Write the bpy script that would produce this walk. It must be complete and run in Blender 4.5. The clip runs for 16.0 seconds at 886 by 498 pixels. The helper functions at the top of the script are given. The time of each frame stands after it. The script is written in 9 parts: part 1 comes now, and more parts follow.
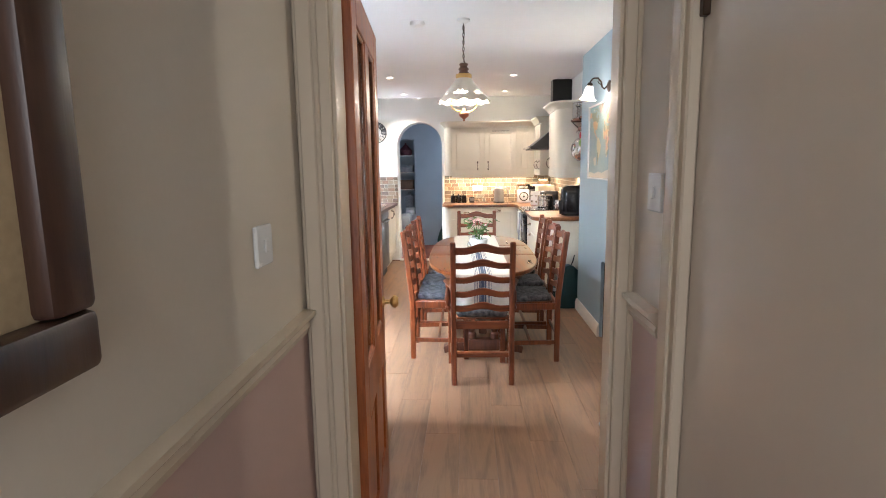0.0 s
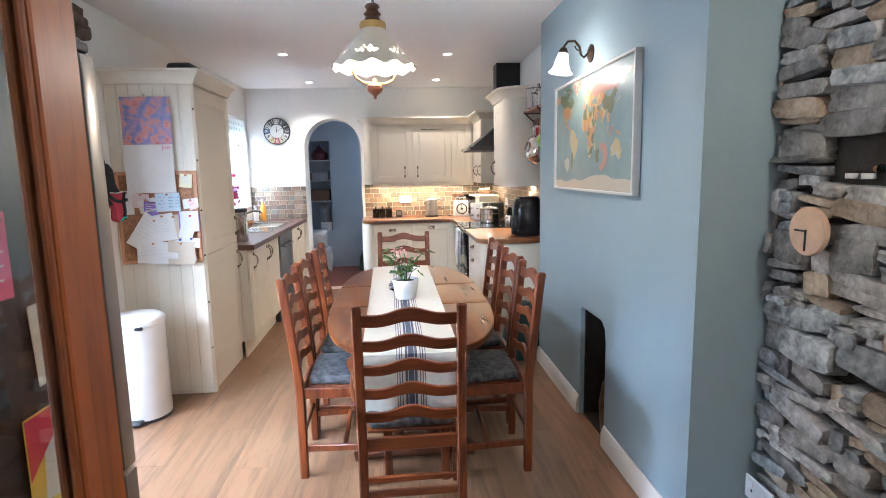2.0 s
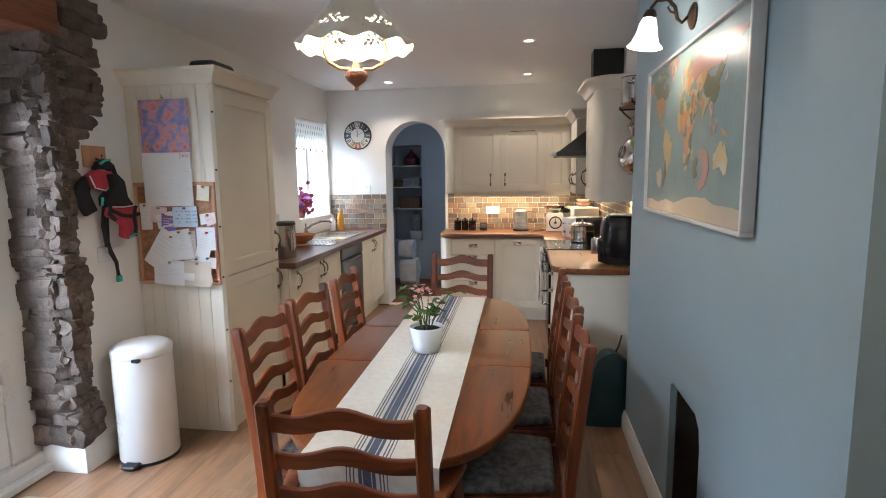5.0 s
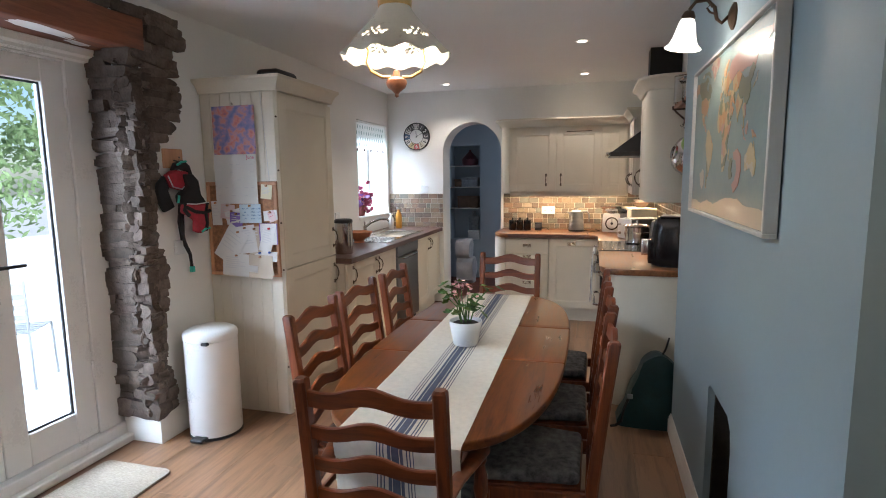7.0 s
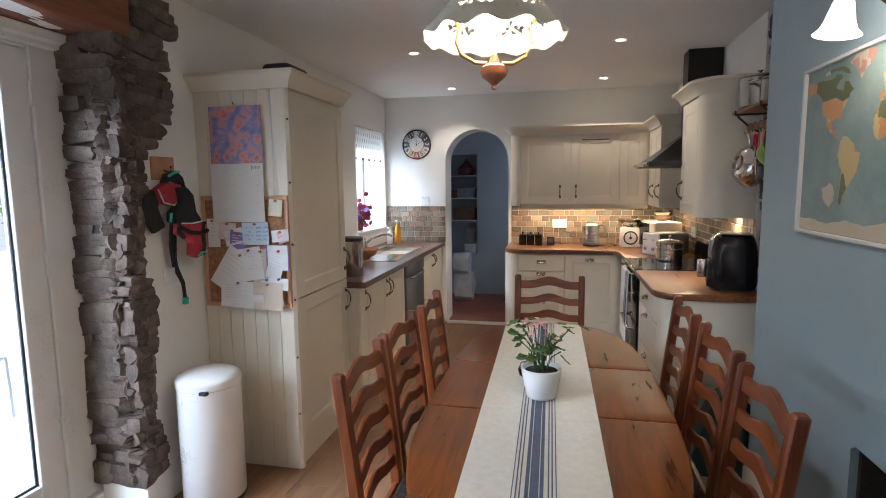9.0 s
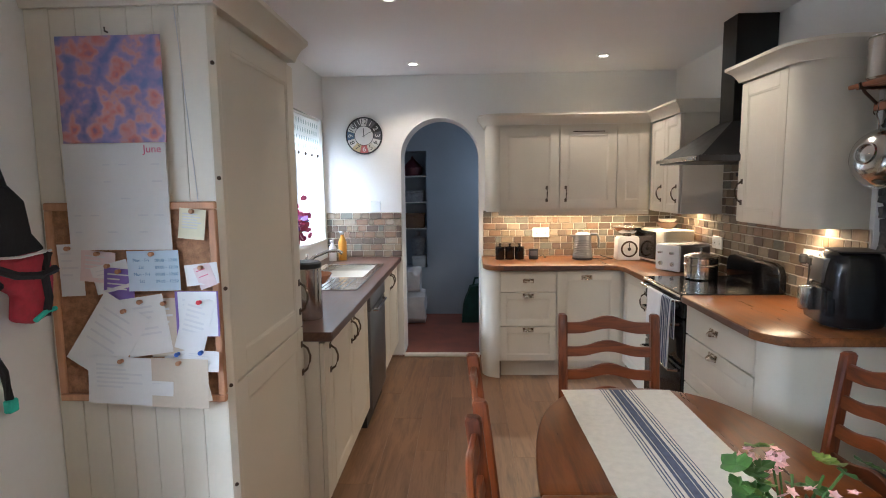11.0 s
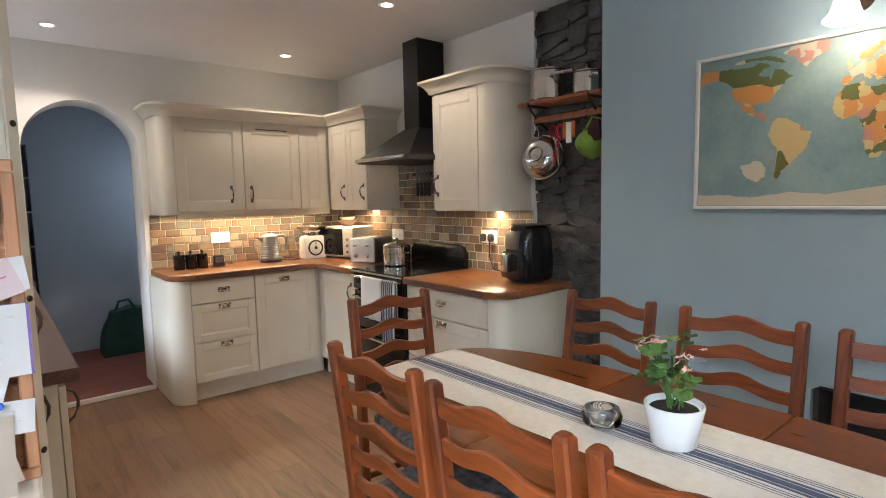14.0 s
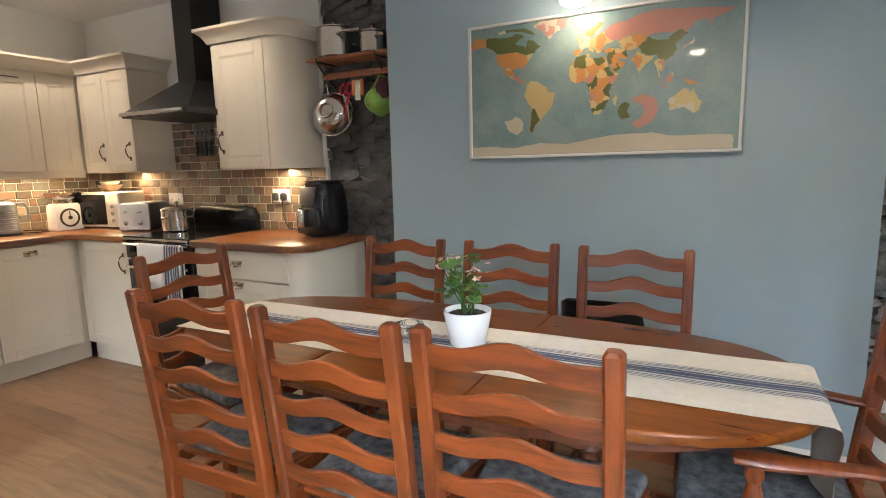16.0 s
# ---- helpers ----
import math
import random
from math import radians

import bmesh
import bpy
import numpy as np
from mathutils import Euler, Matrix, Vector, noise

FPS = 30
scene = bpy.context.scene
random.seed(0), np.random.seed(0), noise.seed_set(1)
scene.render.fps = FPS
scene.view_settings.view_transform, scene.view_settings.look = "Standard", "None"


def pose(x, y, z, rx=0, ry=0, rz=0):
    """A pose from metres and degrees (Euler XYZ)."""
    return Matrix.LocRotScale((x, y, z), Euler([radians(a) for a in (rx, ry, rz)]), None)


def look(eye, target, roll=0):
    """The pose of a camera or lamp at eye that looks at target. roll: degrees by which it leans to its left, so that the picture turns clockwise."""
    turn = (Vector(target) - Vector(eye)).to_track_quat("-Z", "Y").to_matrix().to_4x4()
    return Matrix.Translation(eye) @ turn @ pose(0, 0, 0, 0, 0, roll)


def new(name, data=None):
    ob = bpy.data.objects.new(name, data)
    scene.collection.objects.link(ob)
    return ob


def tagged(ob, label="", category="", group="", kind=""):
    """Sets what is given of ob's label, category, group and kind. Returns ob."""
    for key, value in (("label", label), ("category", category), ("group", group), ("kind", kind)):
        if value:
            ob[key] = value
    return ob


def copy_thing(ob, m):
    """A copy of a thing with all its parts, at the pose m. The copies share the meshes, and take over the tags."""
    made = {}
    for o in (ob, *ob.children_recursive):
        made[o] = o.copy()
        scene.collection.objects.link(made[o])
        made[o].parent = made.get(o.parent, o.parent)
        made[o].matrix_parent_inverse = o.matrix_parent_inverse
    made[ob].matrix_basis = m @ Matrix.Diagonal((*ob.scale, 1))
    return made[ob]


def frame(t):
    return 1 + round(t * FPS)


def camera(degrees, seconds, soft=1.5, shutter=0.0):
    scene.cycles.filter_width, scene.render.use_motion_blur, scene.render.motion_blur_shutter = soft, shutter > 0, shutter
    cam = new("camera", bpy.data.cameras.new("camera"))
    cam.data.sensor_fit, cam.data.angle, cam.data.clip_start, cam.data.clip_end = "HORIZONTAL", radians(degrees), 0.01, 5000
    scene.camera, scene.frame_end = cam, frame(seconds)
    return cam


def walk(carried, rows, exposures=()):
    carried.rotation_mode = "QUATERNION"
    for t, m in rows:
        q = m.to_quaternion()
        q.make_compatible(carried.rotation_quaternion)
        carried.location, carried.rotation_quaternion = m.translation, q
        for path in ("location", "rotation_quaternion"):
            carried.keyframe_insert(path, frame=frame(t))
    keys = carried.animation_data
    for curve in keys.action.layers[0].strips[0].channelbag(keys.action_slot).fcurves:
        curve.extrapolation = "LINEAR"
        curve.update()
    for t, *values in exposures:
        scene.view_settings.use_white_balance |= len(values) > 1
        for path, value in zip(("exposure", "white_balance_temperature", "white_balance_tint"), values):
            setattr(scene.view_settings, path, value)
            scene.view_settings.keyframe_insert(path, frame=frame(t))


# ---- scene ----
cam = camera(78.7, 16.0, 1.0)
PATH = [
    (0, (0.134, -0.12, 1.445), (0.043, 1.855, 1.141), -0.8),
    (0.5, (0.132, 0.313, 1.438), (0.218, 2.288, 1.139), -0.7),
    (1, (0.129, 0.667, 1.437), (0.299, 2.638, 1.142), -1.0),
    (1.5, (0.153, 1.027, 1.455), (0.335, 2.997, 1.164), -1.1),
    (2, (0.204, 1.359, 1.437), (0.362, 3.332, 1.153), -1.1),
    (2.5, (0.214, 1.64, 1.438), (0.355, 3.613, 1.146), -1.1),
    (3, (0.278, 1.843, 1.446), (0.373, 3.819, 1.151), -1.1),
    (3.5, (0.363, 1.99, 1.435), (0.408, 3.969, 1.154), -1.1),
    (4, (0.416, 2.131, 1.464), (0.374, 4.11, 1.183), -1.0),
    (4.5, (0.552, 2.179, 1.482), (0.387, 4.153, 1.208), -0.9),
    (5, (0.649, 2.115, 1.486), (0.348, 4.074, 1.218), -0.8),
    (5.2, (0.66, 2.1, 1.486), (0.318, 4.052, 1.221), -0.8),
    (7.5, (0.785, 2.034, 1.489), (0.242, 3.941, 1.226), -0.7),
    (8, (0.643, 2.077, 1.495), (0.116, 3.99, 1.245), -0.6),
    (8.5, (0.44, 2.173, 1.512), (-0.01, 4.104, 1.247), -0.6),
    (9, (0.285, 2.39, 1.515), (-0.134, 4.331, 1.28), -0.7),
    (9.2, (0.239, 2.474, 1.512), (-0.155, 4.419, 1.262), -0.6),
    (11.3, (-0.477, 3.537, 1.5), (-0.478, 5.525, 1.284), -0.6),
    (11.5, (-0.548, 3.603, 1.487), (-0.486, 5.591, 1.28), -0.5),
    (12, (-0.642, 3.789, 1.496), (-0.389, 5.762, 1.295), -0.6),
    (12.5, (-0.783, 3.872, 1.483), (-0.274, 5.796, 1.29), -0.8),
    (13, (-0.892, 3.832, 1.473), (-0.113, 5.664, 1.28), -1.1),
    (13.5, (-0.991, 3.75, 1.422), (0.059, 5.441, 1.231), -1.1),
    (14, (-1.1, 3.688, 1.391), (0.176, 5.216, 1.198), -1.2),
    (14.5, (-1.21, 3.709, 1.377), (0.247, 5.065, 1.178), -1.1),
    (15, (-1.261, 3.717, 1.339), (0.329, 4.907, 1.109), -1.3),
    (15.5, (-1.264, 3.701, 1.308), (0.429, 4.733, 1.044), -1.4),
    (16, (-1.254, 3.667, 1.283), (0.503, 4.574, 0.983), -1.4),
]
EXPOSURES = [(0, 1.3, 5450), (0.5, 1.2, 5350), (1, 1.15, 5200), (1.5, 1.15, 5050), (2.2, 1.0, 5250), (3.5, 0.6, 5450), (5, 0.35, 5500), (7.5, 0.1, 5500), (9, 0.05, 5550), (11.5, 0.2, 5350), (12.5, 0.12, 5400), (14.5, 0.38, 5900), (16, 0.4, 6050)]
walk(cam, [(t, look(eye, target, roll)) for t, eye, target, roll in PATH], [(t, stops, kelvin, 10.5) for t, stops, kelvin in EXPOSURES])

# ---- light ----
world = bpy.data.worlds.new("sky")
scene.world = world
world.use_nodes = True
wn = world.node_tree.nodes
sky = wn.new("ShaderNodeTexSky")
sky.sky_type, sky.sun_disc = "NISHITA", False
sky.sun_elevation, sky.sun_rotation = radians(52), radians(110)
wn["Background"].inputs[1].default_value = 0.13
world.node_tree.links.new(sky.outputs[0], wn["Background"].inputs[0])
sun = new("sun", bpy.data.lights.new("sun", "SUN"))
sun.data.energy, sun.data.angle, sun.data.color = 5.0, radians(6), (1, 0.97, 0.92)
sun.matrix_world = look((4.5, 1.5, 9), (-2, 4, 0))


def area(name, eye, target, sx, sy, watts, colour):
    lamp = new(name, bpy.data.lights.new(name, "AREA"))
    lamp.data.shape, lamp.data.size, lamp.data.size_y = "RECTANGLE", sx, sy
    lamp.data.energy, lamp.data.color = watts, colour
    lamp.matrix_world = look(eye, target)
    return lamp


def bulb(name, at, watts, colour, radius=0.03):
    lamp = new(name, bpy.data.lights.new(name, "POINT"))
    lamp.data.energy, lamp.data.color, lamp.data.shadow_soft_size = watts, colour, radius
    lamp.location = at
    return lamp


def spot(name, at, watts, colour, degrees):
    lamp = new(name, bpy.data.lights.new(name, "SPOT"))
    lamp.data.energy, lamp.data.color, lamp.data.spot_size, lamp.data.spot_blend = watts, colour, radians(degrees), 0.6
    lamp.data.shadow_soft_size = 0.012
    lamp.location = at
    return lamp


DAY = (0.86, 0.94, 1.0)
WARM = (1.0, 0.80, 0.56)
area("garden_sky_daylight", (-4.5, 1.9, 3.9), (-0.8, 3.4, 0.8), 5.0, 2.6, 1300, DAY)
# second sky stand-in, added out of view to brighten the larder's side
area("garden_sky_daylight_south", (-3.7, 0.3, 2.9), (-1.3, 4.7, 1.2), 2.0, 1.6, 260, DAY)
area("yard_sky_daylight", (-3.6, 7.5, 3.6), (-1.3, 7.7, 1.1), 2.2, 1.8, 520, DAY)
# added fill from the unseen hall end, where no door is built
area("hall_fill_light", (0.13, -1.55, 1.45), (0.13, 2.0, 1.2), 0.7, 1.1, 7.0, (1.0, 0.92, 0.82))
# added fill inside the pantry, no window is built there
area("pantry_fill_light", (0.35, 9.2, 1.6), (-0.7, 9.2, 1.2), 0.5, 0.7, 2.5, DAY)
bulb("pendant_bulb", (0.115, 3.83, 1.93), 13, WARM, 0.045)
bulb("sconce_bulb", (1.085, 4.235, 1.935), 3.0, WARM, 0.03)
# bulb of an unseen, added sconce that lights the alcove stones
bulb("alcove_unseen_sconce_bulb", (1.345, 1.95, 1.93), 7, WARM, 0.03)
SPOTS = [(0.665, 6.24), (0.66, 7.56), (-0.755, 7.7), (-0.74, 6.24)]
for sx, sy in SPOTS:
    spot("downlight_bulb", (sx, sy, 2.43), 21.5, (1.0, 0.80, 0.58), 120)
UNDER = (1.0, 0.70, 0.38)
area("under_cabinet_strip", (0.45, 7.96, 1.285), (0.45, 7.97, 0.9), 1.15, 0.05, 10.0, UNDER)
area("under_cabinet_strip", (1.27, 7.55, 1.285), (1.28, 7.55, 0.9), 0.05, 0.6, 6.0, UNDER)
area("under_cabinet_strip", (1.27, 6.10, 1.285), (1.28, 6.10, 0.9), 0.05, 0.5, 5.5, UNDER)


# ---- materials ----
def mat(name, colour, rough=0.5, metal=0.0, var=0.08, scale=9.0, fine=90.0, bump=0.05, coat=0.0, each=0.0, stretch=(1, 1, 1), second=None):
    """A surface with broad and fine variation in colour, roughness and relief."""
    m = bpy.data.materials.new(name)
    m.use_nodes = True
    n, l = m.node_tree.nodes, m.node_tree.links
    b = n["Principled BSDF"]
    tc, mp = n.new("ShaderNodeTexCoord"), n.new("ShaderNodeMapping")
    mp.inputs["Scale"].default_value = stretch
    l.new(tc.outputs["Object"], mp.inputs[0])
    big, small = n.new("ShaderNodeTexNoise"), n.new("ShaderNodeTexNoise")
    big.inputs["Scale"].default_value, small.inputs["Scale"].default_value = scale, fine
    big.inputs["Detail"].default_value, small.inputs["Detail"].default_value = 5, 3
    add = n.new("ShaderNodeMath")
    add.operation = "MULTIPLY_ADD"
    add.inputs[1].default_value = 0.4
    for t in (big, small):
        l.new(mp.outputs[0], t.inputs["Vector"])
    l.new(small.outputs[0], add.inputs[0])
    l.new(big.outputs[0], add.inputs[2])
    ramp = n.new("ShaderNodeValToRGB")
    c = Vector(colour)
    lo, hi = c * (1 - var), c * (1 + var)
    if second:
        hi = Vector(second)
        lo = c
    ramp.color_ramp.elements[0].position, ramp.color_ramp.elements[1].position = 0.45, 0.95
    ramp.color_ramp.elements[0].color, ramp.color_ramp.elements[1].color = (*lo, 1), (*[min(v, 1) for v in hi], 1)
    l.new(add.outputs[0], ramp.inputs[0])
    out = ramp.outputs[0]
    if each:
        info, hsv, mr, mr2 = n.new("ShaderNodeObjectInfo"), n.new("ShaderNodeHueSaturation"), n.new("ShaderNodeMapRange"), n.new("ShaderNodeMapRange")
        mr.inputs["To Min"].default_value, mr.inputs["To Max"].default_value = 1 - each, 1 + each
        l.new(info.outputs["Random"], mr.inputs["Value"])
        l.new(mr.outputs[0], hsv.inputs["Value"])
        l.new(out, hsv.inputs["Color"])
        out = hsv.outputs[0]
    l.new(out, b.inputs["Base Color"])
    rr = n.new("ShaderNodeMapRange")
    rr.inputs["To Min"].default_value, rr.inputs["To Max"].default_value = max(rough - 0.07, 0.02), min(rough + 0.1, 1)
    l.new(add.outputs[0], rr.inputs["Value"])
    l.new(rr.outputs[0], b.inputs["Roughness"])
    b.inputs["Metallic"].default_value = metal
    b.inputs["Coat Weight"].default_value = coat
    if bump:
        bp = n.new("ShaderNodeBump")
        bp.inputs["Strength"].default_value, bp.inputs["Distance"].default_value = bump, 0.01
        l.new(add.outputs[0], bp.inputs["Height"])
        l.new(bp.outputs[0], b.inputs["Normal"])
    return m


def wood(name, dark, light, along="X", rough=0.35, coat=0.2, each=0.0, scale=3.0, contrast=1.0, world_space=False):
    """Grain that runs along one axis of the piece."""
    m = bpy.data.materials.new(name)
    m.use_nodes = True
    n, l = m.node_tree.nodes, m.node_tree.links
    b = n["Principled BSDF"]
    tc, mp = n.new("ShaderNodeTexCoord"), n.new("ShaderNodeMapping")
    s = {"X": (0.8, 9, 9), "Y": (9, 0.8, 9), "Z": (9, 9, 0.8)}[along]
    mp.inputs["Scale"].default_value = s
    l.new(tc.outputs["Object"], mp.inputs[0])
    info = n.new("ShaderNodeObjectInfo")
    off = n.new("ShaderNodeVectorMath")
    off.operation = "SCALE"
    off.inputs[0].default_value = (13, 29, 7)
    l.new(info.outputs["Random"], off.inputs["Scale"])
    l.new(off.outputs[0], mp.inputs["Location"])
    grain, fine, blot = n.new("ShaderNodeTexNoise"), n.new("ShaderNodeTexNoise"), n.new("ShaderNodeTexNoise")
    grain.inputs["Scale"].default_value, grain.inputs["Detail"].default_value, grain.inputs["Distortion"].default_value = scale, 6, 1.2
    fine.inputs["Scale"].default_value, fine.inputs["Detail"].default_value = scale * 8, 3
    blot.inputs["Scale"].default_value = scale * 0.35
    for t in (grain, fine, blot):
        l.new(mp.outputs[0], t.inputs["Vector"])
    a1, a2 = n.new("ShaderNodeMath"), n.new("ShaderNodeMath")
    a1.operation = a2.operation = "MULTIPLY_ADD"
    a1.inputs[1].default_value, a2.inputs[1].default_value = 0.35, 0.45
    l.new(fine.outputs[0], a1.inputs[0])
    l.new(grain.outputs[0], a1.inputs[2])
    l.new(blot.outputs[0], a2.inputs[0])
    l.new(a1.outputs[0], a2.inputs[2])
    ramp = n.new("ShaderNodeValToRGB")
    ramp.color_ramp.elements[0].position, ramp.color_ramp.elements[1].position = 0.9 - 0.28 * contrast, 0.9 + 0.28 * contrast
    ramp.color_ramp.elements[0].color, ramp.color_ramp.elements[1].color = (*dark, 1), (*light, 1)
    l.new(a2.outputs[0], ramp.inputs[0])
    out = ramp.outputs[0]
    if each:
        hsv, mr = n.new("ShaderNodeHueSaturation"), n.new("ShaderNodeMapRange")
        mr.inputs["To Min"].default_value, mr.inputs["To Max"].default_value = 1 - each, 1 + each
        l.new(info.outputs["Random"], mr.inputs["Value"])
        l.new(mr.outputs[0], hsv.inputs["Value"])
        l.new(out, hsv.inputs["Color"])
        out = hsv.outputs[0]
    l.new(out, b.inputs["Base Color"])
    rr = n.new("ShaderNodeMapRange")
    rr.inputs["To Min"].default_value, rr.inputs["To Max"].default_value = rough - 0.06, rough + 0.14
    l.new(a1.outputs[0], rr.inputs["Value"])
    l.new(rr.outputs[0], b.inputs["Roughness"])
    b.inputs["Coat Weight"].default_value, b.inputs["Coat Roughness"].default_value = coat, 0.25
    bp = n.new("ShaderNodeBump")
    bp.inputs["Strength"].default_value, bp.inputs["Distance"].default_value = 0.08, 0.004
    l.new(a1.outputs[0], bp.inputs["Height"])
    l.new(bp.outputs[0], b.inputs["Normal"])
    return m


def glow(name, colour, strength):
    m = bpy.data.materials.new(name)
    m.use_nodes = True
    b = m.node_tree.nodes["Principled BSDF"]
    b.inputs["Base Color"].default_value = (*colour, 1)
    b.inputs["Emission Color"].default_value = (*colour, 1)
    b.inputs["Emission Strength"].default_value = strength
    return m


def glass(name, colour=(1, 1, 1), rough=0.0, thin=True):
    m = bpy.data.materials.new(name)
    m.use_nodes = True
    n, l = m.node_tree.nodes, m.node_tree.links
    b = n["Principled BSDF"]
    b.inputs["Base Color"].default_value = (*colour, 1)
    b.inputs["Transmission Weight"].default_value, b.inputs["Roughness"].default_value = 1, rough
    b.inputs["IOR"].default_value = 1.06 if thin else 1.45
    return m


M_WALL = mat("white_wall_paint", (0.78, 0.77, 0.74), 0.7, var=0.03, scale=2, fine=60, bump=0.08)
M_CEIL = mat("ceiling_paint", (0.80, 0.79, 0.77), 0.8, var=0.02, scale=2, fine=50, bump=0.06)
M_BLUE = mat("duck_egg_blue_paint", (0.325, 0.42, 0.475), 0.5, var=0.035, scale=3, fine=45, bump=0.1)
M_PANTRY = mat("pale_blue_brick_paint", (0.42, 0.475, 0.535), 0.65, var=0.05, scale=4, fine=60, bump=0.15)
M_HALL = mat("hall_cream_paint", (0.60, 0.55, 0.47), 0.6, var=0.03, scale=2, bump=0.06)
M_PINK = mat("dusty_pink_paint", (0.50, 0.37, 0.33), 0.6, var=0.04, scale=3, bump=0.06)
M_GLOSS = mat("cream_gloss_paint", (0.60, 0.525, 0.41), 0.28, var=0.015, scale=4, fine=30, bump=0.0)
M_DOORGLOSS = mat("white_door_gloss", (0.66, 0.60, 0.52), 0.24, var=0.02, scale=3, fine=14, bump=0.015)
for gm in (M_GLOSS, M_DOORGLOSS):
    gb_ = gm.node_tree.nodes["Principled BSDF"].inputs["Roughness"]
    gm.node_tree.links.remove(gb_.links[0])
    gb_.default_value = 0.27
M_TRIM = mat("white_trim_paint", (0.78, 0.76, 0.71), 0.35, var=0.03, scale=6, bump=0.04)
M_UPVC = mat("white_window_frame", (0.78, 0.77, 0.75), 0.25, var=0.02, scale=5, bump=0.02)
M_UNIT = mat("cream_kitchen_paint", (0.66, 0.61, 0.505), 0.38, var=0.03, scale=5, fine=70, bump=0.03)
M_PINE = wood("orange_pine", (0.16, 0.036, 0.007), (0.33, 0.092, 0.019), "Z", 0.34, 0.08, 0.05)
M_CHAIR = wood("red_brown_chair_wood", (0.050, 0.0095, 0.002), (0.17, 0.038, 0.0065), "Z", 0.32, 0.15, 0.12)
M_SLAT = wood("red_brown_slat_wood", (0.055, 0.0105, 0.002), (0.185, 0.042, 0.007), "X", 0.32, 0.15, 0.12)
M_TABLE = wood("oak_table_top", (0.064, 0.0145, 0.0018), (0.170, 0.048, 0.0065), "Y", 0.24, 0.0, 0.05, 2.6, 1.0)
M_TABLE.node_tree.nodes["Principled BSDF"].inputs["Specular IOR Level"].default_value = 0.32
M_TABLEBASE = wood("dark_table_base", (0.05, 0.014, 0.006), (0.11, 0.032, 0.012), "Z", 0.35, 0.2)
M_TOP = wood("woodblock_worktop", (0.105, 0.036, 0.011), (0.24, 0.092, 0.028), "Y", 0.24, 0.3, 0.0, 4.0)
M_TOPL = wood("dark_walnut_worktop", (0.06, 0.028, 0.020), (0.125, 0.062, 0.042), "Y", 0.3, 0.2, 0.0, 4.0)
M_PLANK = wood("grey_oak_plank", (0.086, 0.040, 0.0178), (0.248, 0.136, 0.071), "Y", 0.30, 0.0, 0.13, 1.7, 1.25)
M_LINTEL = wood("old_timber_lintel", (0.10, 0.03, 0.014), (0.22, 0.075, 0.035), "Y", 0.6, 0.0)
M_STONES = [mat("grey_slate_stone", (0.10, 0.094, 0.086), 0.8, var=0.5, scale=14, fine=70, bump=0.9, each=0.4, second=(0.50, 0.475, 0.44)),
            mat("tan_sandstone", (0.15, 0.11, 0.07), 0.85, var=0.5, scale=12, fine=70, bump=0.9, each=0.35, second=(0.50, 0.40, 0.29)),
            mat("blue_grey_slate", (0.085, 0.092, 0.095), 0.7, var=0.5, scale=16, fine=60, bump=0.9, each=0.4, second=(0.45, 0.46, 0.45))]
M_MORTAR = mat("dark_mortar", (0.035, 0.03, 0.026), 0.95, var=0.3, scale=20, bump=0.5)
M_PILLAR = mat("brown_rubble_stone", (0.052, 0.036, 0.028), 0.8, var=0.5, scale=16, fine=90, bump=0.8, each=0.3, second=(0.165, 0.125, 0.10))
M_BLACKSTONE = mat("blackened_stone", (0.022, 0.021, 0.021), 0.5, var=0.5, scale=9, fine=70, bump=0.6, each=0.3, second=(0.125, 0.122, 0.12))
M_BLACK = mat("black_enamel", (0.006, 0.006, 0.007), 0.1, var=0.1, scale=8, bump=0.0)
M_HOOD = mat("satin_black_metal", (0.005, 0.005, 0.0055), 0.33, var=0.15, scale=12, bump=0.01)
M_MATTBLACK = mat("matt_black_plastic", (0.018, 0.018, 0.02), 0.45, var=0.15, scale=30, bump=0.05)
M_STEEL = mat("polished_steel", (0.64, 0.63, 0.61), 0.13, 1.0, var=0.03, scale=6, bump=0.0)
M_DWASH = mat("dark_steel_door", (0.16, 0.16, 0.165), 0.35, 0.8, var=0.08, scale=8, bump=0.02)
M_PEWTER = mat("antique_pewter", (0.52, 0.45, 0.36), 0.22, 1.0, var=0.18, scale=50, bump=0.02)
M_IRON = mat("dark_antique_iron", (0.13, 0.10, 0.075), 0.4, 0.9, var=0.25, scale=50, bump=0.08)
M_BRASS = mat("aged_brass", (0.55, 0.36, 0.13), 0.28, 1.0, var=0.15, scale=40, bump=0.03)
M_BRONZE = mat("dark_bronze", (0.07, 0.045, 0.03), 0.4, 0.8, var=0.2, scale=50, bump=0.05)
M_GLASS = glass("clear_glass")
M_BINWHITE = mat("white_enamel", (0.80, 0.80, 0.79), 0.25, var=0.01, scale=5, bump=0.0, coat=0.2)
M_CLOTH = mat("cream_linen", (0.66, 0.62, 0.54), 0.9, var=0.07, scale=40, fine=500, bump=0.25)
M_STRIPE = mat("navy_woven_stripe", (0.085, 0.10, 0.155), 0.9, var=0.25, scale=60, fine=500, bump=0.2)
M_SEAT = mat("blue_grey_patterned_fabric", (0.017, 0.019, 0.025), 0.95, var=0.5, scale=38, fine=300, bump=0.3, second=(0.17, 0.168, 0.17))
M_POT = mat("white_ceramic", (0.76, 0.77, 0.77), 0.2, var=0.02, scale=6, bump=0.01)
M_SOIL = mat("potting_soil", (0.03, 0.02, 0.014), 0.95, var=0.5, scale=80, bump=0.8)
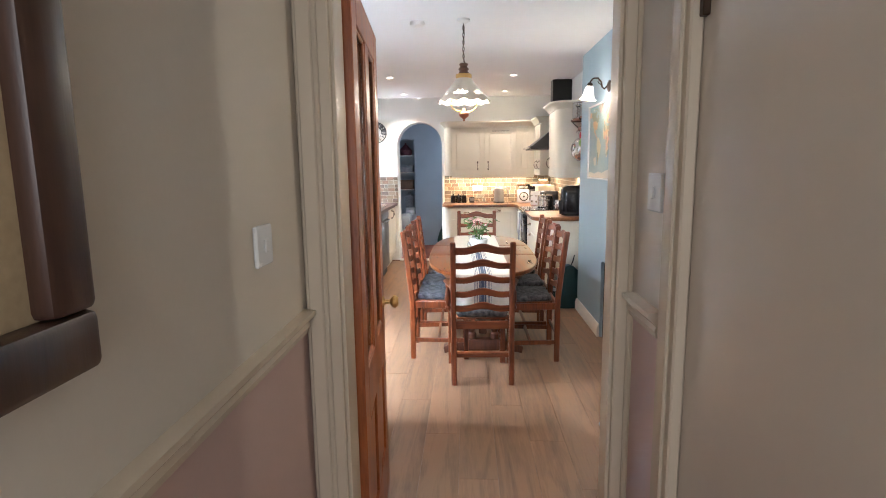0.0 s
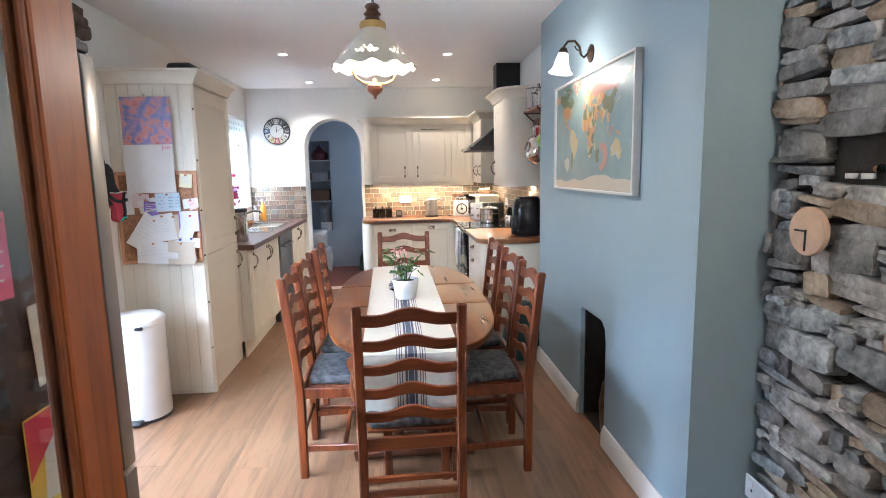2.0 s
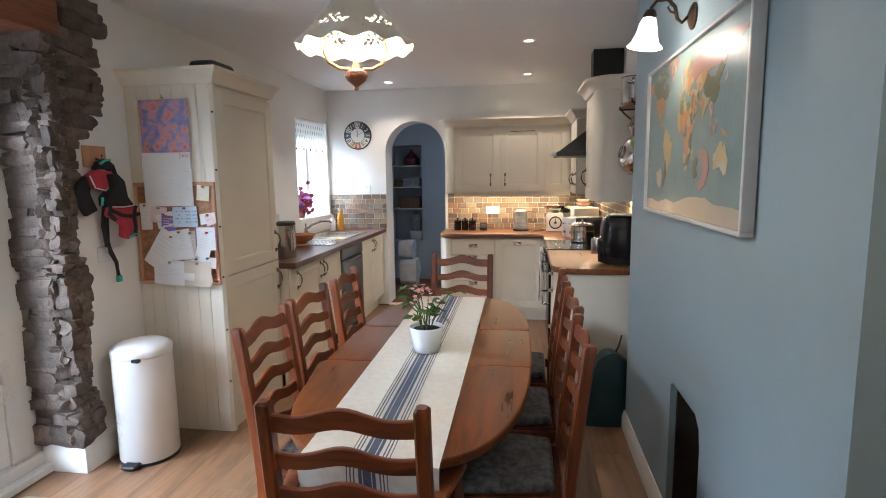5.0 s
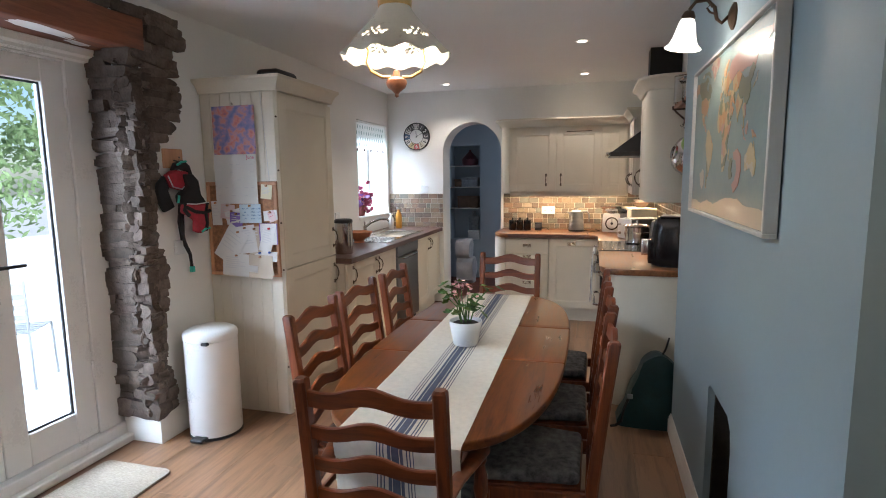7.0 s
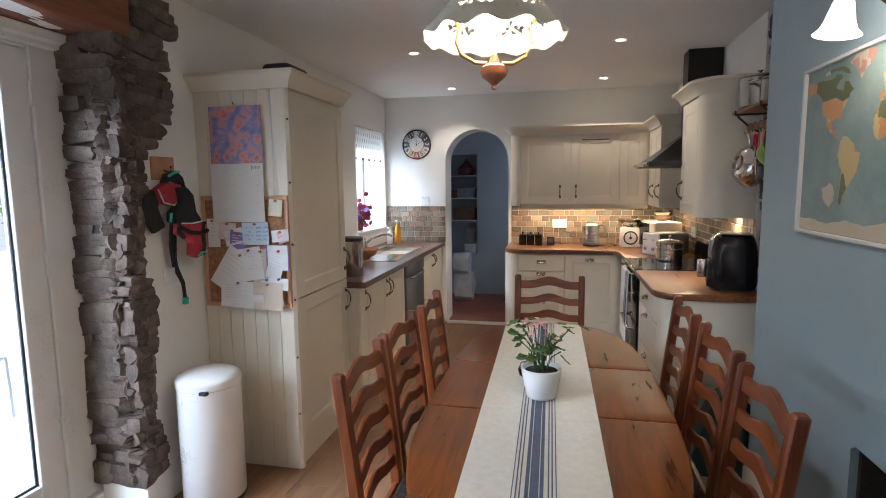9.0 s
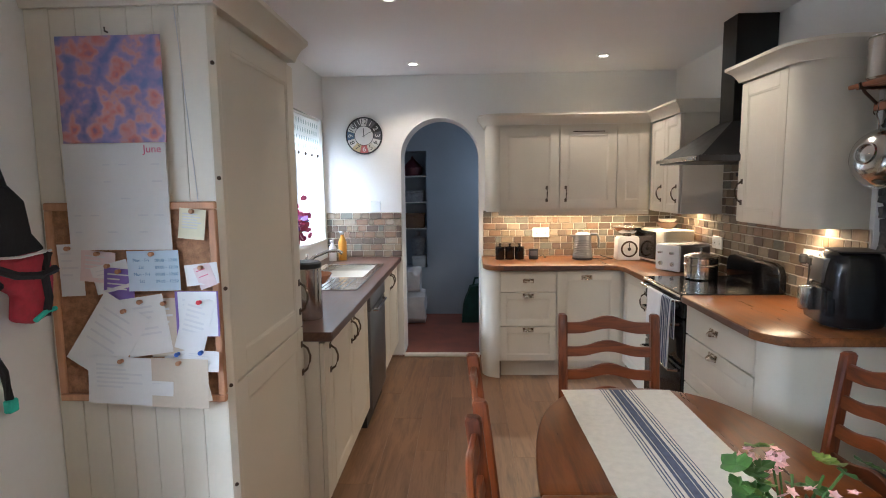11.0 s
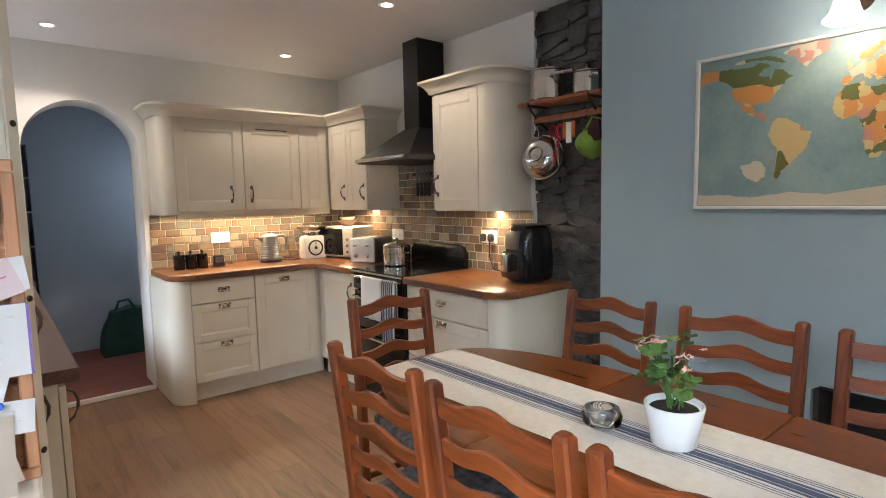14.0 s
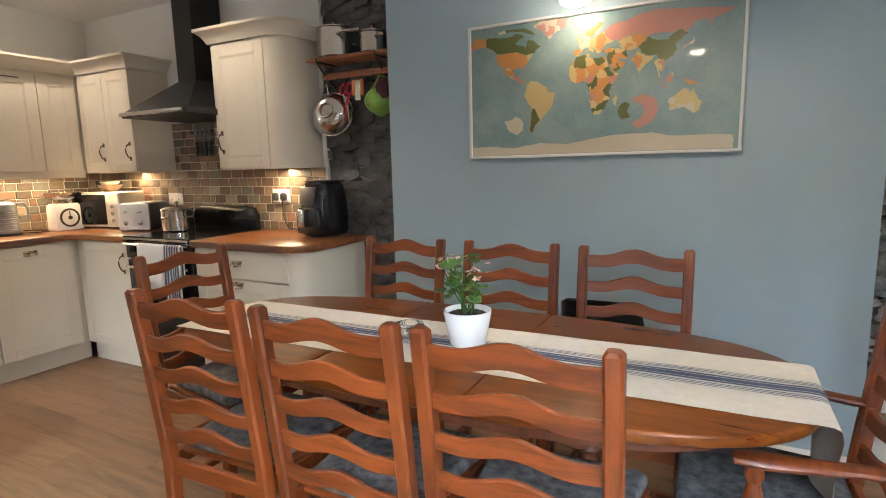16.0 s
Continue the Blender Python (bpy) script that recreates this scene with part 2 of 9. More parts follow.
M_LEAF = mat("geranium_leaf", (0.055, 0.13, 0.025), 0.5, var=0.4, scale=30, bump=0.2, each=0.0)
M_PETAL = mat("pink_petal", (0.78, 0.46, 0.48), 0.6, var=0.2, scale=40, bump=0.1)


# ---- building helpers ----
ORIGIN = {}


def thing(name, label, category, at=(0, 0, 0), group="", turn=0.0, local=False):
    """An Empty at a thing's base. Parts are modelled in world metres unless local."""
    ob = new(name)
    ob.empty_display_size = 0.05
    ob.matrix_basis = pose(*at, 0, 0, turn)
    ORIGIN[ob.name] = Vector((0, 0, 0)) if local else Vector(at)
    return tagged(ob, label, category, group)


def root(ob):
    while ob.parent:
        ob = ob.parent
    return ob


def part(name, bm, material, parent, label="", smooth=True):
    o = ORIGIN.get(root(parent).name, Vector((0, 0, 0)))
    if o.length:
        bmesh.ops.translate(bm, verts=bm.verts, vec=-o)
    ob = mesh_object(name, bm, material, smooth)
    ob.parent = parent
    if label:
        ob["label"] = label
    return ob


def mesh_object(name, bm, material, smooth=True):
    bmesh.ops.recalc_face_normals(bm, faces=bm.faces)
    me = bpy.data.meshes.new(name)
    bm.to_mesh(me)
    bm.free()
    for m in material if isinstance(material, (list, tuple)) else [material]:
        me.materials.append(m)
    if smooth and len(me.polygons):
        me.polygons.foreach_set("use_smooth", [True] * len(me.polygons))
        me.set_sharp_from_angle(angle=radians(35))
    return new(name, me)


def solid(name, bm, material, label, category, at=None, group="", smooth=True):
    """A thing that is one mesh, its origin at its base."""
    if at is not None:
        bmesh.ops.translate(bm, verts=bm.verts, vec=-Vector(at))
    ob = mesh_object(name, bm, material, smooth)
    if at is not None:
        ob.location = at
    ORIGIN[ob.name] = Vector(at) if at is not None else Vector((0, 0, 0))
    return tagged(ob, label, category, group)


def structure(name, bm, material, label="", smooth=False, category=""):
    ob = mesh_object(name, bm, material, smooth)
    return tagged(ob, label, category, "", "structure")


def box(bm, x0, x1, y0, y1, z0, z1, bevel=0.0, seg=1, mi=0):
    r = bmesh.ops.create_cube(bm, size=1)
    vs = r["verts"]
    bmesh.ops.scale(bm, vec=(x1 - x0, y1 - y0, z1 - z0), verts=vs)
    bmesh.ops.translate(bm, vec=((x0 + x1) / 2, (y0 + y1) / 2, (z0 + z1) / 2), verts=vs)
    fs = {f for v in vs for f in v.link_faces}
    if bevel:
        es = list({e for v in vs for e in v.link_edges})
        g = bmesh.ops.bevel(bm, geom=es, offset=bevel, segments=seg, profile=0.5, affect="EDGES")
        fs = {f for f in fs if f.is_valid} | set(g["faces"])
        vs = list({v for f in fs for v in f.verts})
    for f in fs:
        f.material_index = mi
    return vs


def B(*a, **k):
    bm = bmesh.new()
    box(bm, *a, **k)
    return bm


def lathe(bm, profile, at=(0, 0, 0), seg=24, wave=0.0, waves=0, mi=0, tilt=None, cap=True):
    """Turns a profile of (radius, height) about the upright axis; wave ripples the last rings."""
    rings = []
    n = len(profile)
    for i, (r, z) in enumerate(profile):
        ring = []
        for k in range(seg):
            a = 2 * math.pi * k / seg
            w = wave * math.cos(waves * a) * max(0, (i - n * 0.5) / (n * 0.5)) if wave else 0
            p = Vector((r * math.cos(a), r * math.sin(a), z + w))
            if tilt:
                p = tilt @ p
            ring.append(bm.verts.new(p + Vector(at)))
        rings.append(ring)
    for i in range(n - 1):
        for k in range(seg):
            f = bm.faces.new((rings[i][k], rings[i][(k + 1) % seg], rings[i + 1][(k + 1) % seg], rings[i + 1][k]))
            f.material_index = mi
    for ring, r in ((rings[0], profile[0][0]), (rings[-1], profile[-1][0])):
        if r > 1e-4 and cap:
            f = bm.faces.new(ring)
            f.material_index = mi
    return [v for ring in rings for v in ring]


def L(profile, at=(0, 0, 0), seg=24, **k):
    bm = bmesh.new()
    lathe(bm, profile, at, seg, **k)
    return bm


def tube(bm, pts, r, seg=8, mi=0, ends=True):
    """A round rod along a line of points."""
    pts = [Vector(p) for p in pts]
    rings = []
    up = Vector((0, 0, 1))
    for i, p in enumerate(pts):
        d = (pts[min(i + 1, len(pts) - 1)] - pts[max(i - 1, 0)]).normalized()
        u = d.cross(up if abs(d.z) < 0.95 else Vector((1, 0, 0))).normalized()
        v = d.cross(u)
        rad = r[i] if isinstance(r, (list, tuple)) else r
        rings.append([bm.verts.new(p + rad * (u * math.cos(2 * math.pi * k / seg) + v * math.sin(2 * math.pi * k / seg))) for k in range(seg)])
    for a, b in zip(rings, rings[1:]):
        for k in range(seg):
            f = bm.faces.new((a[k], a[(k + 1) % seg], b[(k + 1) % seg], b[k]))
            f.material_index = mi
    if ends:
        for ring in (rings[0], rings[-1]):
            bm.faces.new(ring).material_index = mi


def T(pts, r, seg=8):
    bm = bmesh.new()
    tube(bm, pts, r, seg)
    return bm


def prism(bm, outline, axis, a, b, mi=0):
    """Extrudes a 2D outline along an axis from a to b (outline in the other two axes, in xyz order)."""
    def P(p, d):
        return {"x": (d, p[0], p[1]), "y": (p[0], d, p[1]), "z": (p[0], p[1], d)}[axis]
    lo, hi = [bm.verts.new(P(p, a)) for p in outline], [bm.verts.new(P(p, b)) for p in outline]
    n = len(outline)
    fs = [bm.faces.new(lo), bm.faces.new(hi)]
    for i in range(n):
        fs.append(bm.faces.new((lo[i], lo[(i + 1) % n], hi[(i + 1) % n], hi[i])))
    for f in fs:
        f.material_index = mi
    return lo + hi


def P(outline, axis, a, b, bevel=0.0, seg=2):
    bm = bmesh.new()
    prism(bm, outline, axis, a, b)
    if bevel:
        bmesh.ops.recalc_face_normals(bm, faces=bm.faces)
        es = [e for e in bm.edges if len(e.link_faces) == 2 and e.calc_face_angle(0) > 1.0]
        bmesh.ops.bevel(bm, geom=es, offset=bevel, segments=seg, profile=0.5, affect="EDGES")
    return bm


def rounded(x0, x1, y0, y1, r, n=5, corners=(1, 1, 1, 1)):
    """The outline of a rectangle with rounded corners, from the lower left."""
    out = []
    for (cx, cy, a0), on in zip(((x0 + r, y0 + r, 180), (x1 - r, y0 + r, 270), (x1 - r, y1 - r, 0), (x0 + r, y1 - r, 90)), corners):
        if on:
            out += [(cx + r * math.cos(radians(a0 + 90 * k / n)), cy + r * math.sin(radians(a0 + 90 * k / n))) for k in range(n + 1)]
        else:
            out.append((x0 if a0 in (180, 90) else x1, y0 if a0 in (180, 270) else y1))
    return out


# ---- the large structure ----
XL, XR, YB, ZC = -1.58, 1.40, 8.12, 2.45
tagged(structure("floor", B(-2.0, 2.0, -1.6, 8.12, -0.12, -0.008), M_MORTAR), "greyish oak-effect plank floor through the dining kitchen")
tagged(structure("ceiling", B(-2.4, 2.0, 1.285, 8.42, ZC, ZC + 0.15), M_CEIL), "smooth white painted ceiling with recessed downlights")

# left wall: openings for the sink window and the french window, widened for light
bm = bmesh.new()
WT = -1.95
box(bm, WT, XL, 1.285, 1.78, 0, ZC)
box(bm, WT, XL, 1.78, 4.42, 2.17, ZC)
box(bm, WT, XL, 4.42, 7.22, 0, ZC)
box(bm, WT, XL, 7.22, 8.06, 0, 1.05)
box(bm, WT, XL, 7.22, 8.06, 2.08, ZC)
box(bm, WT, XL, 8.06, 8.42, 0, ZC)
structure("wall_west", bm, M_WALL, "white painted thick outer wall with window openings")

# back wall with the arch
AX0, AX1, AS = -0.915, -0.24, 1.755
ar = (AX1 - AX0) / 2
arch = [(AX1 + 0.0, 0.0), (1.7, 0.0), (1.7, ZC), (XL, ZC), (XL, 0.0), (AX0, 0.0), (AX0, AS)]
arch += [((AX0 + AX1) / 2 - ar * math.cos(math.pi * k / 24), AS + ar * math.sin(math.pi * k / 24)) for k in range(1, 24)]
arch += [(AX1, AS)]
bm = bmesh.new()
prism(bm, arch, "y", YB, YB + 0.30)
structure("wall_north", bm, M_WALL, "white painted wall with a round-headed archway")

# right wall behind the cooker and the alcoves
structure("wall_east", B(1.402, 1.75, 5.82, 8.12, 0, ZC), M_WALL, "white painted wall above tiles")
structure("wall_east_2", B(1.47, 1.75, 5.255, 5.82, 0, ZC), M_MORTAR, "dark rubble stone alcove wall backing")
structure("wall_east_3", B(1.55, 1.75, 1.30, 3.135, 0, ZC), M_MORTAR, "rubble stone alcove wall backing")

# chimney breast with the fireplace opening
FY0, FY1, FZ = 3.945, 4.325, 0.655
hw = 0.06
notch = [(FY1, 0), (FY1, FZ - 0.02), (FY1 - 0.03, FZ), (FY0 + hw, FZ), (FY0 + 0.015, FZ - 0.035), (FY0, FZ - 0.10), (FY0, 0)]
bm = bmesh.new()
prism(bm, [(3.14, 0), (3.14, ZC), (5.25, ZC), (5.25, 0)] + notch, "x", 1.235, 1.75)
structure("wall_chimney_breast", bm, M_BLUE, "pale duck-egg blue plastered chimney breast")
structure("wall_fireplace_back", B(1.60, 1.74, FY0, FY1, 0, FZ), M_MORTAR, "dark fireplace back")

# hall end wall with the doorway, and hall walls
DX0, DX1, DH = -0.208, 0.52, 2.02
bm = bmesh.new()
box(bm, -1.95, DX0 - 0.03, 1.285, 1.385, 0, ZC)
box(bm, DX1 + 0.03, 1.75, 1.285, 1.385, 0, ZC)
box(bm, DX0 - 0.03, DX1 + 0.03, 1.285, 1.385, DH + 0.03, ZC)
structure("wall_south", bm, M_WALL, "white painted wall round the hall doorway")

# hall
bm = bmesh.new()
box(bm, -0.45, -0.30, -1.6, 1.285, 1.045, ZC)
structure("wall_hall_west", bm, M_HALL, "cream painted hall wall above the dado rail")
structure("wall_hall_west_2", B(-0.45, -0.302, -1.6, 1.285, 0, 1.045), M_PINK, "dusty pink hall wall below the dado rail")
bm = bmesh.new()
box(bm, 0.56, 0.72, 0.99, 1.285, 1.09, ZC)
box(bm, 0.56, 0.72, -1.6, 0.15, 0, ZC)
box(bm, 0.56, 0.72, 0.15, 0.99, 2.03, ZC)
structure("wall_hall_east", bm, M_HALL, "cream painted hall wall with a side door")
structure("wall_hall_east_2", B(0.562, 0.72, 0.99, 1.285, 0, 1.09), M_PINK, "dusty pink hall wall below the dado rail")
structure("wall_hall_south", B(-0.45, 0.72, -1.75, -1.6, 0, ZC), M_HALL, "plain hall end wall")
structure("ceiling_hall", B(-0.45, 0.72, -1.75, 1.285, ZC, ZC + 0.15), M_CEIL, "white hall ceiling")


def dado(name, y0, y1, x, side, drop=0.0):
    prof = [(0, 1.055), (0.010, 1.06), (0.014, 1.075), (0.010, 1.085), (0.018, 1.095), (0.030, 1.105), (0.030, 1.117), (0, 1.12)]
    bm = P([(x + side * a, b - drop) for a, b in prof], "y", y0, y1)
    return structure(name, bm, M_GLOSS, "moulded cream gloss dado rail", True)


dado("trim_dado_west", -1.6, 1.255, -0.30, 1, 0.045)
dado("trim_dado_east", 1.055, 1.255, 0.56, -1)


def architrave(name, x0, x1, y, side, z1, w=0.07):
    """Moulded door surround in a wall across y."""
    bm = bmesh.new()
    for a, b in ((x0 - w, x0), (x1, x1 + w)):
        box(bm, a, b, min(y, y + side * 0.018), max(y, y + side * 0.018), 0, z1 + w, 0.004)
        c = (a + b) / 2
        box(bm, c - 0.02, c + 0.02, min(y + side * 0.018, y + side * 0.028), max(y + side * 0.018, y + side * 0.028), 0, z1 + w * 0.8, 0.004)
    box(bm, x0, x1, min(y, y + side * 0.018), max(y, y + side * 0.018), z1, z1 + w, 0.004)
    return structure(name, bm, M_GLOSS, "moulded cream gloss door surround", True)


# doorway lining and its surrounds
bm = bmesh.new()
box(bm, DX0 - 0.03, DX0, 1.27, 1.398, 0, DH, 0.003)
box(bm, DX1, DX1 + 0.03, 1.27, 1.398, 0, DH, 0.003)
box(bm, DX0 - 0.03, DX1 + 0.03, 1.27, 1.398, DH, DH + 0.03, 0.003)
box(bm, DX0, DX0 + 0.010, 1.285, 1.392, 0, DH, 0.002)
box(bm, DX1 - 0.010, DX1, 1.285, 1.345, 0, DH, 0.002)
structure("door_lining", bm, M_GLOSS, "cream gloss door lining with a worn strike plate", True)
architrave("trim_architrave", DX0 - 0.03, DX1 + 0.03, 1.285, -1, DH, 0.06)
architrave("trim_architrave_2", DX0 - 0.005, DX1 + 0.005, 1.385, 1, DH)


def door_handle(parent, at, out):
    """A turned brass knob on a rose; out: the way it points along x."""
    m = Matrix.Rotation(radians(90) * out, 3, "Y")
    bm = L([(0.026, 0), (0.026, 0.004), (0.010, 0.008), (0.009, 0.03), (0.018, 0.036), (0.027, 0.046), (0.027, 0.056), (0.018, 0.066), (0, 0.068)], at, 20, tilt=m)
    return part("knob", bm, M_BRASS, parent, "round brass door knob")


def glazed_door():
    """A pine door, its two upper panels glazed, standing open into the room."""
    d = thing("door_1", "varnished pine door standing open with two tall glazed panels", "door", (-0.219, 1.432, 0), "", 4.2, True)
    d["kind"] = "structure"
    w, h, t = 0.752, 1.97, 0.038
    x0, x1 = 0.0, t
    part("stile", B(x0, x1, 0, 0.108, 0.006, h, 0.003), M_PINE, d)
    part("stile", B(x0, x1, w - 0.108, w, 0.006, h, 0.003), M_PINE, d)
    part("stile", B(x0, x1, w / 2 - 0.054, w / 2 + 0.054, 0.23, h - 0.11, 0.003), M_PINE, d)
    for z0, z1 in ((0.006, 0.23), (0.62, 0.80), (h - 0.11, h)):
        part("rail", B(x0, x1, 0.1082, w - 0.1082, z0, z1, 0.003), M_PINE, d)
    for a, b in ((0.108, w / 2 - 0.054), (w / 2 + 0.054, w - 0.108)):
        part("panel", B(x0 + 0.010, x1 - 0.010, a, b, 0.23, 0.62), M_PINE, d)
        part("panel", B(x0 + 0.006, x1 - 0.006, a + 0.03, b - 0.03, 0.26, 0.59, 0.004), M_PINE, d)
        part("pane", B(x0 + 0.015, x1 - 0.015, a, b, 0.80, h - 0.11), M_DOORGLASS, d, "clear glass pane")
        for xa, xb in ((x0 + 0.004, x0 + 0.014), (x1 - 0.014, x1 - 0.004)):
            bm = bmesh.new()
            box(bm, xa, xb, a, a + 0.012, 0.80, h - 0.11, 0.003)
            box(bm, xa, xb, b - 0.012, b, 0.80, h - 0.11, 0.003)
            box(bm, xa, xb, a + 0.012, b - 0.012, 0.80, 0.812, 0.003)
            box(bm, xa, xb, a + 0.012, b - 0.012, h - 0.122, h - 0.11, 0.003)
            part("glazing_bead", bm, M_PINE, d)
    for z in (0.2, 1.74):
        part("hinge", B(-0.004, 0.004, -0.012, 0.02, z, z + 0.09, 0.002), M_BRONZE, d, "dark steel butt hinge")
    door_handle(d, (x1, w - 0.05, 0.87), 1)
    door_handle(d, (x0, w - 0.05, 0.87), -1)
    return d


M_DOORGLASS = glass("old_door_glass", (0.92, 0.95, 0.93), 0.01, False)
glazed_door()

# side door in the hall
bm = bmesh.new()
for a, b in ((0.915, 1.0), (0.14, 0.225)):
    box(bm, 0.535, 0.56, a, b, 0, 2.09, 0.004)
    box(bm, 0.527, 0.535, a + 0.02, b - 0.015, 0, 2.08, 0.003)
box(bm, 0.535, 0.56, 0.225, 0.915, 2.0, 2.09, 0.004)
structure("trim_architrave_3", bm, M_GLOSS, "moulded cream gloss door surround", True)
d2 = thing("door_2", "closed off-white gloss painted panelled hall door", "door", (0.56, 0.56, 0))
d2["kind"] = "structure"
part("leaf", B(0.5615, 0.60, 0.165, 0.975, 0.006, 2.02, 0.003), M_DOORGLOSS, d2)
part("hinge", B(0.548, 0.562, 0.895, 0.912, 1.70, 1.80, 0.002), M_BRONZE, d2)

# ---- dining table ----
TCX, TCY0, TCY1, THW, TZ = 0.25, 3.435, 5.455, 0.428, 0.728


def top_outline(n=96, e=2.9):
    cy, hl = (TCY0 + TCY1) / 2, (TCY1 - TCY0) / 2
    out = []
    for k in range(n):
        a = 2 * math.pi * k / n
        c, s = math.cos(a), math.sin(a)
        x, y = abs(c) ** (2 / e), abs(s) ** (2 / e)
        out.append((TCX + THW * math.copysign(x, c), cy + hl * math.copysign(y, s)))
    return out


def clip_y(outline, y0, y1):
    def cut(pts, y, keep):
        res = []
        for i, p in enumerate(pts):
            q = pts[(i + 1) % len(pts)]
            if keep(p[1]):
                res.append(p)
            if keep(p[1]) != keep(q[1]):
                f = (y - p[1]) / (q[1] - p[1])
                res.append((p[0] + f * (q[0] - p[0]), y))
        return res
    return cut(cut(outline, y0, lambda v: v >= y0), y1, lambda v: v <= y1)


def dining_table():
    t = thing("dining_table", "oval-ended oak dining table on a turned trestle base", "table", (TCX, 4.445, 0))
    o = top_outline()
    for i, (y0, y1) in enumerate(((3.0, 4.208), (4.211, 4.719), (4.722, 5.7))):
        bm = P(clip_y(o, y0, y1), "z", TZ - 0.030, TZ, 0.008, 3)
        part("tabletop_half" if i != 1 else "tabletop_leaf", bm, M_TABLE, t)
    inner = [(TCX + (x - TCX) * 0.80, 4.445 + (y - 4.445) * 0.86) for x, y in o]
    part("apron", P(inner, "z", TZ - 0.095, TZ - 0.032), M_TABLEBASE, t)
    for y in (3.96, 4.92):
        part("foot", P([(TCX - 0.30, 0.0), (TCX - 0.31, 0.05), (TCX - 0.24, 0.085), (TCX - 0.1, 0.11), (TCX + 0.1, 0.11), (TCX + 0.24, 0.085), (TCX + 0.31, 0.05), (TCX + 0.30, 0.0), (TCX + 0.2, 0.02), (TCX - 0.2, 0.02)], "y", y - 0.04, y + 0.04, 0.006), M_TABLEBASE, t)
        part("bearer", B(TCX - 0.27, TCX + 0.27, y - 0.035, y + 0.035, TZ - 0.135, TZ - 0.096, 0.006), M_TABLEBASE, t)
        for x in (-0.09, 0.09):
            prof = [(0.036, 0.11), (0.036, 0.15), (0.024, 0.165), (0.036, 0.19), (0.03, 0.21), (0.042, 0.30), (0.045, 0.36), (0.03, 0.46), (0.024, 0.50), (0.036, 0.515), (0.026, 0.535), (0.036, 0.56), (0.036, 0.593)]
            part("turned_column", L(prof, (TCX + x, y, 0), 16), M_TABLEBASE, t)
    part("stretcher", B(TCX - 0.03, TCX + 0.03, 4.0, 4.88, 0.13, 0.21, 0.006), M_TABLEBASE, t)
    return t


dining_table()


# ---- ladder-back chairs ----
def slat_mesh(hw, y, z, h, arch, y2):
    """A wavy cross slat, bowed backwards, between two posts."""
    bm = bmesh.new()
    n = 18
    rows = []
    for k in range(n + 1):
        u = -1 + 2 * k / n
        x = u * hw
        up = arch * (0.5 + 0.5 * math.cos(math.pi * u)) ** 1.3 - arch * 0.25 * math.sin(math.pi * abs(u)) ** 2
        bow = -0.012 * (1 - u * u)
        th = 0.008
        lo, hi = z + up * 0.75, z + h + up
        rows.append([bm.verts.new(p) for p in ((x, y + bow - th, lo), (x, y + bow + th, lo), (x, y2 + bow + th, hi - 0.003), (x, y2 + bow + 0.004, hi), (x, y2 + bow - 0.004, hi), (x, y2 + bow - th, hi - 0.003))])
    for a, b in zip(rows, rows[1:]):
        for k in range(6):
            bm.faces.new((a[k], a[(k + 1) % 6], b[(k + 1) % 6], b[k]))
    bm.faces.new(rows[0])
    bm.faces.new(rows[-1])
    return bm


def post_y(z, back):
    return -0.205 - (back * ((z - 0.43) / 0.55) ** 1.15 if z > 0.43 else 0)


def post_mesh(x, top, back, w=0.036, d=0.040):
    bm = bmesh.new()
    rings = []
    zs = [0, 0.02, 0.25, 0.42, 0.50, 0.60, 0.70, 0.80, 0.90, top - 0.008, top]
    for z in zs:
        s = 0.72 if z == top else (0.92 if z == 0 else 1)
        y = post_y(z, back)
        c = 0.006
        hw, hd = w / 2 * s, d / 2 * s
        pts = [(hw - c, hd), (hw, hd - c), (hw, -hd + c), (hw - c, -hd), (-hw + c, -hd), (-hw, -hd + c), (-hw, hd - c), (-hw + c, hd)]
        rings.append([bm.verts.new((x + a, y + b, z)) for a, b in pts])
    for a, b in zip(rings, rings[1:]):
        for k in range(8):
            bm.faces.new((a[k], a[(k + 1) % 8], b[(k + 1) % 8], b[k]))
    bm.faces.new(rings[0])
    bm.faces.new(rings[-1])
    return bm


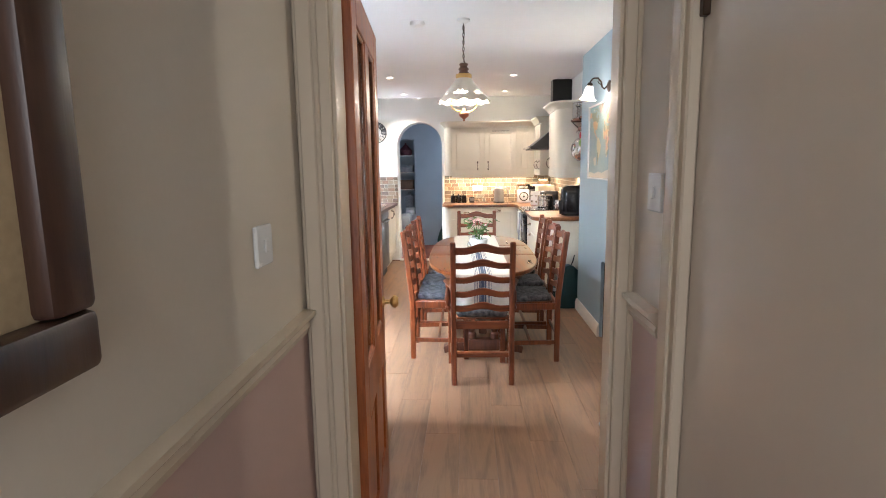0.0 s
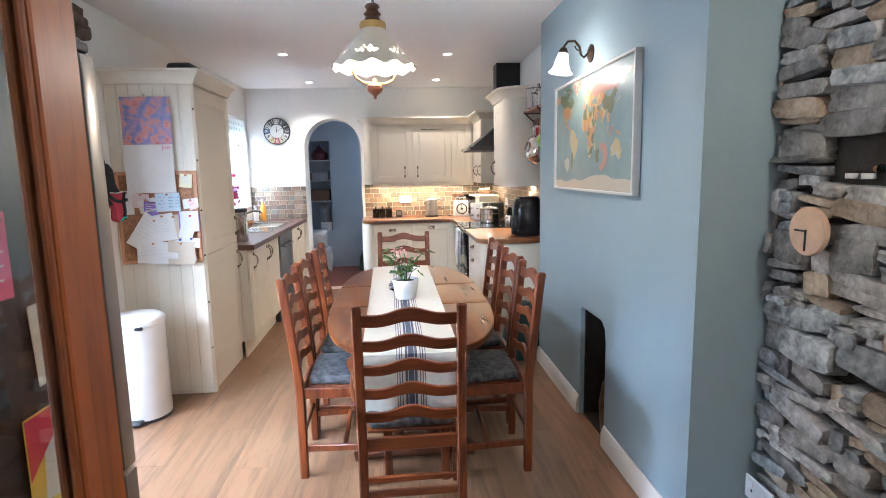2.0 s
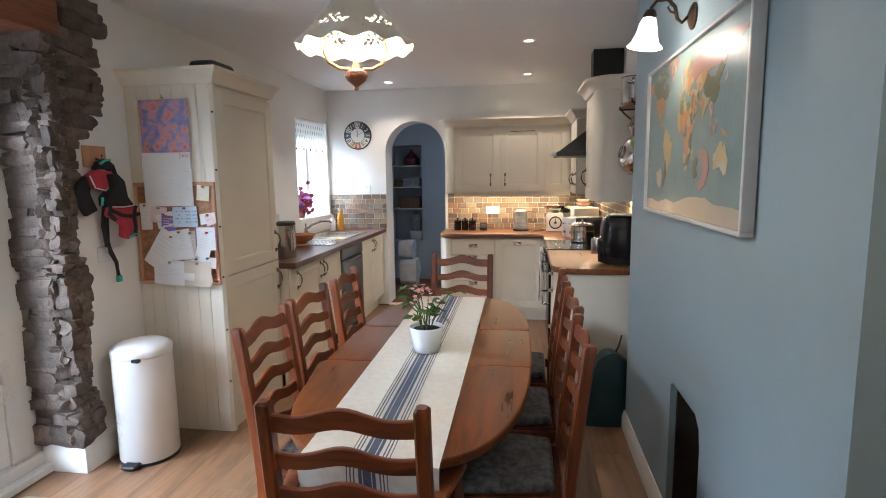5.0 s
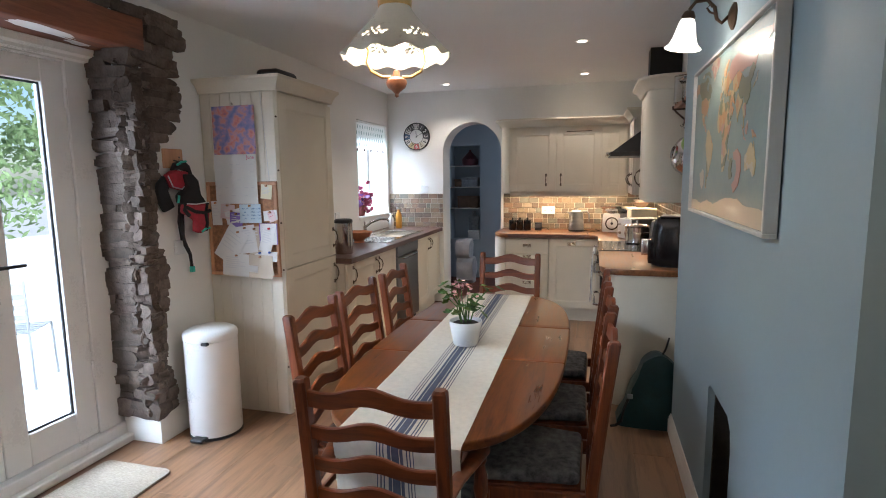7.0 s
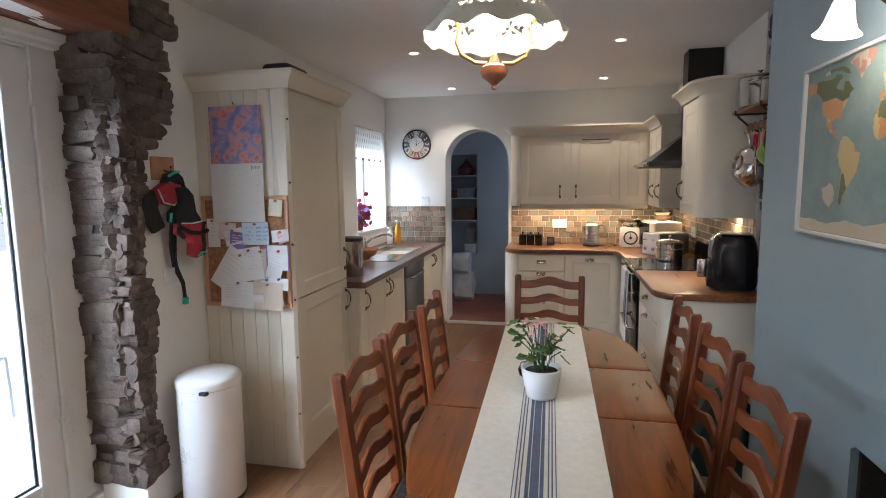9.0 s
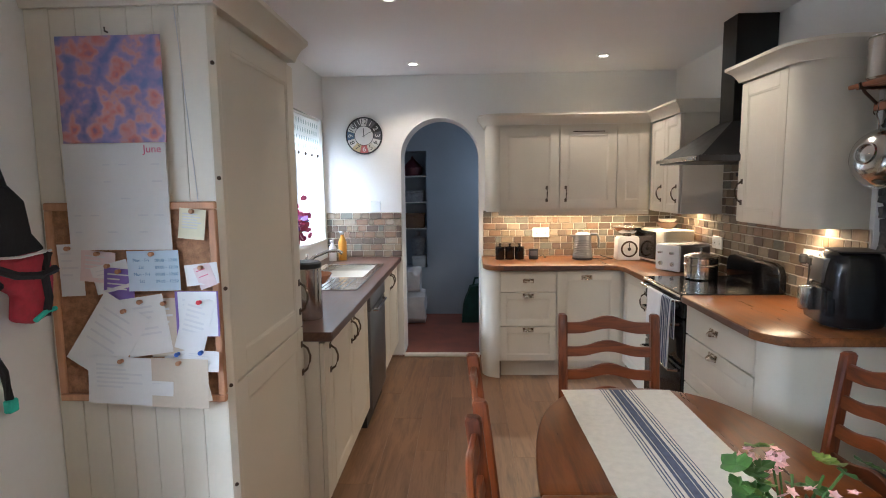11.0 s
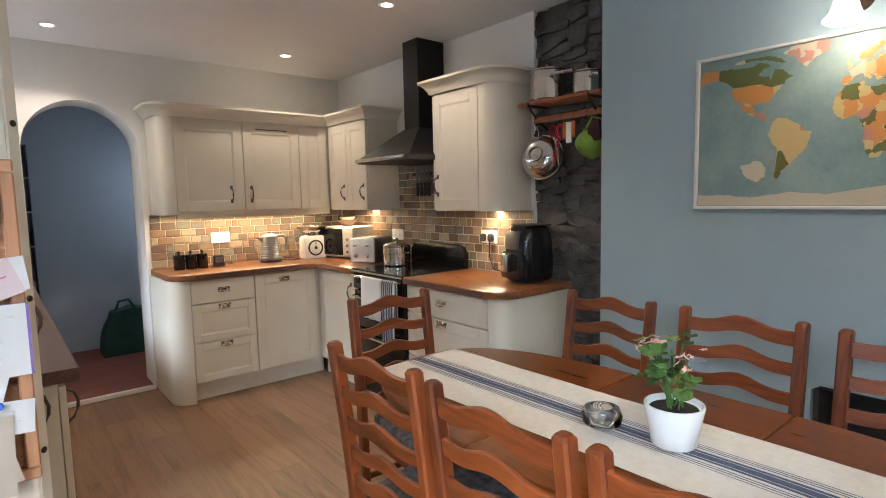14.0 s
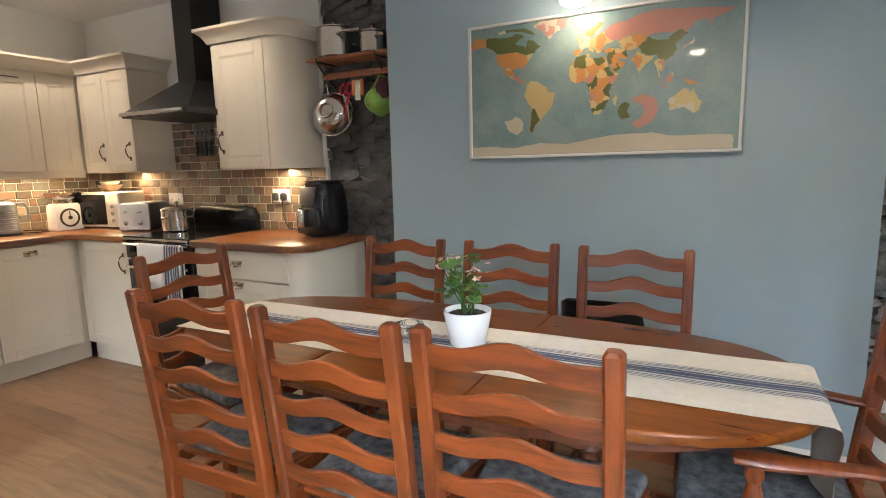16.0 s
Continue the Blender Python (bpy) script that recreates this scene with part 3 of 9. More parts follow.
def ladder_chair(arms=False):
    hw = 0.188 if not arms else 0.19
    name = "carver_chair" if arms else "dining_chair"
    label = "red-brown wooden ladder-back carver chair with arms and patterned seat pad" if arms else "red-brown wooden ladder-back dining chair with blue-grey patterned seat pad"
    c = thing(name, label, "chair", (0, 0, 0), "chairs round the dining table", 0, True)
    top, back = 0.968, 0.062
    fw = hw + 0.025
    for s in (-1, 1):
        part("rear_post", post_mesh(s * hw, top, back), M_CHAIR, c)
        part("front_leg", B(s * fw - 0.019, s * fw + 0.019, 0.176, 0.214, 0, 0.438, 0.004), M_CHAIR, c)
        for z, hh in ((0.13, 0.032), (0.395, 0.05)):
            bm = bmesh.new()
            vs = box(bm, -0.009, 0.009, -0.188, 0.178, z, z + hh, 0.003)
            for v in vs:
                v.co.x += s * (hw + 0.025 * (v.co.y + 0.19) / 0.37)
            part("side_rail", bm, M_CHAIR, c)
    part("front_rail", B(-fw + 0.019, fw - 0.019, 0.186, 0.206, 0.385, 0.438, 0.003), M_SLAT, c)
    part("rear_rail", B(-hw + 0.018, hw - 0.018, -0.216, -0.196, 0.385, 0.438, 0.003), M_SLAT, c)
    part("stretcher", B(-hw - 0.004, hw + 0.004, -0.020, 0.0, 0.135, 0.16, 0.003), M_SLAT, c)
    part("rear_stretcher", B(-hw + 0.018, hw - 0.018, -0.214, -0.198, 0.19, 0.22, 0.003), M_SLAT, c)
    n = 5
    for k in range(n):
        z = 0.506 + k * 0.0955
        h = 0.040 if k < n - 1 else 0.046
        part("slat", slat_mesh(hw - 0.014, post_y(z, back), z, h, 0.026, post_y(z + h, back)), M_SLAT, c)
    # seat pad
    o = [(-fw - 0.005, 0.205), (-fw + 0.015, 0.222), (fw - 0.015, 0.222), (fw + 0.005, 0.205), (hw - 0.02, -0.172), (-hw + 0.02, -0.172)]
    part("seat_base", P(o, "z", 0.438, 0.450, 0.003), M_SLAT, c)
    o2 = [(x * 0.97, y * 0.97) for x, y in o]
    part("seat_pad", P(o2, "z", 0.4505, 0.492, 0.016, 3), M_SEAT, c, "blue-grey patterned upholstered pad")
    if arms:
        for s in (-1, 1):
            pts = [(s * hw, -0.235, 0.645), (s * (hw + 0.012), -0.13, 0.655), (s * (hw + 0.03), -0.03, 0.652), (s * (hw + 0.042), 0.045, 0.655), (s * (hw + 0.04), 0.10, 0.648)]
            bm = bmesh.new()
            tube(bm, pts, [0.020, 0.022, 0.026, 0.031, 0.022], 12)
            for v in bm.verts:
                v.co.z = 0.652 + (v.co.z - 0.652) * 0.55
            part("arm", bm, M_SLAT, c)
            prof = [(0.016, 0.438), (0.022, 0.46), (0.014, 0.475), (0.024, 0.52), (0.02, 0.57), (0.013, 0.60), (0.02, 0.615), (0.016, 0.648)]
            part("arm_support", L(prof, (s * (hw + 0.04), 0.06, 0), 14), M_CHAIR, c)
    return c


chair = ladder_chair()
chair.matrix_basis = pose(-0.08, 4.008, 0, 0, 0, -89)
for x, y, r in ((-0.083, 4.448, -90.5), (-0.07, 4.932, -88), (0.582, 3.945, 90), (0.592, 4.435, 91), (0.588, 4.955, 89), (0.224, 5.395, 178)):
    copy_thing(chair, pose(x, y, 0, 0, 0, r))
carver = ladder_chair(True)
carver.matrix_basis = pose(0.225, 3.52, 0, 0, 0, 1)


# ---- kitchen units ----
def shaker(name, parent, face, axis, side, a0, a1, z0, z1, rail=0.062, flat=False, label=""):
    """A framed door or drawer front. axis: the way it faces ("x" or "y"); face: the carcass plane; side: sign of its outward way."""
    def bx(bm, p0, p1, d0, d1, q0, q1, bev=0.0015):
        lo, hi = sorted((face + side * d0, face + side * d1))
        if axis == "x":
            box(bm, lo, hi, p0, p1, q0, q1, bev)
        else:
            box(bm, p0, p1, lo, hi, q0, q1, bev)
    bm = bmesh.new()
    if flat or z1 - z0 < 0.17:
        bx(bm, a0, a1, 0.001, 0.020, z0, z1, 0.003)
        return part(name, bm, M_UNIT, parent, label)
    bx(bm, a0 + rail, a1 - rail, 0.001, 0.014, z0 + rail, z1 - rail, 0)
    door = part(name, bm, M_UNIT, parent, label)
    for kind, p0, p1, q0, q1 in (("stile", a0, a0 + rail, z0, z1), ("stile", a1 - rail, a1, z0, z1), ("rail", a0 + rail, a1 - rail, z0, z0 + rail), ("rail", a0 + rail, a1 - rail, z1 - rail, z1)):
        bm = bmesh.new()
        bx(bm, p0, p1, 0.001, 0.020, q0, q1)
        part(kind, bm, M_UNIT, door)
    # one mitred bead round the panel
    bm = bmesh.new()
    rings = []
    for k, d in ((0.0, 0.0142), (0.0, 0.0192), (0.004, 0.0182), (0.010, 0.0148), (0.010, 0.0142)):
        c = ((a0 + rail + k, z0 + rail + k), (a1 - rail - k, z0 + rail + k), (a1 - rail - k, z1 - rail - k), (a0 + rail + k, z1 - rail - k))
        rings.append([bm.verts.new((face + side * d, p, q) if axis == "x" else (p, face + side * d, q)) for p, q in c])
    for r0, r1 in zip(rings, rings[1:] + rings[:1]):
        for k in range(4):
            bm.faces.new((r0[k], r0[(k + 1) % 4], r1[(k + 1) % 4], r1[k]))
    part("bead", bm, M_UNIT, door)
    return door


def bow_handle(parent, face, axis, side, a, z, length=0.11):
    """A vertical pewter pull with plates at its ends and a bowed grip."""
    def pt(da, d, zz):
        return (face + side * d, a + da, zz) if axis == "x" else (a + da, face + side * d, zz)
    bm = bmesh.new()
    k = length / 2
    tube(bm, [pt(0, 0.004, z - k), pt(0, 0.022, z - k * 0.75), pt(0, 0.034, z - k * 0.2), pt(0, 0.036, z + k * 0.2), pt(0, 0.026, z + k * 0.72), pt(0, 0.004, z + k)], 0.0048, 8)
    for zz in (z - k, z + k):
        p, q = pt(-0.009, 0.0, zz - 0.014), pt(0.009, 0.005, zz + 0.014)
        box(bm, min(p[0], q[0]), max(p[0], q[0]), min(p[1], q[1]), max(p[1], q[1]), p[2], q[2], 0.002)
    return part("handle", bm, M_IRON, parent, "dark antique bow handle")


def cup_handle(parent, face, axis, side, a, z):
    """A pewter cup pull: half a shell, open below, on a backplate."""
    bm = bmesh.new()
    n, m = 10, 5
    grid = []
    for i in range(n + 1):
        row = []
        u = math.pi * i / n
        for j in range(m + 1):
            v = math.pi / 2 * j / m
            da = 0.041 * math.cos(u) * (0.62 + 0.38 * math.cos(v) ** 0.5)
            up = 0.027 * math.sin(u) * math.cos(v)
            d = 0.033 * math.sin(v) * (0.3 + 0.7 * math.sin(u)) + 0.0025
            q = (face + side * d, a + da, z - 0.011 + up) if axis == "x" else (a + da, face + side * d, z - 0.011 + up)
            row.append(bm.verts.new(q))
        grid.append(row)
    for i in range(n):
        for j in range(m):
            bm.faces.new((grid[i][j], grid[i + 1][j], grid[i + 1][j + 1], grid[i][j + 1]))
    lo, hi = sorted((face, face + side * 0.003))
    if axis == "x":
        box(bm, lo, hi, a - 0.045, a + 0.045, z + 0.002, z + 0.021, 0.001)
    else:
        box(bm, a - 0.042, a + 0.042, lo, hi, z - 0.016, z + 0.018, 0.001)
    return part("handle", bm, M_PEWTER, parent, "antique pewter cup handle")


CORNICE = [(0.0, 0.0), (0.012, 0.0), (0.018, 0.016), (0.036, 0.045), (0.058, 0.062), (0.064, 0.066), (0.064, 0.082), (0.0, 0.082)]

# larder
LX, LY0, LY1 = -1.048, 4.925, 5.62
lar = thing("larder_cabinet", "tall cream painted larder cabinet with tongue-and-groove side", "cabinet", (-1.31, 5.27, 0))
part("carcass", B(XL + 0.004, LX - 0.021, LY0 + 0.012, LY1, 0.0, 2.005), M_UNIT, lar)
nb = 7
bw = (LX - 0.02 - XL) / nb
for k in range(nb):
    part("board", B(XL + 0.002 + k * bw, XL + 0.002 + (k + 1) * bw - 0.0008, LY0, LY0 + 0.0115, 0.0, 2.005, 0.0016), M_UNIT, lar)
part("corner_post", P([(LX - 0.0195, LY0 - 0.001), (LX - 0.016, LY0 - 0.001), (LX - 0.0005, LY0 + 0.0145), (LX - 0.0005, LY0 + 0.036), (LX - 0.0195, LY0 + 0.036)], "z", 0.0, 2.005), M_UNIT, lar, "chamfered corner post")
for z0, z1 in ((0.14, 0.925), (0.932, 1.985)):
    dd = shaker("door", lar, LX - 0.021, "x", 1, LY0 + 0.037, LY1 - 0.003, z0, z1, 0.075)
    bow_handle(dd, LX, "x", 1, LY1 - 0.035, 0.80 if z0 < 0.5 else 1.06, 0.12)
for zz in (0.31, 0.62, 0.93, 1.22, 1.537, 1.853):
    part("peg", L([(0.006, 0), (0.006, 0.002), (0.003, 0.003)], (LX - 0.0082, LY0 + 0.0068, zz), 10, tilt=Matrix.Rotation(radians(-45), 3, "Z") @ Matrix.Rotation(radians(90), 3, "Y")), M_BRONZE, lar, "dark turned peg")
part("plinth", B(LX - 0.06, LX - 0.05, LY0 + 0.012, LY1, 0, 0.135), M_UNIT, lar)
bm = bmesh.new()
cz = 2.005
rings = []
for d, h in CORNICE[1:-1]:
    rings.append([bm.verts.new(p) for p in ((XL + 0.002, LY0 - d, cz + h), (LX + d, LY0 - d, cz + h), (LX + d, LY1 + d * 0.2, cz + h), (XL + 0.002, LY1 + d * 0.2, cz + h))])
for a, b in zip(rings, rings[1:]):
    for k in range(4):
        bm.faces.new((a[k], a[(k + 1) % 4], b[(k + 1) % 4], b[k]))
bm.faces.new(rings[0])
bm.faces.new(rings[-1])
part("cornice", bm, M_UNIT, lar)

# left base units, dishwasher and worktop
FL = -0.985


def base_unit_left(y0, y1, doors):
    u = thing("base_cabinet", "cream painted shaker base cabinet under the sink worktop", "cabinet", ((XL + FL) / 2, (y0 + y1) / 2, 0), "kitchen base units")
    part("carcass", B(XL + 0.003, FL - 0.001, y0, y1, 0.13, 0.858), M_UNIT, u)
    part("plinth", B(FL - 0.065, FL - 0.05, y0, y1, 0, 0.13), M_UNIT, u)
    w = (y1 - y0) / doors
    for k in range(doors):
        dd = shaker("door", u, FL, "x", 1, y0 + k * w + 0.002, y0 + (k + 1) * w - 0.002, 0.14, 0.85, 0.06)
        a = y0 + (k + 1) * w - 0.035 if (k == 0) else y0 + k * w + 0.035
        bow_handle(dd, FL + 0.02, "x", 1, a, 0.76)
    return u


base_unit_left(5.625, 5.76, 1)
base_unit_left(5.765, 6.645, 2)
base_unit_left(7.26, 8.10, 2)
dw = thing("dishwasher", "dark steel fronted slot-in dishwasher", "dishwasher", (-1.26, 6.95, 0))
part("body", B(XL + 0.01, FL - 0.004, 6.652, 7.254, 0.0, 0.855), M_MATTBLACK, dw)
part("door", B(FL - 0.003, FL + 0.035, 6.656, 7.250, 0.11, 0.745, 0.006, 2), M_DWASH, dw)
part("control_panel", B(FL - 0.003, FL + 0.038, 6.656, 7.250, 0.755, 0.852, 0.006, 2), M_DWASH, dw)
part("handle", T([(FL + 0.036, 6.76, 0.735), (FL + 0.06, 6.77, 0.735), (FL + 0.06, 7.14, 0.735), (FL + 0.036, 7.15, 0.735)], 0.008), M_STEEL, dw)

SX0, SX1, SY0, SY1 = -1.45, -1.04, 6.98, 7.62
bm = bmesh.new()
gx_, gy_ = (XL + 0.001, SX0, SX1, FL + 0.055), (5.625, SY0, SY1, 8.115)
gv = [[bm.verts.new((x, y, 0.90)) for y in gy_] for x in gx_]
gf = [bm.faces.new((gv[i][j], gv[i + 1][j], gv[i + 1][j + 1], gv[i][j + 1])) for i in range(3) for j in range(3) if (i, j) != (1, 1)]
down = bmesh.ops.extrude_face_region(bm, geom=gf)
bmesh.ops.translate(bm, vec=(0, 0, -0.04), verts=[v for v in down["geom"] if isinstance(v, bmesh.types.BMVert)])
wl = solid("worktop_left", bm, M_TOPL, "dark walnut-effect kitchen worktop with an inset sink", "worktop", (-1.25, 6.7, 0.86))
snk = thing("kitchen_sink", "stainless steel inset sink with drainer and mixer tap", "sink", (-1.23, 7.3, 0.901))
bm = bmesh.new()
box(bm, SX0 - 0.03, SX0 + 0.03, SY0 - 0.42, SY1 + 0.03, 0.901, 0.906, 0.002)
box(bm, SX1 - 0.02, SX1 + 0.03, SY0 - 0.42, SY1 + 0.03, 0.901, 0.906, 0.002)
box(bm, SX0 + 0.03, SX1 - 0.02, SY1 - 0.01, SY1 + 0.03, 0.901, 0.906, 0.002)
box(bm, SX0 + 0.03, SX1 - 0.02, SY0 - 0.42, SY0 + 0.03, 0.901, 0.905, 0.001)
part("rim", bm, M_STEEL, snk)
bm = bmesh.new()
for k in range(9):
    x = SX0 + 0.06 + k * 0.036
    box(bm, x, x + 0.010, SY0 - 0.39, SY0 - 0.03, 0.905, 0.909, 0.002)
part("drainer", bm, M_STEEL, snk)
bm = bmesh.new()
box(bm, SX0 + 0.031, SX1 - 0.021, SY0 + 0.031, SY1 - 0.011, 0.74, 0.9005)
bmesh.ops.delete(bm, geom=[f for f in bm.faces if f.calc_center_median().z > 0.89], context="FACES")
part("bowl", bm, M_STEEL, snk)
bm = bmesh.new()
tube(bm, [(-1.475, 7.12, 0.901), (-1.475, 7.12, 1.0)], 0.02, 14)
tube(bm, [(-1.475, 7.12, 0.98), (-1.42, 7.14, 1.03), (-1.33, 7.17, 1.065), (-1.26, 7.19, 1.065), (-1.235, 7.195, 1.045)], 0.012, 12)
part("tap", bm, M_STEEL, snk, "chrome mixer tap")
part("lever", T([(-1.475, 7.12, 1.0), (-1.475, 7.12, 1.02), (-1.45, 7.06, 1.05)], 0.009), M_STEEL, snk)

# back run: base units with a curved end, worktop
BY = 7.585
u = thing("base_cabinet", "cream drawer unit with three drawers and a curved end panel", "cabinet", (0.1, 7.83, 0), "kitchen base units")
part("carcass", B(-0.10, 0.34, BY + 0.001, YB - 0.003, 0.13, 0.858), M_UNIT, u)
part("plinth", B(-0.085, 0.34, BY + 0.05, BY + 0.065, 0, 0.13), M_UNIT, u)
o = [(-0.10, YB - 0.003), (-0.10, BY - 0.019)] + [(-0.10 - 0.13 * math.sin(radians(a)), BY - 0.019 + 0.13 * (1 - math.cos(radians(a)))) for a in range(10, 91, 10)] + [(-0.23, YB - 0.003)]
part("end_panel", P(o, "z", 0.0, 0.858), M_UNIT, u, "curved cream end panel")
for z0, z1 in ((0.69, 0.85), (0.42, 0.683), (0.14, 0.413)):
    f = shaker("drawer_front", u, BY, "y", -1, -0.095, 0.338, z0, z1, 0.05, label="")
    cup_handle(f, BY - (0.02 if z1 - z0 < 0.17 else 0.02), "y", -1, 0.122, z1 - 0.075 if z1 > 0.8 else z1 - 0.025)
u = thing("base_cabinet", "cream integrated appliance unit with one tall framed door", "cabinet", (0.6, 7.83, 0), "kitchen base units")
part("carcass", B(0.342, 0.872, BY + 0.001, YB - 0.003, 0.13, 0.858), M_UNIT, u)
part("plinth", B(0.342, 0.90, BY + 0.05, BY + 0.065, 0, 0.13), M_UNIT, u)
f = shaker("door", u, BY, "y", -1, 0.345, 0.825, 0.14, 0.85, 0.07)
cup_handle(f, BY - 0.02, "y", -1, 0.57, 0.80)
FR = 0.85
u = thing("base_cabinet", "narrow cream corner cabinet beside the cooker", "cabinet", (1.1, 7.27, 0), "kitchen base units")
part("carcass", B(FR + 0.001 + 0.02, XR - 0.003, 7.0, BY - 0.002, 0.13, 0.858), M_UNIT, u)
part("plinth", B(FR + 0.06, FR + 0.07, 7.0, BY - 0.002, 0, 0.13), M_UNIT, u)
f = shaker("door", u, FR + 0.02, "x", -1, 7.005, BY - 0.03, 0.14, 0.85, 0.06)
bow_handle(f, FR, "x", -1, 7.06, 0.72)

# right run
u = thing("base_cabinet", "cream drawer unit with wide drawers and a curved end panel", "cabinet", (1.1, 5.95, 0), "kitchen base units")
part("carcass", B(FR + 0.021, XR - 0.003, 5.67, 6.385, 0.13, 0.858), M_UNIT, u)
part("plinth", B(FR + 0.06, FR + 0.07, 5.65, 6.385, 0, 0.13), M_UNIT, u)
o = [(XR - 0.003, 5.668), (FR + 0.001, 5.668)] + [(FR + 0.001 + 0.10 * (1 - math.cos(radians(a))), 5.668 - 0.10 * math.sin(radians(a))) for a in range(10, 91, 10)] + [(XR - 0.003, 5.568)]
part("end_panel", P(o, "z", 0.0, 0.858), M_UNIT, u, "curved cream end panel")
for z0, z1 in ((0.69, 0.85), (0.42, 0.683), (0.14, 0.413)):
    f = shaker("drawer_front", u, FR + 0.021, "x", -1, 5.676, 6.382, z0, z1, 0.06)
    cup_handle(f, FR + 0.001, "x", -1, 6.05, z1 - 0.075 if z1 > 0.8 else z1 - 0.03)


def worktop(name, outline, label, at):
    bm = P(outline, "z", 0.86, 0.90, 0.006, 2)
    return solid(name, bm, M_TOP, label, "worktop", at)


o = [(-0.22, YB - 0.004), (-0.225, 7.66), (-0.20, 7.60), (-0.14, 7.545), (-0.08, 7.535), (0.73, 7.535), (0.79, 7.51), (0.82, 7.41), (0.82, 7.002), (XR - 0.004, 7.002), (XR - 0.004, YB - 0.004)]
wc = worktop("worktop_corner", o, "oiled woodblock-effect corner worktop", (0.6, 7.8, 0.86))
o = [(0.82, 6.383), (0.82, 5.67), (0.835, 5.62), (0.88, 5.56), (0.93, 5.54), (XR - 0.004, 5.54), (XR - 0.004, 6.383)]
wr = worktop("worktop_right", o, "oiled woodblock-effect worktop with a rounded corner", (1.1, 5.9, 0.86))

part("front_edge", B(-0.07, 0.69, 7.5325, 7.5349, 0.866, 0.894), M_TOPL, wc, "darker strip along the worktop front")
part("front_edge", B(0.8175, 0.8199, 5.675, 6.378, 0.866, 0.894), M_TOPL, wr, "darker strip along the worktop front")
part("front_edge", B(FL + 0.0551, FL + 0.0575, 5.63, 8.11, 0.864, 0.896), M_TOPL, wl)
# cooker
ck = thing("electric_cooker", "black freestanding electric cooker with a ceramic hob", "cooker", (1.1, 6.69, 0))
part("body", B(0.865, 1.385, 6.388, 6.997, 0.03, 0.885, 0.004), M_BLACK, ck)
part("hob", B(0.82, 1.385, 6.387, 6.998, 0.886, 0.905, 0.004), M_BLACK, ck, "glossy black ceramic hob")
part("control_panel", B(0.83, 0.8645, 6.39, 6.995, 0.765, 0.88, 0.008, 2), M_BLACK, ck)
part("towel_rail", T([(0.83, 6.42, 0.86), (0.788, 6.425, 0.862), (0.788, 6.96, 0.862), (0.83, 6.965, 0.86)], 0.008), M_STEEL, ck, "steel towel rail")
part("trim", B(0.813, 0.8195, 6.39, 6.995, 0.884, 0.898, 0.002), M_STEEL, ck)
for k in range(6):
    y = 6.46 + k * 0.093
    bm = L([(0.019, 0), (0.018, 0.016), (0.013, 0.02), (0, 0.021)], (0.8298, y, 0.822), 14, tilt=Matrix.Rotation(radians(-90), 3, "Y"))
    part("control_knob", bm, M_MATTBLACK, ck)
for z0, z1 in ((0.50, 0.755), (0.12, 0.49)):
    od = part("oven_door", B(0.835, 0.8645, 6.392, 6.993, z0, z1, 0.006, 2), M_BLACK, ck)
    part("handle", T([(0.835, 6.44, z1 - 0.035), (0.79, 6.45, z1 - 0.035), (0.79, 6.935, z1 - 0.035), (0.835, 6.945, z1 - 0.035)], 0.009), M_STEEL, od)
o = [(6.392, 0.906), (6.392, 1.0), (6.42, 1.045), (6.48, 1.06), (6.90, 1.06), (6.965, 1.045), (6.993, 1.0), (6.993, 0.906)]
part("splashback", P(o, "x", 1.345, 1.383, 0.004), M_BLACK, ck)

# hood
hd = thing("cooker_hood", "black chimney cooker hood with a steel front strip", "cooker hood", (1.2, 6.68, 1.62))
bm = bmesh.new()
low = [bm.verts.new(p) for p in ((0.90, 6.385, 1.66), (0.90, 6.975, 1.66), (1.398, 6.975, 1.66), (1.398, 6.385, 1.66))]
hi = [bm.verts.new(p) for p in ((1.165, 6.625, 1.86), (1.165, 6.80, 1.86), (1.398, 6.80, 1.86), (1.398, 6.625, 1.86))]
bm.faces.new(low)
bm.faces.new(hi)
for k in range(4):
    bm.faces.new((low[k], low[(k + 1) % 4], hi[(k + 1) % 4], hi[k]))
part("canopy", bm, M_HOOD, hd)
part("duct", B(1.168, 1.398, 6.628, 6.797, 1.86, ZC, 0.003), M_HOOD, hd)
part("rim", B(0.885, 1.398, 6.383, 6.977, 1.625, 1.66, 0.004), M_MATTBLACK, hd)
part("front_strip", B(0.855, 0.8845, 6.40, 6.96, 1.632, 1.656, 0.008, 2), M_STEEL, hd, "brushed steel front strip")


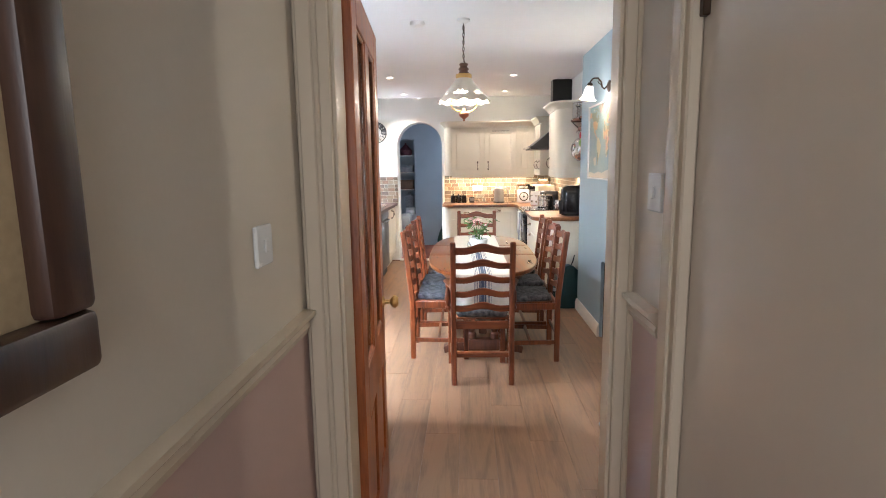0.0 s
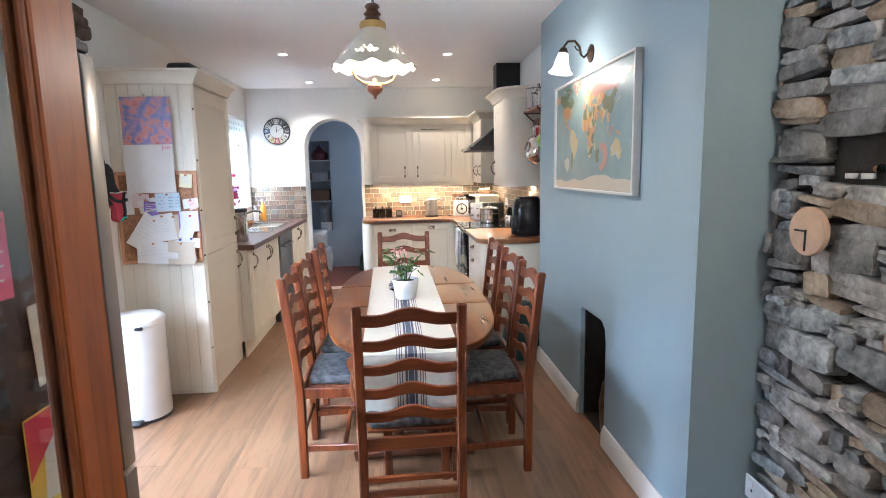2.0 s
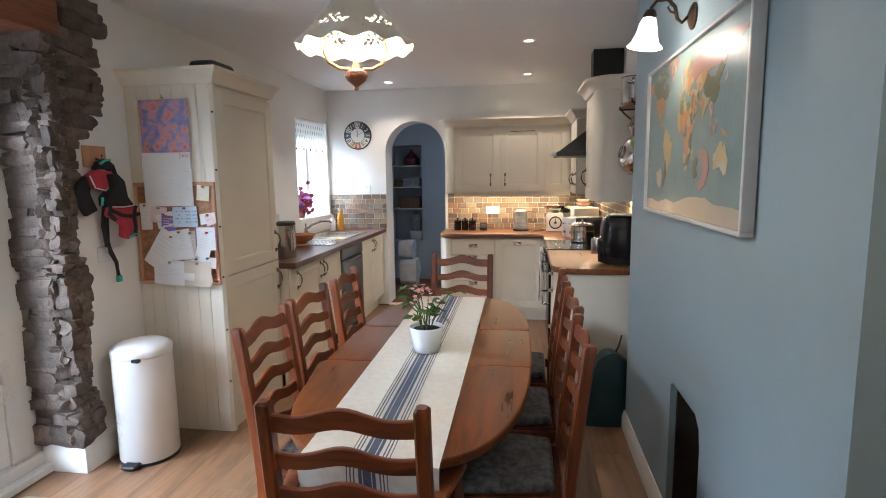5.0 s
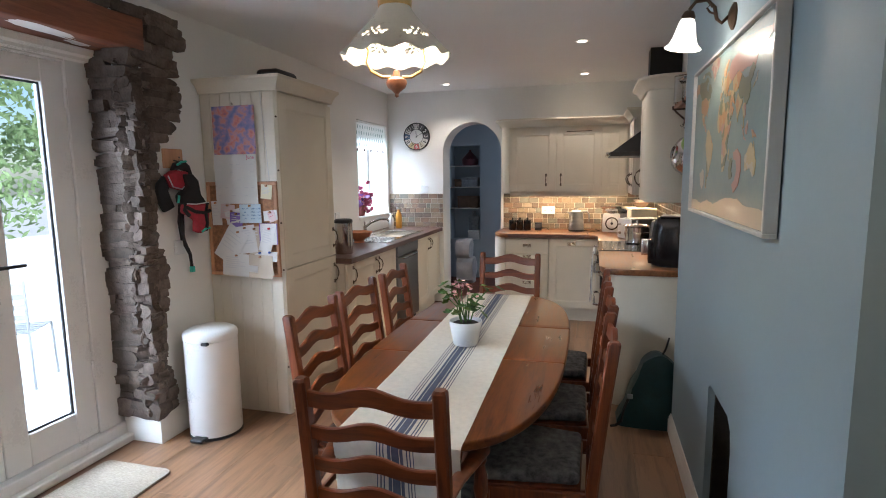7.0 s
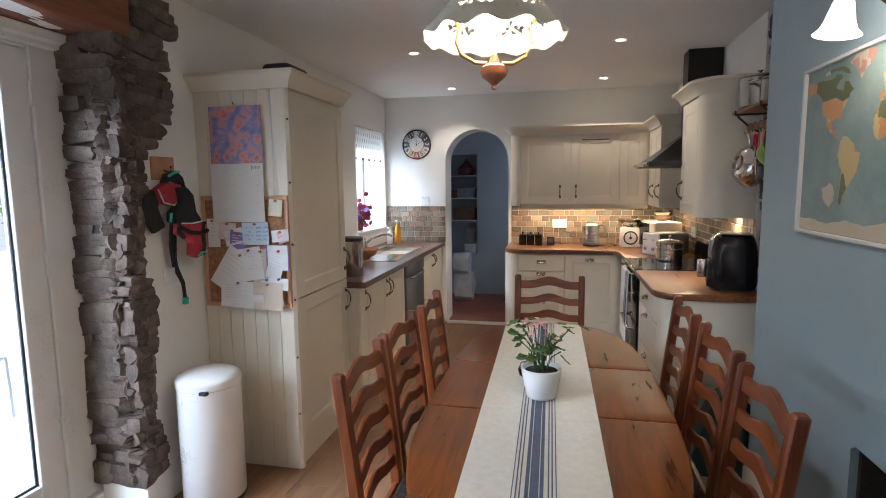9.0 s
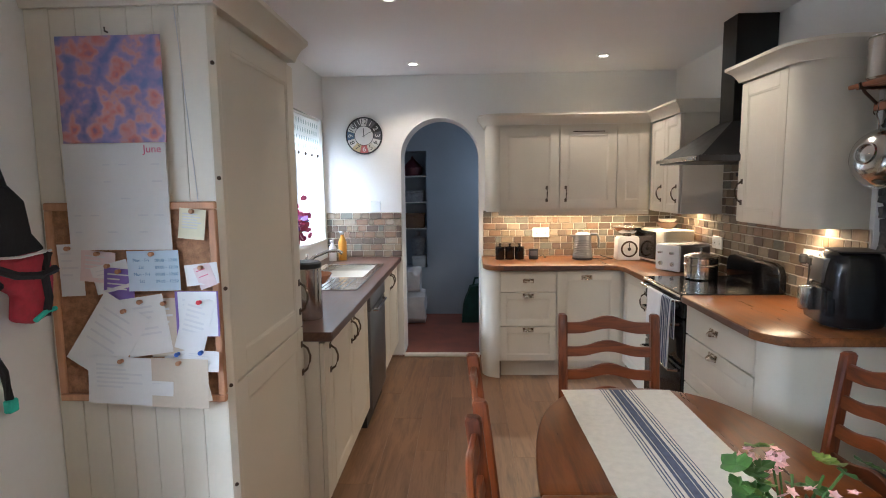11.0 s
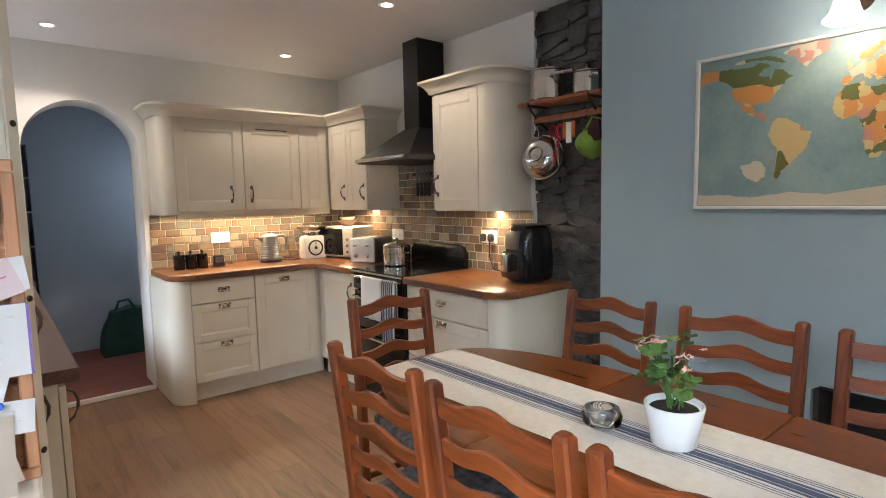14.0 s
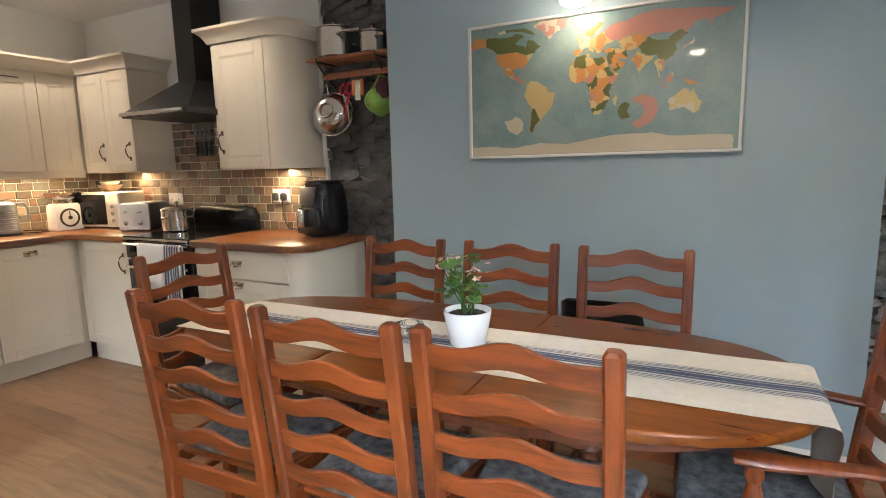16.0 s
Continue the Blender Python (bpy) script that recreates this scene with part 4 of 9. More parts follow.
# wall units
def cornice(parent, pts, z, close=False):
    """A flared cornice along the front line of a unit; pts run so that outside is to the right."""
    bm = bmesh.new()
    rows = []
    n = len(pts)
    for i, p in enumerate(pts):
        p = Vector((*p, 0))
        a = Vector((*pts[max(i - 1, 0)], 0))
        b = Vector((*pts[min(i + 1, n - 1)], 0))
        def nrm(u, v):
            d = (v - u)
            return Vector((d.y, -d.x, 0)).normalized() if d.length > 1e-6 else None
        n1, n2 = nrm(a, p), nrm(p, b)
        if n1 is None:
            nn = n2
        elif n2 is None:
            nn = n1
        else:
            nn = (n1 + n2)
            nn = nn / max(nn.dot(n1), 0.3)
        rows.append([bm.verts.new(p + nn * d + Vector((0, 0, z + h))) for d, h in CORNICE])
    m = len(CORNICE)
    for a, b in zip(rows, rows[1:]):
        for k in range(m):
            bm.faces.new((a[k], a[(k + 1) % m], b[(k + 1) % m], b[k]))
    bm.faces.new(rows[0])
    bm.faces.new(rows[-1])
    return part("cornice", bm, M_UNIT, parent)


WY, WX, WZ0, WZ1 = 7.80, 1.10, 1.30, 1.985
u = thing("wall_cabinet", "cream painted shaker wall cabinets with a curved end and cornice", "cabinet", (0.4, 7.96, WZ0), "kitchen wall units")
part("carcass", B(-0.09, 1.10, WY + 0.001, YB - 0.003, WZ0, WZ1), M_UNIT, u)
o = [(-0.091, YB - 0.003), (-0.091, WY - 0.018)] + [(-0.091 - 0.10 * math.sin(radians(a)), WY - 0.018 + 0.10 * (1 - math.cos(radians(a)))) for a in range(10, 91, 10)] + [(-0.191, YB - 0.003)]
part("end_panel", P(o, "z", WZ0, WZ1), M_UNIT, u)
for a0, a1, hx in ((-0.088, 0.385, 0.288), (0.39, 0.835, 0.438), (0.84, 1.078, None)):
    f = shaker("door", u, WY, "y", -1, a0, a1, WZ0 + 0.02, WZ1 - 0.02, 0.068)
    if hx and hx > 0.35:
        # thin dark strip standing for the shadow of the panel's bevel
        part("bevel_shadow", B(0.49, 0.74, WY - 0.0215, WY - 0.0205, WZ1 - 0.062, WZ1 - 0.055), M_BRONZE, f)
    if hx:
        bow_handle(f, WY - 0.02, "y", -1, hx, 1.44, 0.10)
part("light_rail", B(-0.09, 1.10, WY, WY + 0.02, WZ0 - 0.03, WZ0 - 0.0005), M_UNIT, u)
arc = [(-0.191, YB - 0.003)] + [(-0.091 - 0.10 * math.sin(radians(a)), WY - 0.018 + 0.10 * (1 - math.cos(radians(a)))) for a in range(90, 0, -15)] + [(-0.091, WY - 0.018), (1.10, WY - 0.018)]
cornice(u, arc, WZ1)
u = thing("wall_cabinet", "cream painted shaker wall cabinet beside the cooker hood", "cabinet", (1.25, 7.5, WZ0), "kitchen wall units")
part("carcass", B(WX + 0.021, XR - 0.002, 7.205, WY - 0.003, WZ0, WZ1), M_UNIT, u)
for a0, a1, hy in ((7.208, 7.495, 7.25), (7.499, 7.778, 7.54)):
    f = shaker("door", u, WX + 0.02, "x", -1, a0, a1, WZ0 + 0.005, WZ1 - 0.01, 0.058)
    bow_handle(f, WX, "x", -1, hy, 1.44, 0.10)
cornice(u, [(WX, 7.78), (WX, 7.205), (XR - 0.002, 7.205)], WZ1)
u = thing("wall_cabinet", "cream painted shaker wall cabinet with curved end by the alcove", "cabinet", (1.25, 6.12, WZ0), "kitchen wall units")
part("carcass", B(WX + 0.021, XR - 0.002, 5.985, 6.405, WZ0, 2.03), M_UNIT, u)
f = shaker("door", u, WX + 0.02, "x", -1, 5.99, 6.40, WZ0 + 0.005, 2.02, 0.066)
bow_handle(f, WX, "x", -1, 6.355, 1.46, 0.11)
o = [(XR - 0.002, 5.984), (WX, 5.984)] + [(WX + 0.14 * (1 - math.cos(radians(a))), 5.984 - 0.14 * math.sin(radians(a))) for a in range(10, 91, 10)] + [(XR - 0.002, 5.844)]
part("end_panel", P(o, "z", WZ0, 2.03), M_UNIT, u)
arc = [(XR - 0.002, 6.405), (WX, 6.405), (WX, 5.984)] + [(WX + 0.14 * (1 - math.cos(radians(a))), 5.984 - 0.14 * math.sin(radians(a))) for a in range(15, 91, 15)] + [(XR - 0.002, 5.844)]
cornice(u, arc, 2.03)


# ---- skirting and trims ----
def skirting(name, pts, h=0.14, t=0.018, label="white moulded skirting board"):
    """A moulded board along a line on the floor; the room lies to the left of the line."""
    prof = [(0, 0.001), (t, 0.001), (t, h * 0.68), (t * 0.75, h * 0.74), (t * 0.75, h * 0.82), (t * 0.4, h * 0.93), (t * 0.3, h), (0, h)]
    bm = bmesh.new()
    rows = []
    n = len(pts)
    V = [Vector((*p, 0)) for p in pts]
    for i, p in enumerate(V):
        ns = []
        for a, b in ((i - 1, i), (i, i + 1)):
            if 0 <= a and b < n:
                d = (V[b] - V[a]).normalized()
                ns.append(Vector((-d.y, d.x, 0)))
        nn = ns[0] if len(ns) == 1 else (ns[0] + ns[1]) / max((ns[0] + ns[1]).dot(ns[0]), 0.3)
        rows.append([bm.verts.new(p + nn * d + Vector((0, 0, z))) for d, z in prof])
    for a, b in zip(rows, rows[1:]):
        for k in range(len(prof)):
            bm.faces.new((a[k], a[(k + 1) % len(prof)], b[(k + 1) % len(prof)], b[k]))
    bm.faces.new(rows[0])
    bm.faces.new(rows[-1])
    return structure(name, bm, M_TRIM, label, True)


skirting("baseboard", [(1.235, FY1 + 0.005), (1.235, 5.25), (1.46, 5.25)][::-1][::-1], 0.11)
skirting("baseboard_2", [(1.53, 3.14), (1.235, 3.14), (1.235, FY0 - 0.005)], 0.11)
structure("baseboard_3", B(1.45, 1.51, 1.5, 3.13, 0, 0.16, 0.006), M_TRIM, "plain white boxed skirting below the stone wall", True)
skirting("baseboard_4", [(XL, LY0 - 0.002), (XL, 4.42), (-1.80, 4.42)], 0.17, 0.024)

# ---- stone alcove details: plaque clock, socket ----
def socket(name, at, axis, side, w=0.146, label="white double wall socket", plugs=()):
    x, y, z = at
    s = thing(name, label, "socket", at)
    def bx(a0, a1, d0, d1, z0, z1, bev):
        lo, hi = sorted((d0 * side, d1 * side))
        if axis == "x":
            return B(x + lo, x + hi, y + a0, y + a1, z + z0, z + z1, bev)
        return B(x + a0, x + a1, y + lo, y + hi, z + z0, z + z1, bev)
    part("faceplate", bx(-w / 2, w / 2, 0.0005, 0.010, -0.043, 0.043, 0.003), M_POT, s)
    for c in ((-0.035, 0.035) if w > 0.1 else (0,)):
        part("rocker", bx(c - 0.008, c + 0.008, 0.010, 0.014, 0.012, 0.03, 0.002), M_POT, s)
        if w > 0.1:
            part("pin_slot", bx(c - 0.004, c + 0.004, 0.010, 0.0106, -0.010, 0.0, 0), M_MATTBLACK, s)
    for c in plugs:
        part("plug", bx(c - 0.022, c + 0.022, 0.0105, 0.045, -0.03, 0.02, 0.010), M_MATTBLACK, s, "black mains plug")
    return s


socket("wall_socket", (1.462, 3.05, 0.27), "x", -1)
pl = thing("plaque_clock", "round pale wooden slice clock with dark hands on the stone wall", "clock", (1.455, 2.90, 1.235))
part("disc", L([(0, 0), (0.072, 0), (0.075, 0.004), (0.075, 0.014), (0.072, 0.018), (0, 0.018)], (1.457, 2.90, 1.235), 32, tilt=Matrix.Rotation(radians(-90), 3, "Y")), mat("pale_birch_slice", (0.62, 0.42, 0.28), 0.6, var=0.12, scale=14, bump=0.1), pl)
part("hand", B(1.434, 1.4385, 2.898, 2.902, 1.175, 1.24), M_MATTBLACK, pl)
part("hand", B(1.434, 1.4385, 2.90, 2.945, 1.233, 1.238), M_MATTBLACK, pl)

# ---- fireplace: old metal watering jug ----
M_BRONZEJUG = mat("tarnished_copper", (0.20, 0.12, 0.07), 0.35, 0.9, var=0.35, scale=25, bump=0.1)
jug = thing("metal_jug", "tarnished copper jug with a hooped handle in the hearth", "jug", (1.36, 4.07, 0.0))
part("body", L([(0, 0.001), (0.085, 0.001), (0.09, 0.02), (0.10, 0.16), (0.085, 0.27), (0.05, 0.33), (0.045, 0.37), (0.055, 0.385), (0.05, 0.385), (0.04, 0.37), (0, 0.34)], (1.36, 4.07, 0), 24), M_BRONZEJUG, jug)
part("handle", T([(1.36, 4.07 + 0.055 * math.cos(radians(a)), 0.38 + 0.075 * math.sin(radians(a))) for a in range(0, 181, 15)], 0.006), M_BRASS, jug)
bm = bmesh.new()
box(bm, 1.26, 1.59, FY0 + 0.002, FY0 + 0.02, 0, FZ - 0.002)
box(bm, 1.26, 1.59, FY1 - 0.02, FY1 - 0.002, 0, FZ - 0.002)
box(bm, 1.26, 1.59, FY0 + 0.02, FY1 - 0.02, 0.0, 0.012)
box(bm, 1.26, 1.59, FY0 + 0.02, FY1 - 0.02, FZ - 0.02, FZ - 0.002)
structure("trim_hearth_lining", bm, M_MORTAR, "black hearth lining")

# ---- framed world map ----
mp_ = thing("world_map", "large framed world map with pastel countries on teal sea", "picture", (1.232, 4.18, 1.315))
MY0, MY1, MZ0, MZ1 = 3.605, 4.772, 1.317, 1.93
M_SEA = mat("teal_printed_sea", (0.125, 0.205, 0.225), 0.36, var=0.12, scale=7, fine=60, bump=0.02, coat=0.25, second=(0.22, 0.29, 0.285))
M_FRAME = mat("silver_white_frame", (0.62, 0.62, 0.60), 0.35, var=0.04, scale=10, bump=0.02)
part("sheet", B(1.210, 1.231, MY0 + 0.012, MY1 - 0.012, MZ0 + 0.012, MZ1 - 0.012), M_SEA, mp_)
for a in ((MY0, MY1, MZ0, MZ0 + 0.012), (MY0, MY1, MZ1 - 0.012, MZ1), (MY0, MY0 + 0.012, MZ0 + 0.012, MZ1 - 0.012), (MY1 - 0.012, MY1, MZ0 + 0.012, MZ1 - 0.012)):
    part("frame_side", B(1.196, 1.232, *a, 0.002), M_FRAME, mp_)


def land_material(name, colours):
    """Printed countries: patches of a few pastel inks."""
    m = bpy.data.materials.new(name)
    m.use_nodes = True
    n, l = m.node_tree.nodes, m.node_tree.links
    b = n["Principled BSDF"]
    tc, vo, ns, mx = n.new("ShaderNodeTexCoord"), n.new("ShaderNodeTexVoronoi"), n.new("ShaderNodeTexNoise"), n.new("ShaderNodeVectorMath")
    vo.inputs["Scale"].default_value = 27
    ns.inputs["Scale"].default_value = 40
    mx.operation = "MULTIPLY_ADD"
    mx.inputs[1].default_value = (0.03, 0.03, 0.03)
    l.new(tc.outputs["Object"], ns.inputs["Vector"])
    l.new(ns.outputs["Color"], mx.inputs[0])
    l.new(tc.outputs["Object"], mx.inputs[2])
    l.new(mx.outputs[0], vo.inputs["Vector"])
    sep, ramp = n.new("ShaderNodeSeparateColor"), n.new("ShaderNodeValToRGB")
    l.new(vo.outputs["Color"], sep.inputs[0])
    l.new(sep.outputs[0], ramp.inputs[0])
    e = ramp.color_ramp
    e.interpolation = "CONSTANT"
    for i, c in enumerate(colours):
        el = e.elements[i] if i < 2 else e.elements.new(i / len(colours))
        el.position, el.color = i / len(colours), (*c, 1)
    l.new(ramp.outputs[0], b.inputs["Base Color"])
    b.inputs["Roughness"].default_value, b.inputs["Coat Weight"].default_value = 0.3, 0.5
    return m


ORG, YEL, PNK, GRN, IVO = (0.46, 0.21, 0.06), (0.46, 0.35, 0.16), (0.40, 0.19, 0.15), (0.095, 0.11, 0.035), (0.46, 0.40, 0.31)
def degrees_on_sheet(pairs):
    """Longitude and latitude to fractions of the sheet from its top left."""
    return [((lon + 164) / 360, 0.51 - 0.0062 * lat) for lon, lat in pairs]


LANDS = {
    "alaska": ((PNK, PNK, ORG), degrees_on_sheet([(-164, 66), (-156, 71), (-141, 70), (-141, 60), (-132, 56), (-146, 60), (-152, 59), (-158, 57), (-164, 55)])),
    "canada": ((GRN, GRN), degrees_on_sheet([(-140, 69), (-128, 70), (-115, 68), (-100, 68), (-94, 71), (-85, 69), (-82, 66), (-88, 64), (-94, 60), (-93, 57), (-82, 55), (-80, 51), (-78, 56), (-77, 62), (-70, 61), (-65, 58), (-60, 54), (-56, 52), (-65, 49), (-66, 45), (-75, 45), (-83, 43), (-90, 48), (-122, 49), (-130, 55), (-140, 60)])),
    "arctic_islands": ((GRN, GRN, IVO), degrees_on_sheet([(-124, 73), (-110, 73), (-98, 74), (-86, 73), (-72, 68), (-64, 66), (-70, 72), (-82, 76), (-96, 77), (-115, 77)])),
    "united_states": ((ORG, ORG, ORG, YEL), degrees_on_sheet([(-124, 48), (-95, 49), (-84, 46), (-79, 43), (-68, 46), (-70, 42), (-75, 38), (-76, 35), (-81, 31), (-80, 26), (-83, 29), (-90, 30), (-97, 27), (-103, 29), (-107, 32), (-117, 33), (-121, 36), (-124, 42)])),
    "mexico": ((PNK, ORG, YEL), degrees_on_sheet([(-116, 32), (-107, 31), (-103, 29), (-98, 26), (-97, 20), (-91, 18), (-88, 21), (-88, 16), (-83, 14), (-82, 9), (-78, 8), (-85, 10), (-92, 14), (-104, 19), (-110, 25)])),
    "greenland": ((IVO, PNK), degrees_on_sheet([(-68, 76), (-60, 81), (-35, 83), (-20, 80), (-22, 72), (-36, 66), (-44, 60), (-52, 66), (-56, 72)])),
    "south_america": ((YEL, YEL, YEL, ORG), degrees_on_sheet([(-77, 8), (-71, 12), (-61, 10), (-51, 4), (-44, -2), (-35, -6), (-38, -13), (-41, -22), (-48, -27), (-54, -34), (-58, -38), (-65, -41), (-66, -47), (-69, -52), (-74, -50), (-72, -38), (-70, -20), (-76, -14), (-81, -5), (-79, 2)])),
    "andes": ((GRN, GRN), degrees_on_sheet([(-70, -22), (-66, -23), (-61, -30), (-58, -37), (-65, -42), (-68, -50), (-73, -50), (-72, -38)])),
    "africa": ((ORG, YEL, GRN, ORG, PNK), degrees_on_sheet([(-6, 35), (10, 37), (11, 33), (20, 31), (32, 31), (36, 23), (39, 16), (44, 11), (51, 12), (47, 4), (40, -3), (39, -10), (40, -16), (35, -21), (32, -28), (26, -34), (19, -35), (15, -27), (12, -17), (13, -8), (9, 0), (9, 4), (3, 6), (-8, 4), (-13, 9), (-17, 15), (-16, 22), (-10, 30)])),
    "madagascar": ((YEL, YEL), degrees_on_sheet([(44, -17), (49, -13), (49, -19), (47, -25), (44, -23)])),
    "europe": ((ORG, YEL, IVO, YEL), degrees_on_sheet([(-9, 38), (-9, 43), (-1, 44), (-4, 48), (3, 51), (8, 54), (10, 57), (13, 54), (21, 55), (24, 59), (30, 60), (40, 60), (42, 47), (34, 46), (28, 42), (27, 37), (22, 37), (19, 41), (13, 45), (18, 40), (15, 38), (9, 44), (3, 43), (0, 39), (-5, 36)])),
    "scandinavia": ((ORG, YEL), degrees_on_sheet([(5, 59), (6, 62), (14, 68), (25, 71), (30, 69), (24, 65), (18, 62), (17, 58), (12, 56)])),
    "arabia": ((GRN, ORG, YEL), degrees_on_sheet([(27, 37), (36, 41), (48, 39), (60, 37), (62, 26), (56, 27), (50, 30), (51, 25), (59, 23), (53, 16), (44, 13), (37, 25), (35, 32), (36, 36)])),
    "russia": ((PNK, PNK), degrees_on_sheet([(31, 61), (42, 67), (60, 69), (72, 73), (100, 77), (115, 74), (140, 73), (165, 70), (186, 68), (178, 63), (163, 60), (160, 53), (156, 60), (140, 58), (137, 53), (130, 44), (127, 50), (117, 50), (98, 51), (84, 50), (72, 54), (60, 52), (48, 48), (40, 50), (32, 54)])),
    "central_asia": ((ORG, ORG, YEL), degrees_on_sheet([(49, 47), (60, 51), (74, 53), (86, 49), (80, 42), (72, 37), (62, 36), (53, 38), (52, 44)])),
    "china": ((GRN, GRN, GRN), degrees_on_sheet([(75, 39), (88, 48), (98, 43), (110, 43), (118, 49), (126, 52), (134, 47), (125, 40), (119, 37), (122, 31), (117, 24), (109, 21), (101, 22), (97, 28), (86, 28), (79, 32)])),
    "india": ((YEL, YEL, ORG), degrees_on_sheet([(67, 25), (74, 34), (80, 30), (88, 27), (95, 27), (91, 22), (86, 20), (80, 14), (77, 8), (73, 16), (70, 21)])),
    "indochina": ((ORG, YEL, PNK), degrees_on_sheet([(95, 20), (99, 23), (106, 22), (109, 12), (105, 9), (101, 13), (103, 2), (100, 6), (98, 14)])),
    "sumatra": ((PNK, ORG), degrees_on_sheet([(95, 5), (104, -2), (106, -7), (115, -9), (106, -6), (101, -2)])),
    "borneo": ((PNK, IVO), degrees_on_sheet([(109, 1), (117, 7), (119, 4), (116, -4), (110, -3)])),
    "guinea": ((ORG, PNK), degrees_on_sheet([(131, -1), (141, -3), (150, -9), (144, -8), (138, -8)])),
    "japan": ((YEL, IVO), degrees_on_sheet([(130, 32), (136, 34), (141, 36), (142, 43), (139, 38), (133, 35)])),
    "australia": ((YEL, YEL, IVO), degrees_on_sheet([(114, -22), (122, -18), (130, -12), (136, -12), (140, -17), (142, -11), (146, -19), (153, -27), (150, -37), (144, -39), (138, -35), (131, -32), (123, -34), (115, -34)])),
    "britain": ((PNK, YEL), degrees_on_sheet([(-5, 50), (1, 51), (-2, 56), (-4, 59), (-6, 56), (-3, 53)])),
    "arctic_inset": ((IVO, IVO), [(0.145, 0.73), (0.17, 0.725), (0.19, 0.70), (0.215, 0.715), (0.225, 0.76), (0.222, 0.81), (0.20, 0.845), (0.17, 0.82), (0.155, 0.78)]),
    "pole_inset": ((GRN, GRN, IVO), [(0.60, 0.66), (0.625, 0.645), (0.64, 0.67), (0.632, 0.71), (0.64, 0.755), (0.61, 0.77), (0.595, 0.72)]),
    "polar_ring": ((PNK, PNK), [(0.645, 0.62), (0.69, 0.60), (0.73, 0.64), (0.74, 0.72), (0.715, 0.80), (0.67, 0.84), (0.645, 0.80), (0.675, 0.77), (0.695, 0.72), (0.68, 0.67), (0.655, 0.655)]),
    "antarctica": ((IVO, IVO), [(0.0, 0.93), (0.08, 0.925), (0.18, 0.945), (0.30, 0.91), (0.40, 0.93), (0.56, 0.88), (0.72, 0.87), (0.79, 0.90), (0.93, 0.90), (0.985, 0.91), (0.985, 0.999), (0.0, 0.999)]),
}
for i, (nm, (cols, pts)) in enumerate(LANDS.items()):
    dense = []
    for k, p in enumerate(pts):
        q = pts[(k + 1) % len(pts)]
        for f in (0, 0.17, 0.33, 0.5, 0.67, 0.83):
            u, v = p[0] + f * (q[0] - p[0]), p[1] + f * (q[1] - p[1])
            w = noise.noise_vector((u * 90, v * 60, i))
            dense.append((MY1 - 0.013 - min(max(u + 0.005 * w.x, 0), 0.998) * (MY1 - MY0 - 0.026), MZ1 - 0.013 - min(max(v + 0.009 * w.y, 0.0), 0.998) * (MZ1 - MZ0 - 0.026)))
    part("printed_land", P(dense, "x", 1.2096 - 0.00003 * i, 1.2101), land_material(nm + "_ink", cols), mp_, "", False)

# ---- pendant ----
PX, PY = 0.115, 3.83
M_SHADE = mat("cream_ceramic_shade", (0.62, 0.57, 0.47), 0.25, var=0.05, scale=12, bump=0.03, coat=0.3)
M_DARKWOOD = mat("turned_dark_wood", (0.10, 0.045, 0.022), 0.3, var=0.3, scale=30, bump=0.05)
M_REDWOOD = mat("turned_red_wood", (0.30, 0.11, 0.05), 0.28, var=0.25, scale=30, bump=0.05)
M_BULB = glow("lit_bulb", (1.0, 0.86, 0.64), 30)
M_OPAL = glow("lit_opal_glass", (1.0, 0.88, 0.70), 2.6)
pen = thing("pendant_lamp", "rise-and-fall pendant with pierced cream ceramic shade and wooden finial", "pendant lamp", (PX, PY, 1.757))
part("ceiling_rose", L([(0, 2.449), (0.045, 2.449), (0.045, 2.435), (0.02, 2.42), (0, 2.42)], (PX, PY, 0), 20), M_TRIM, pen)
n_links = 11
for k in range(n_links):
    z0 = 2.165 + k * 0.0235
    pts = [(PX + (0.007 * math.cos(a) if k % 2 else 0), PY + (0 if k % 2 else 0.007 * math.cos(a)), z0 + 0.014 + 0.0165 * math.sin(a)) for a in [2 * math.pi * i / 12 for i in range(13)]]
    part("chain_link", T(pts, 0.0022, 6), M_BRONZE, pen)
part("cord", T([(PX + 0.008, PY, 2.15), (PX - 0.006, PY + 0.006, 2.25), (PX + 0.007, PY, 2.35), (PX, PY, 2.425)], 0.003, 6), M_BRONZE, pen)
part("gallery", L([(0, 2.158), (0.026, 2.155), (0.033, 2.145), (0.024, 2.135), (0.028, 2.125), (0.038, 2.115), (0.028, 2.103), (0.036, 2.092), (0.030, 2.082), (0, 2.08)], (PX, PY, 0), 24), M_DARKWOOD, pen, "turned dark wood cap")
part("collar", L([(0.03, 2.084), (0.055, 2.08), (0.058, 2.07), (0.056, 2.052), (0.05, 2.05)], (PX, PY, 0), 24), M_BRASS, pen)


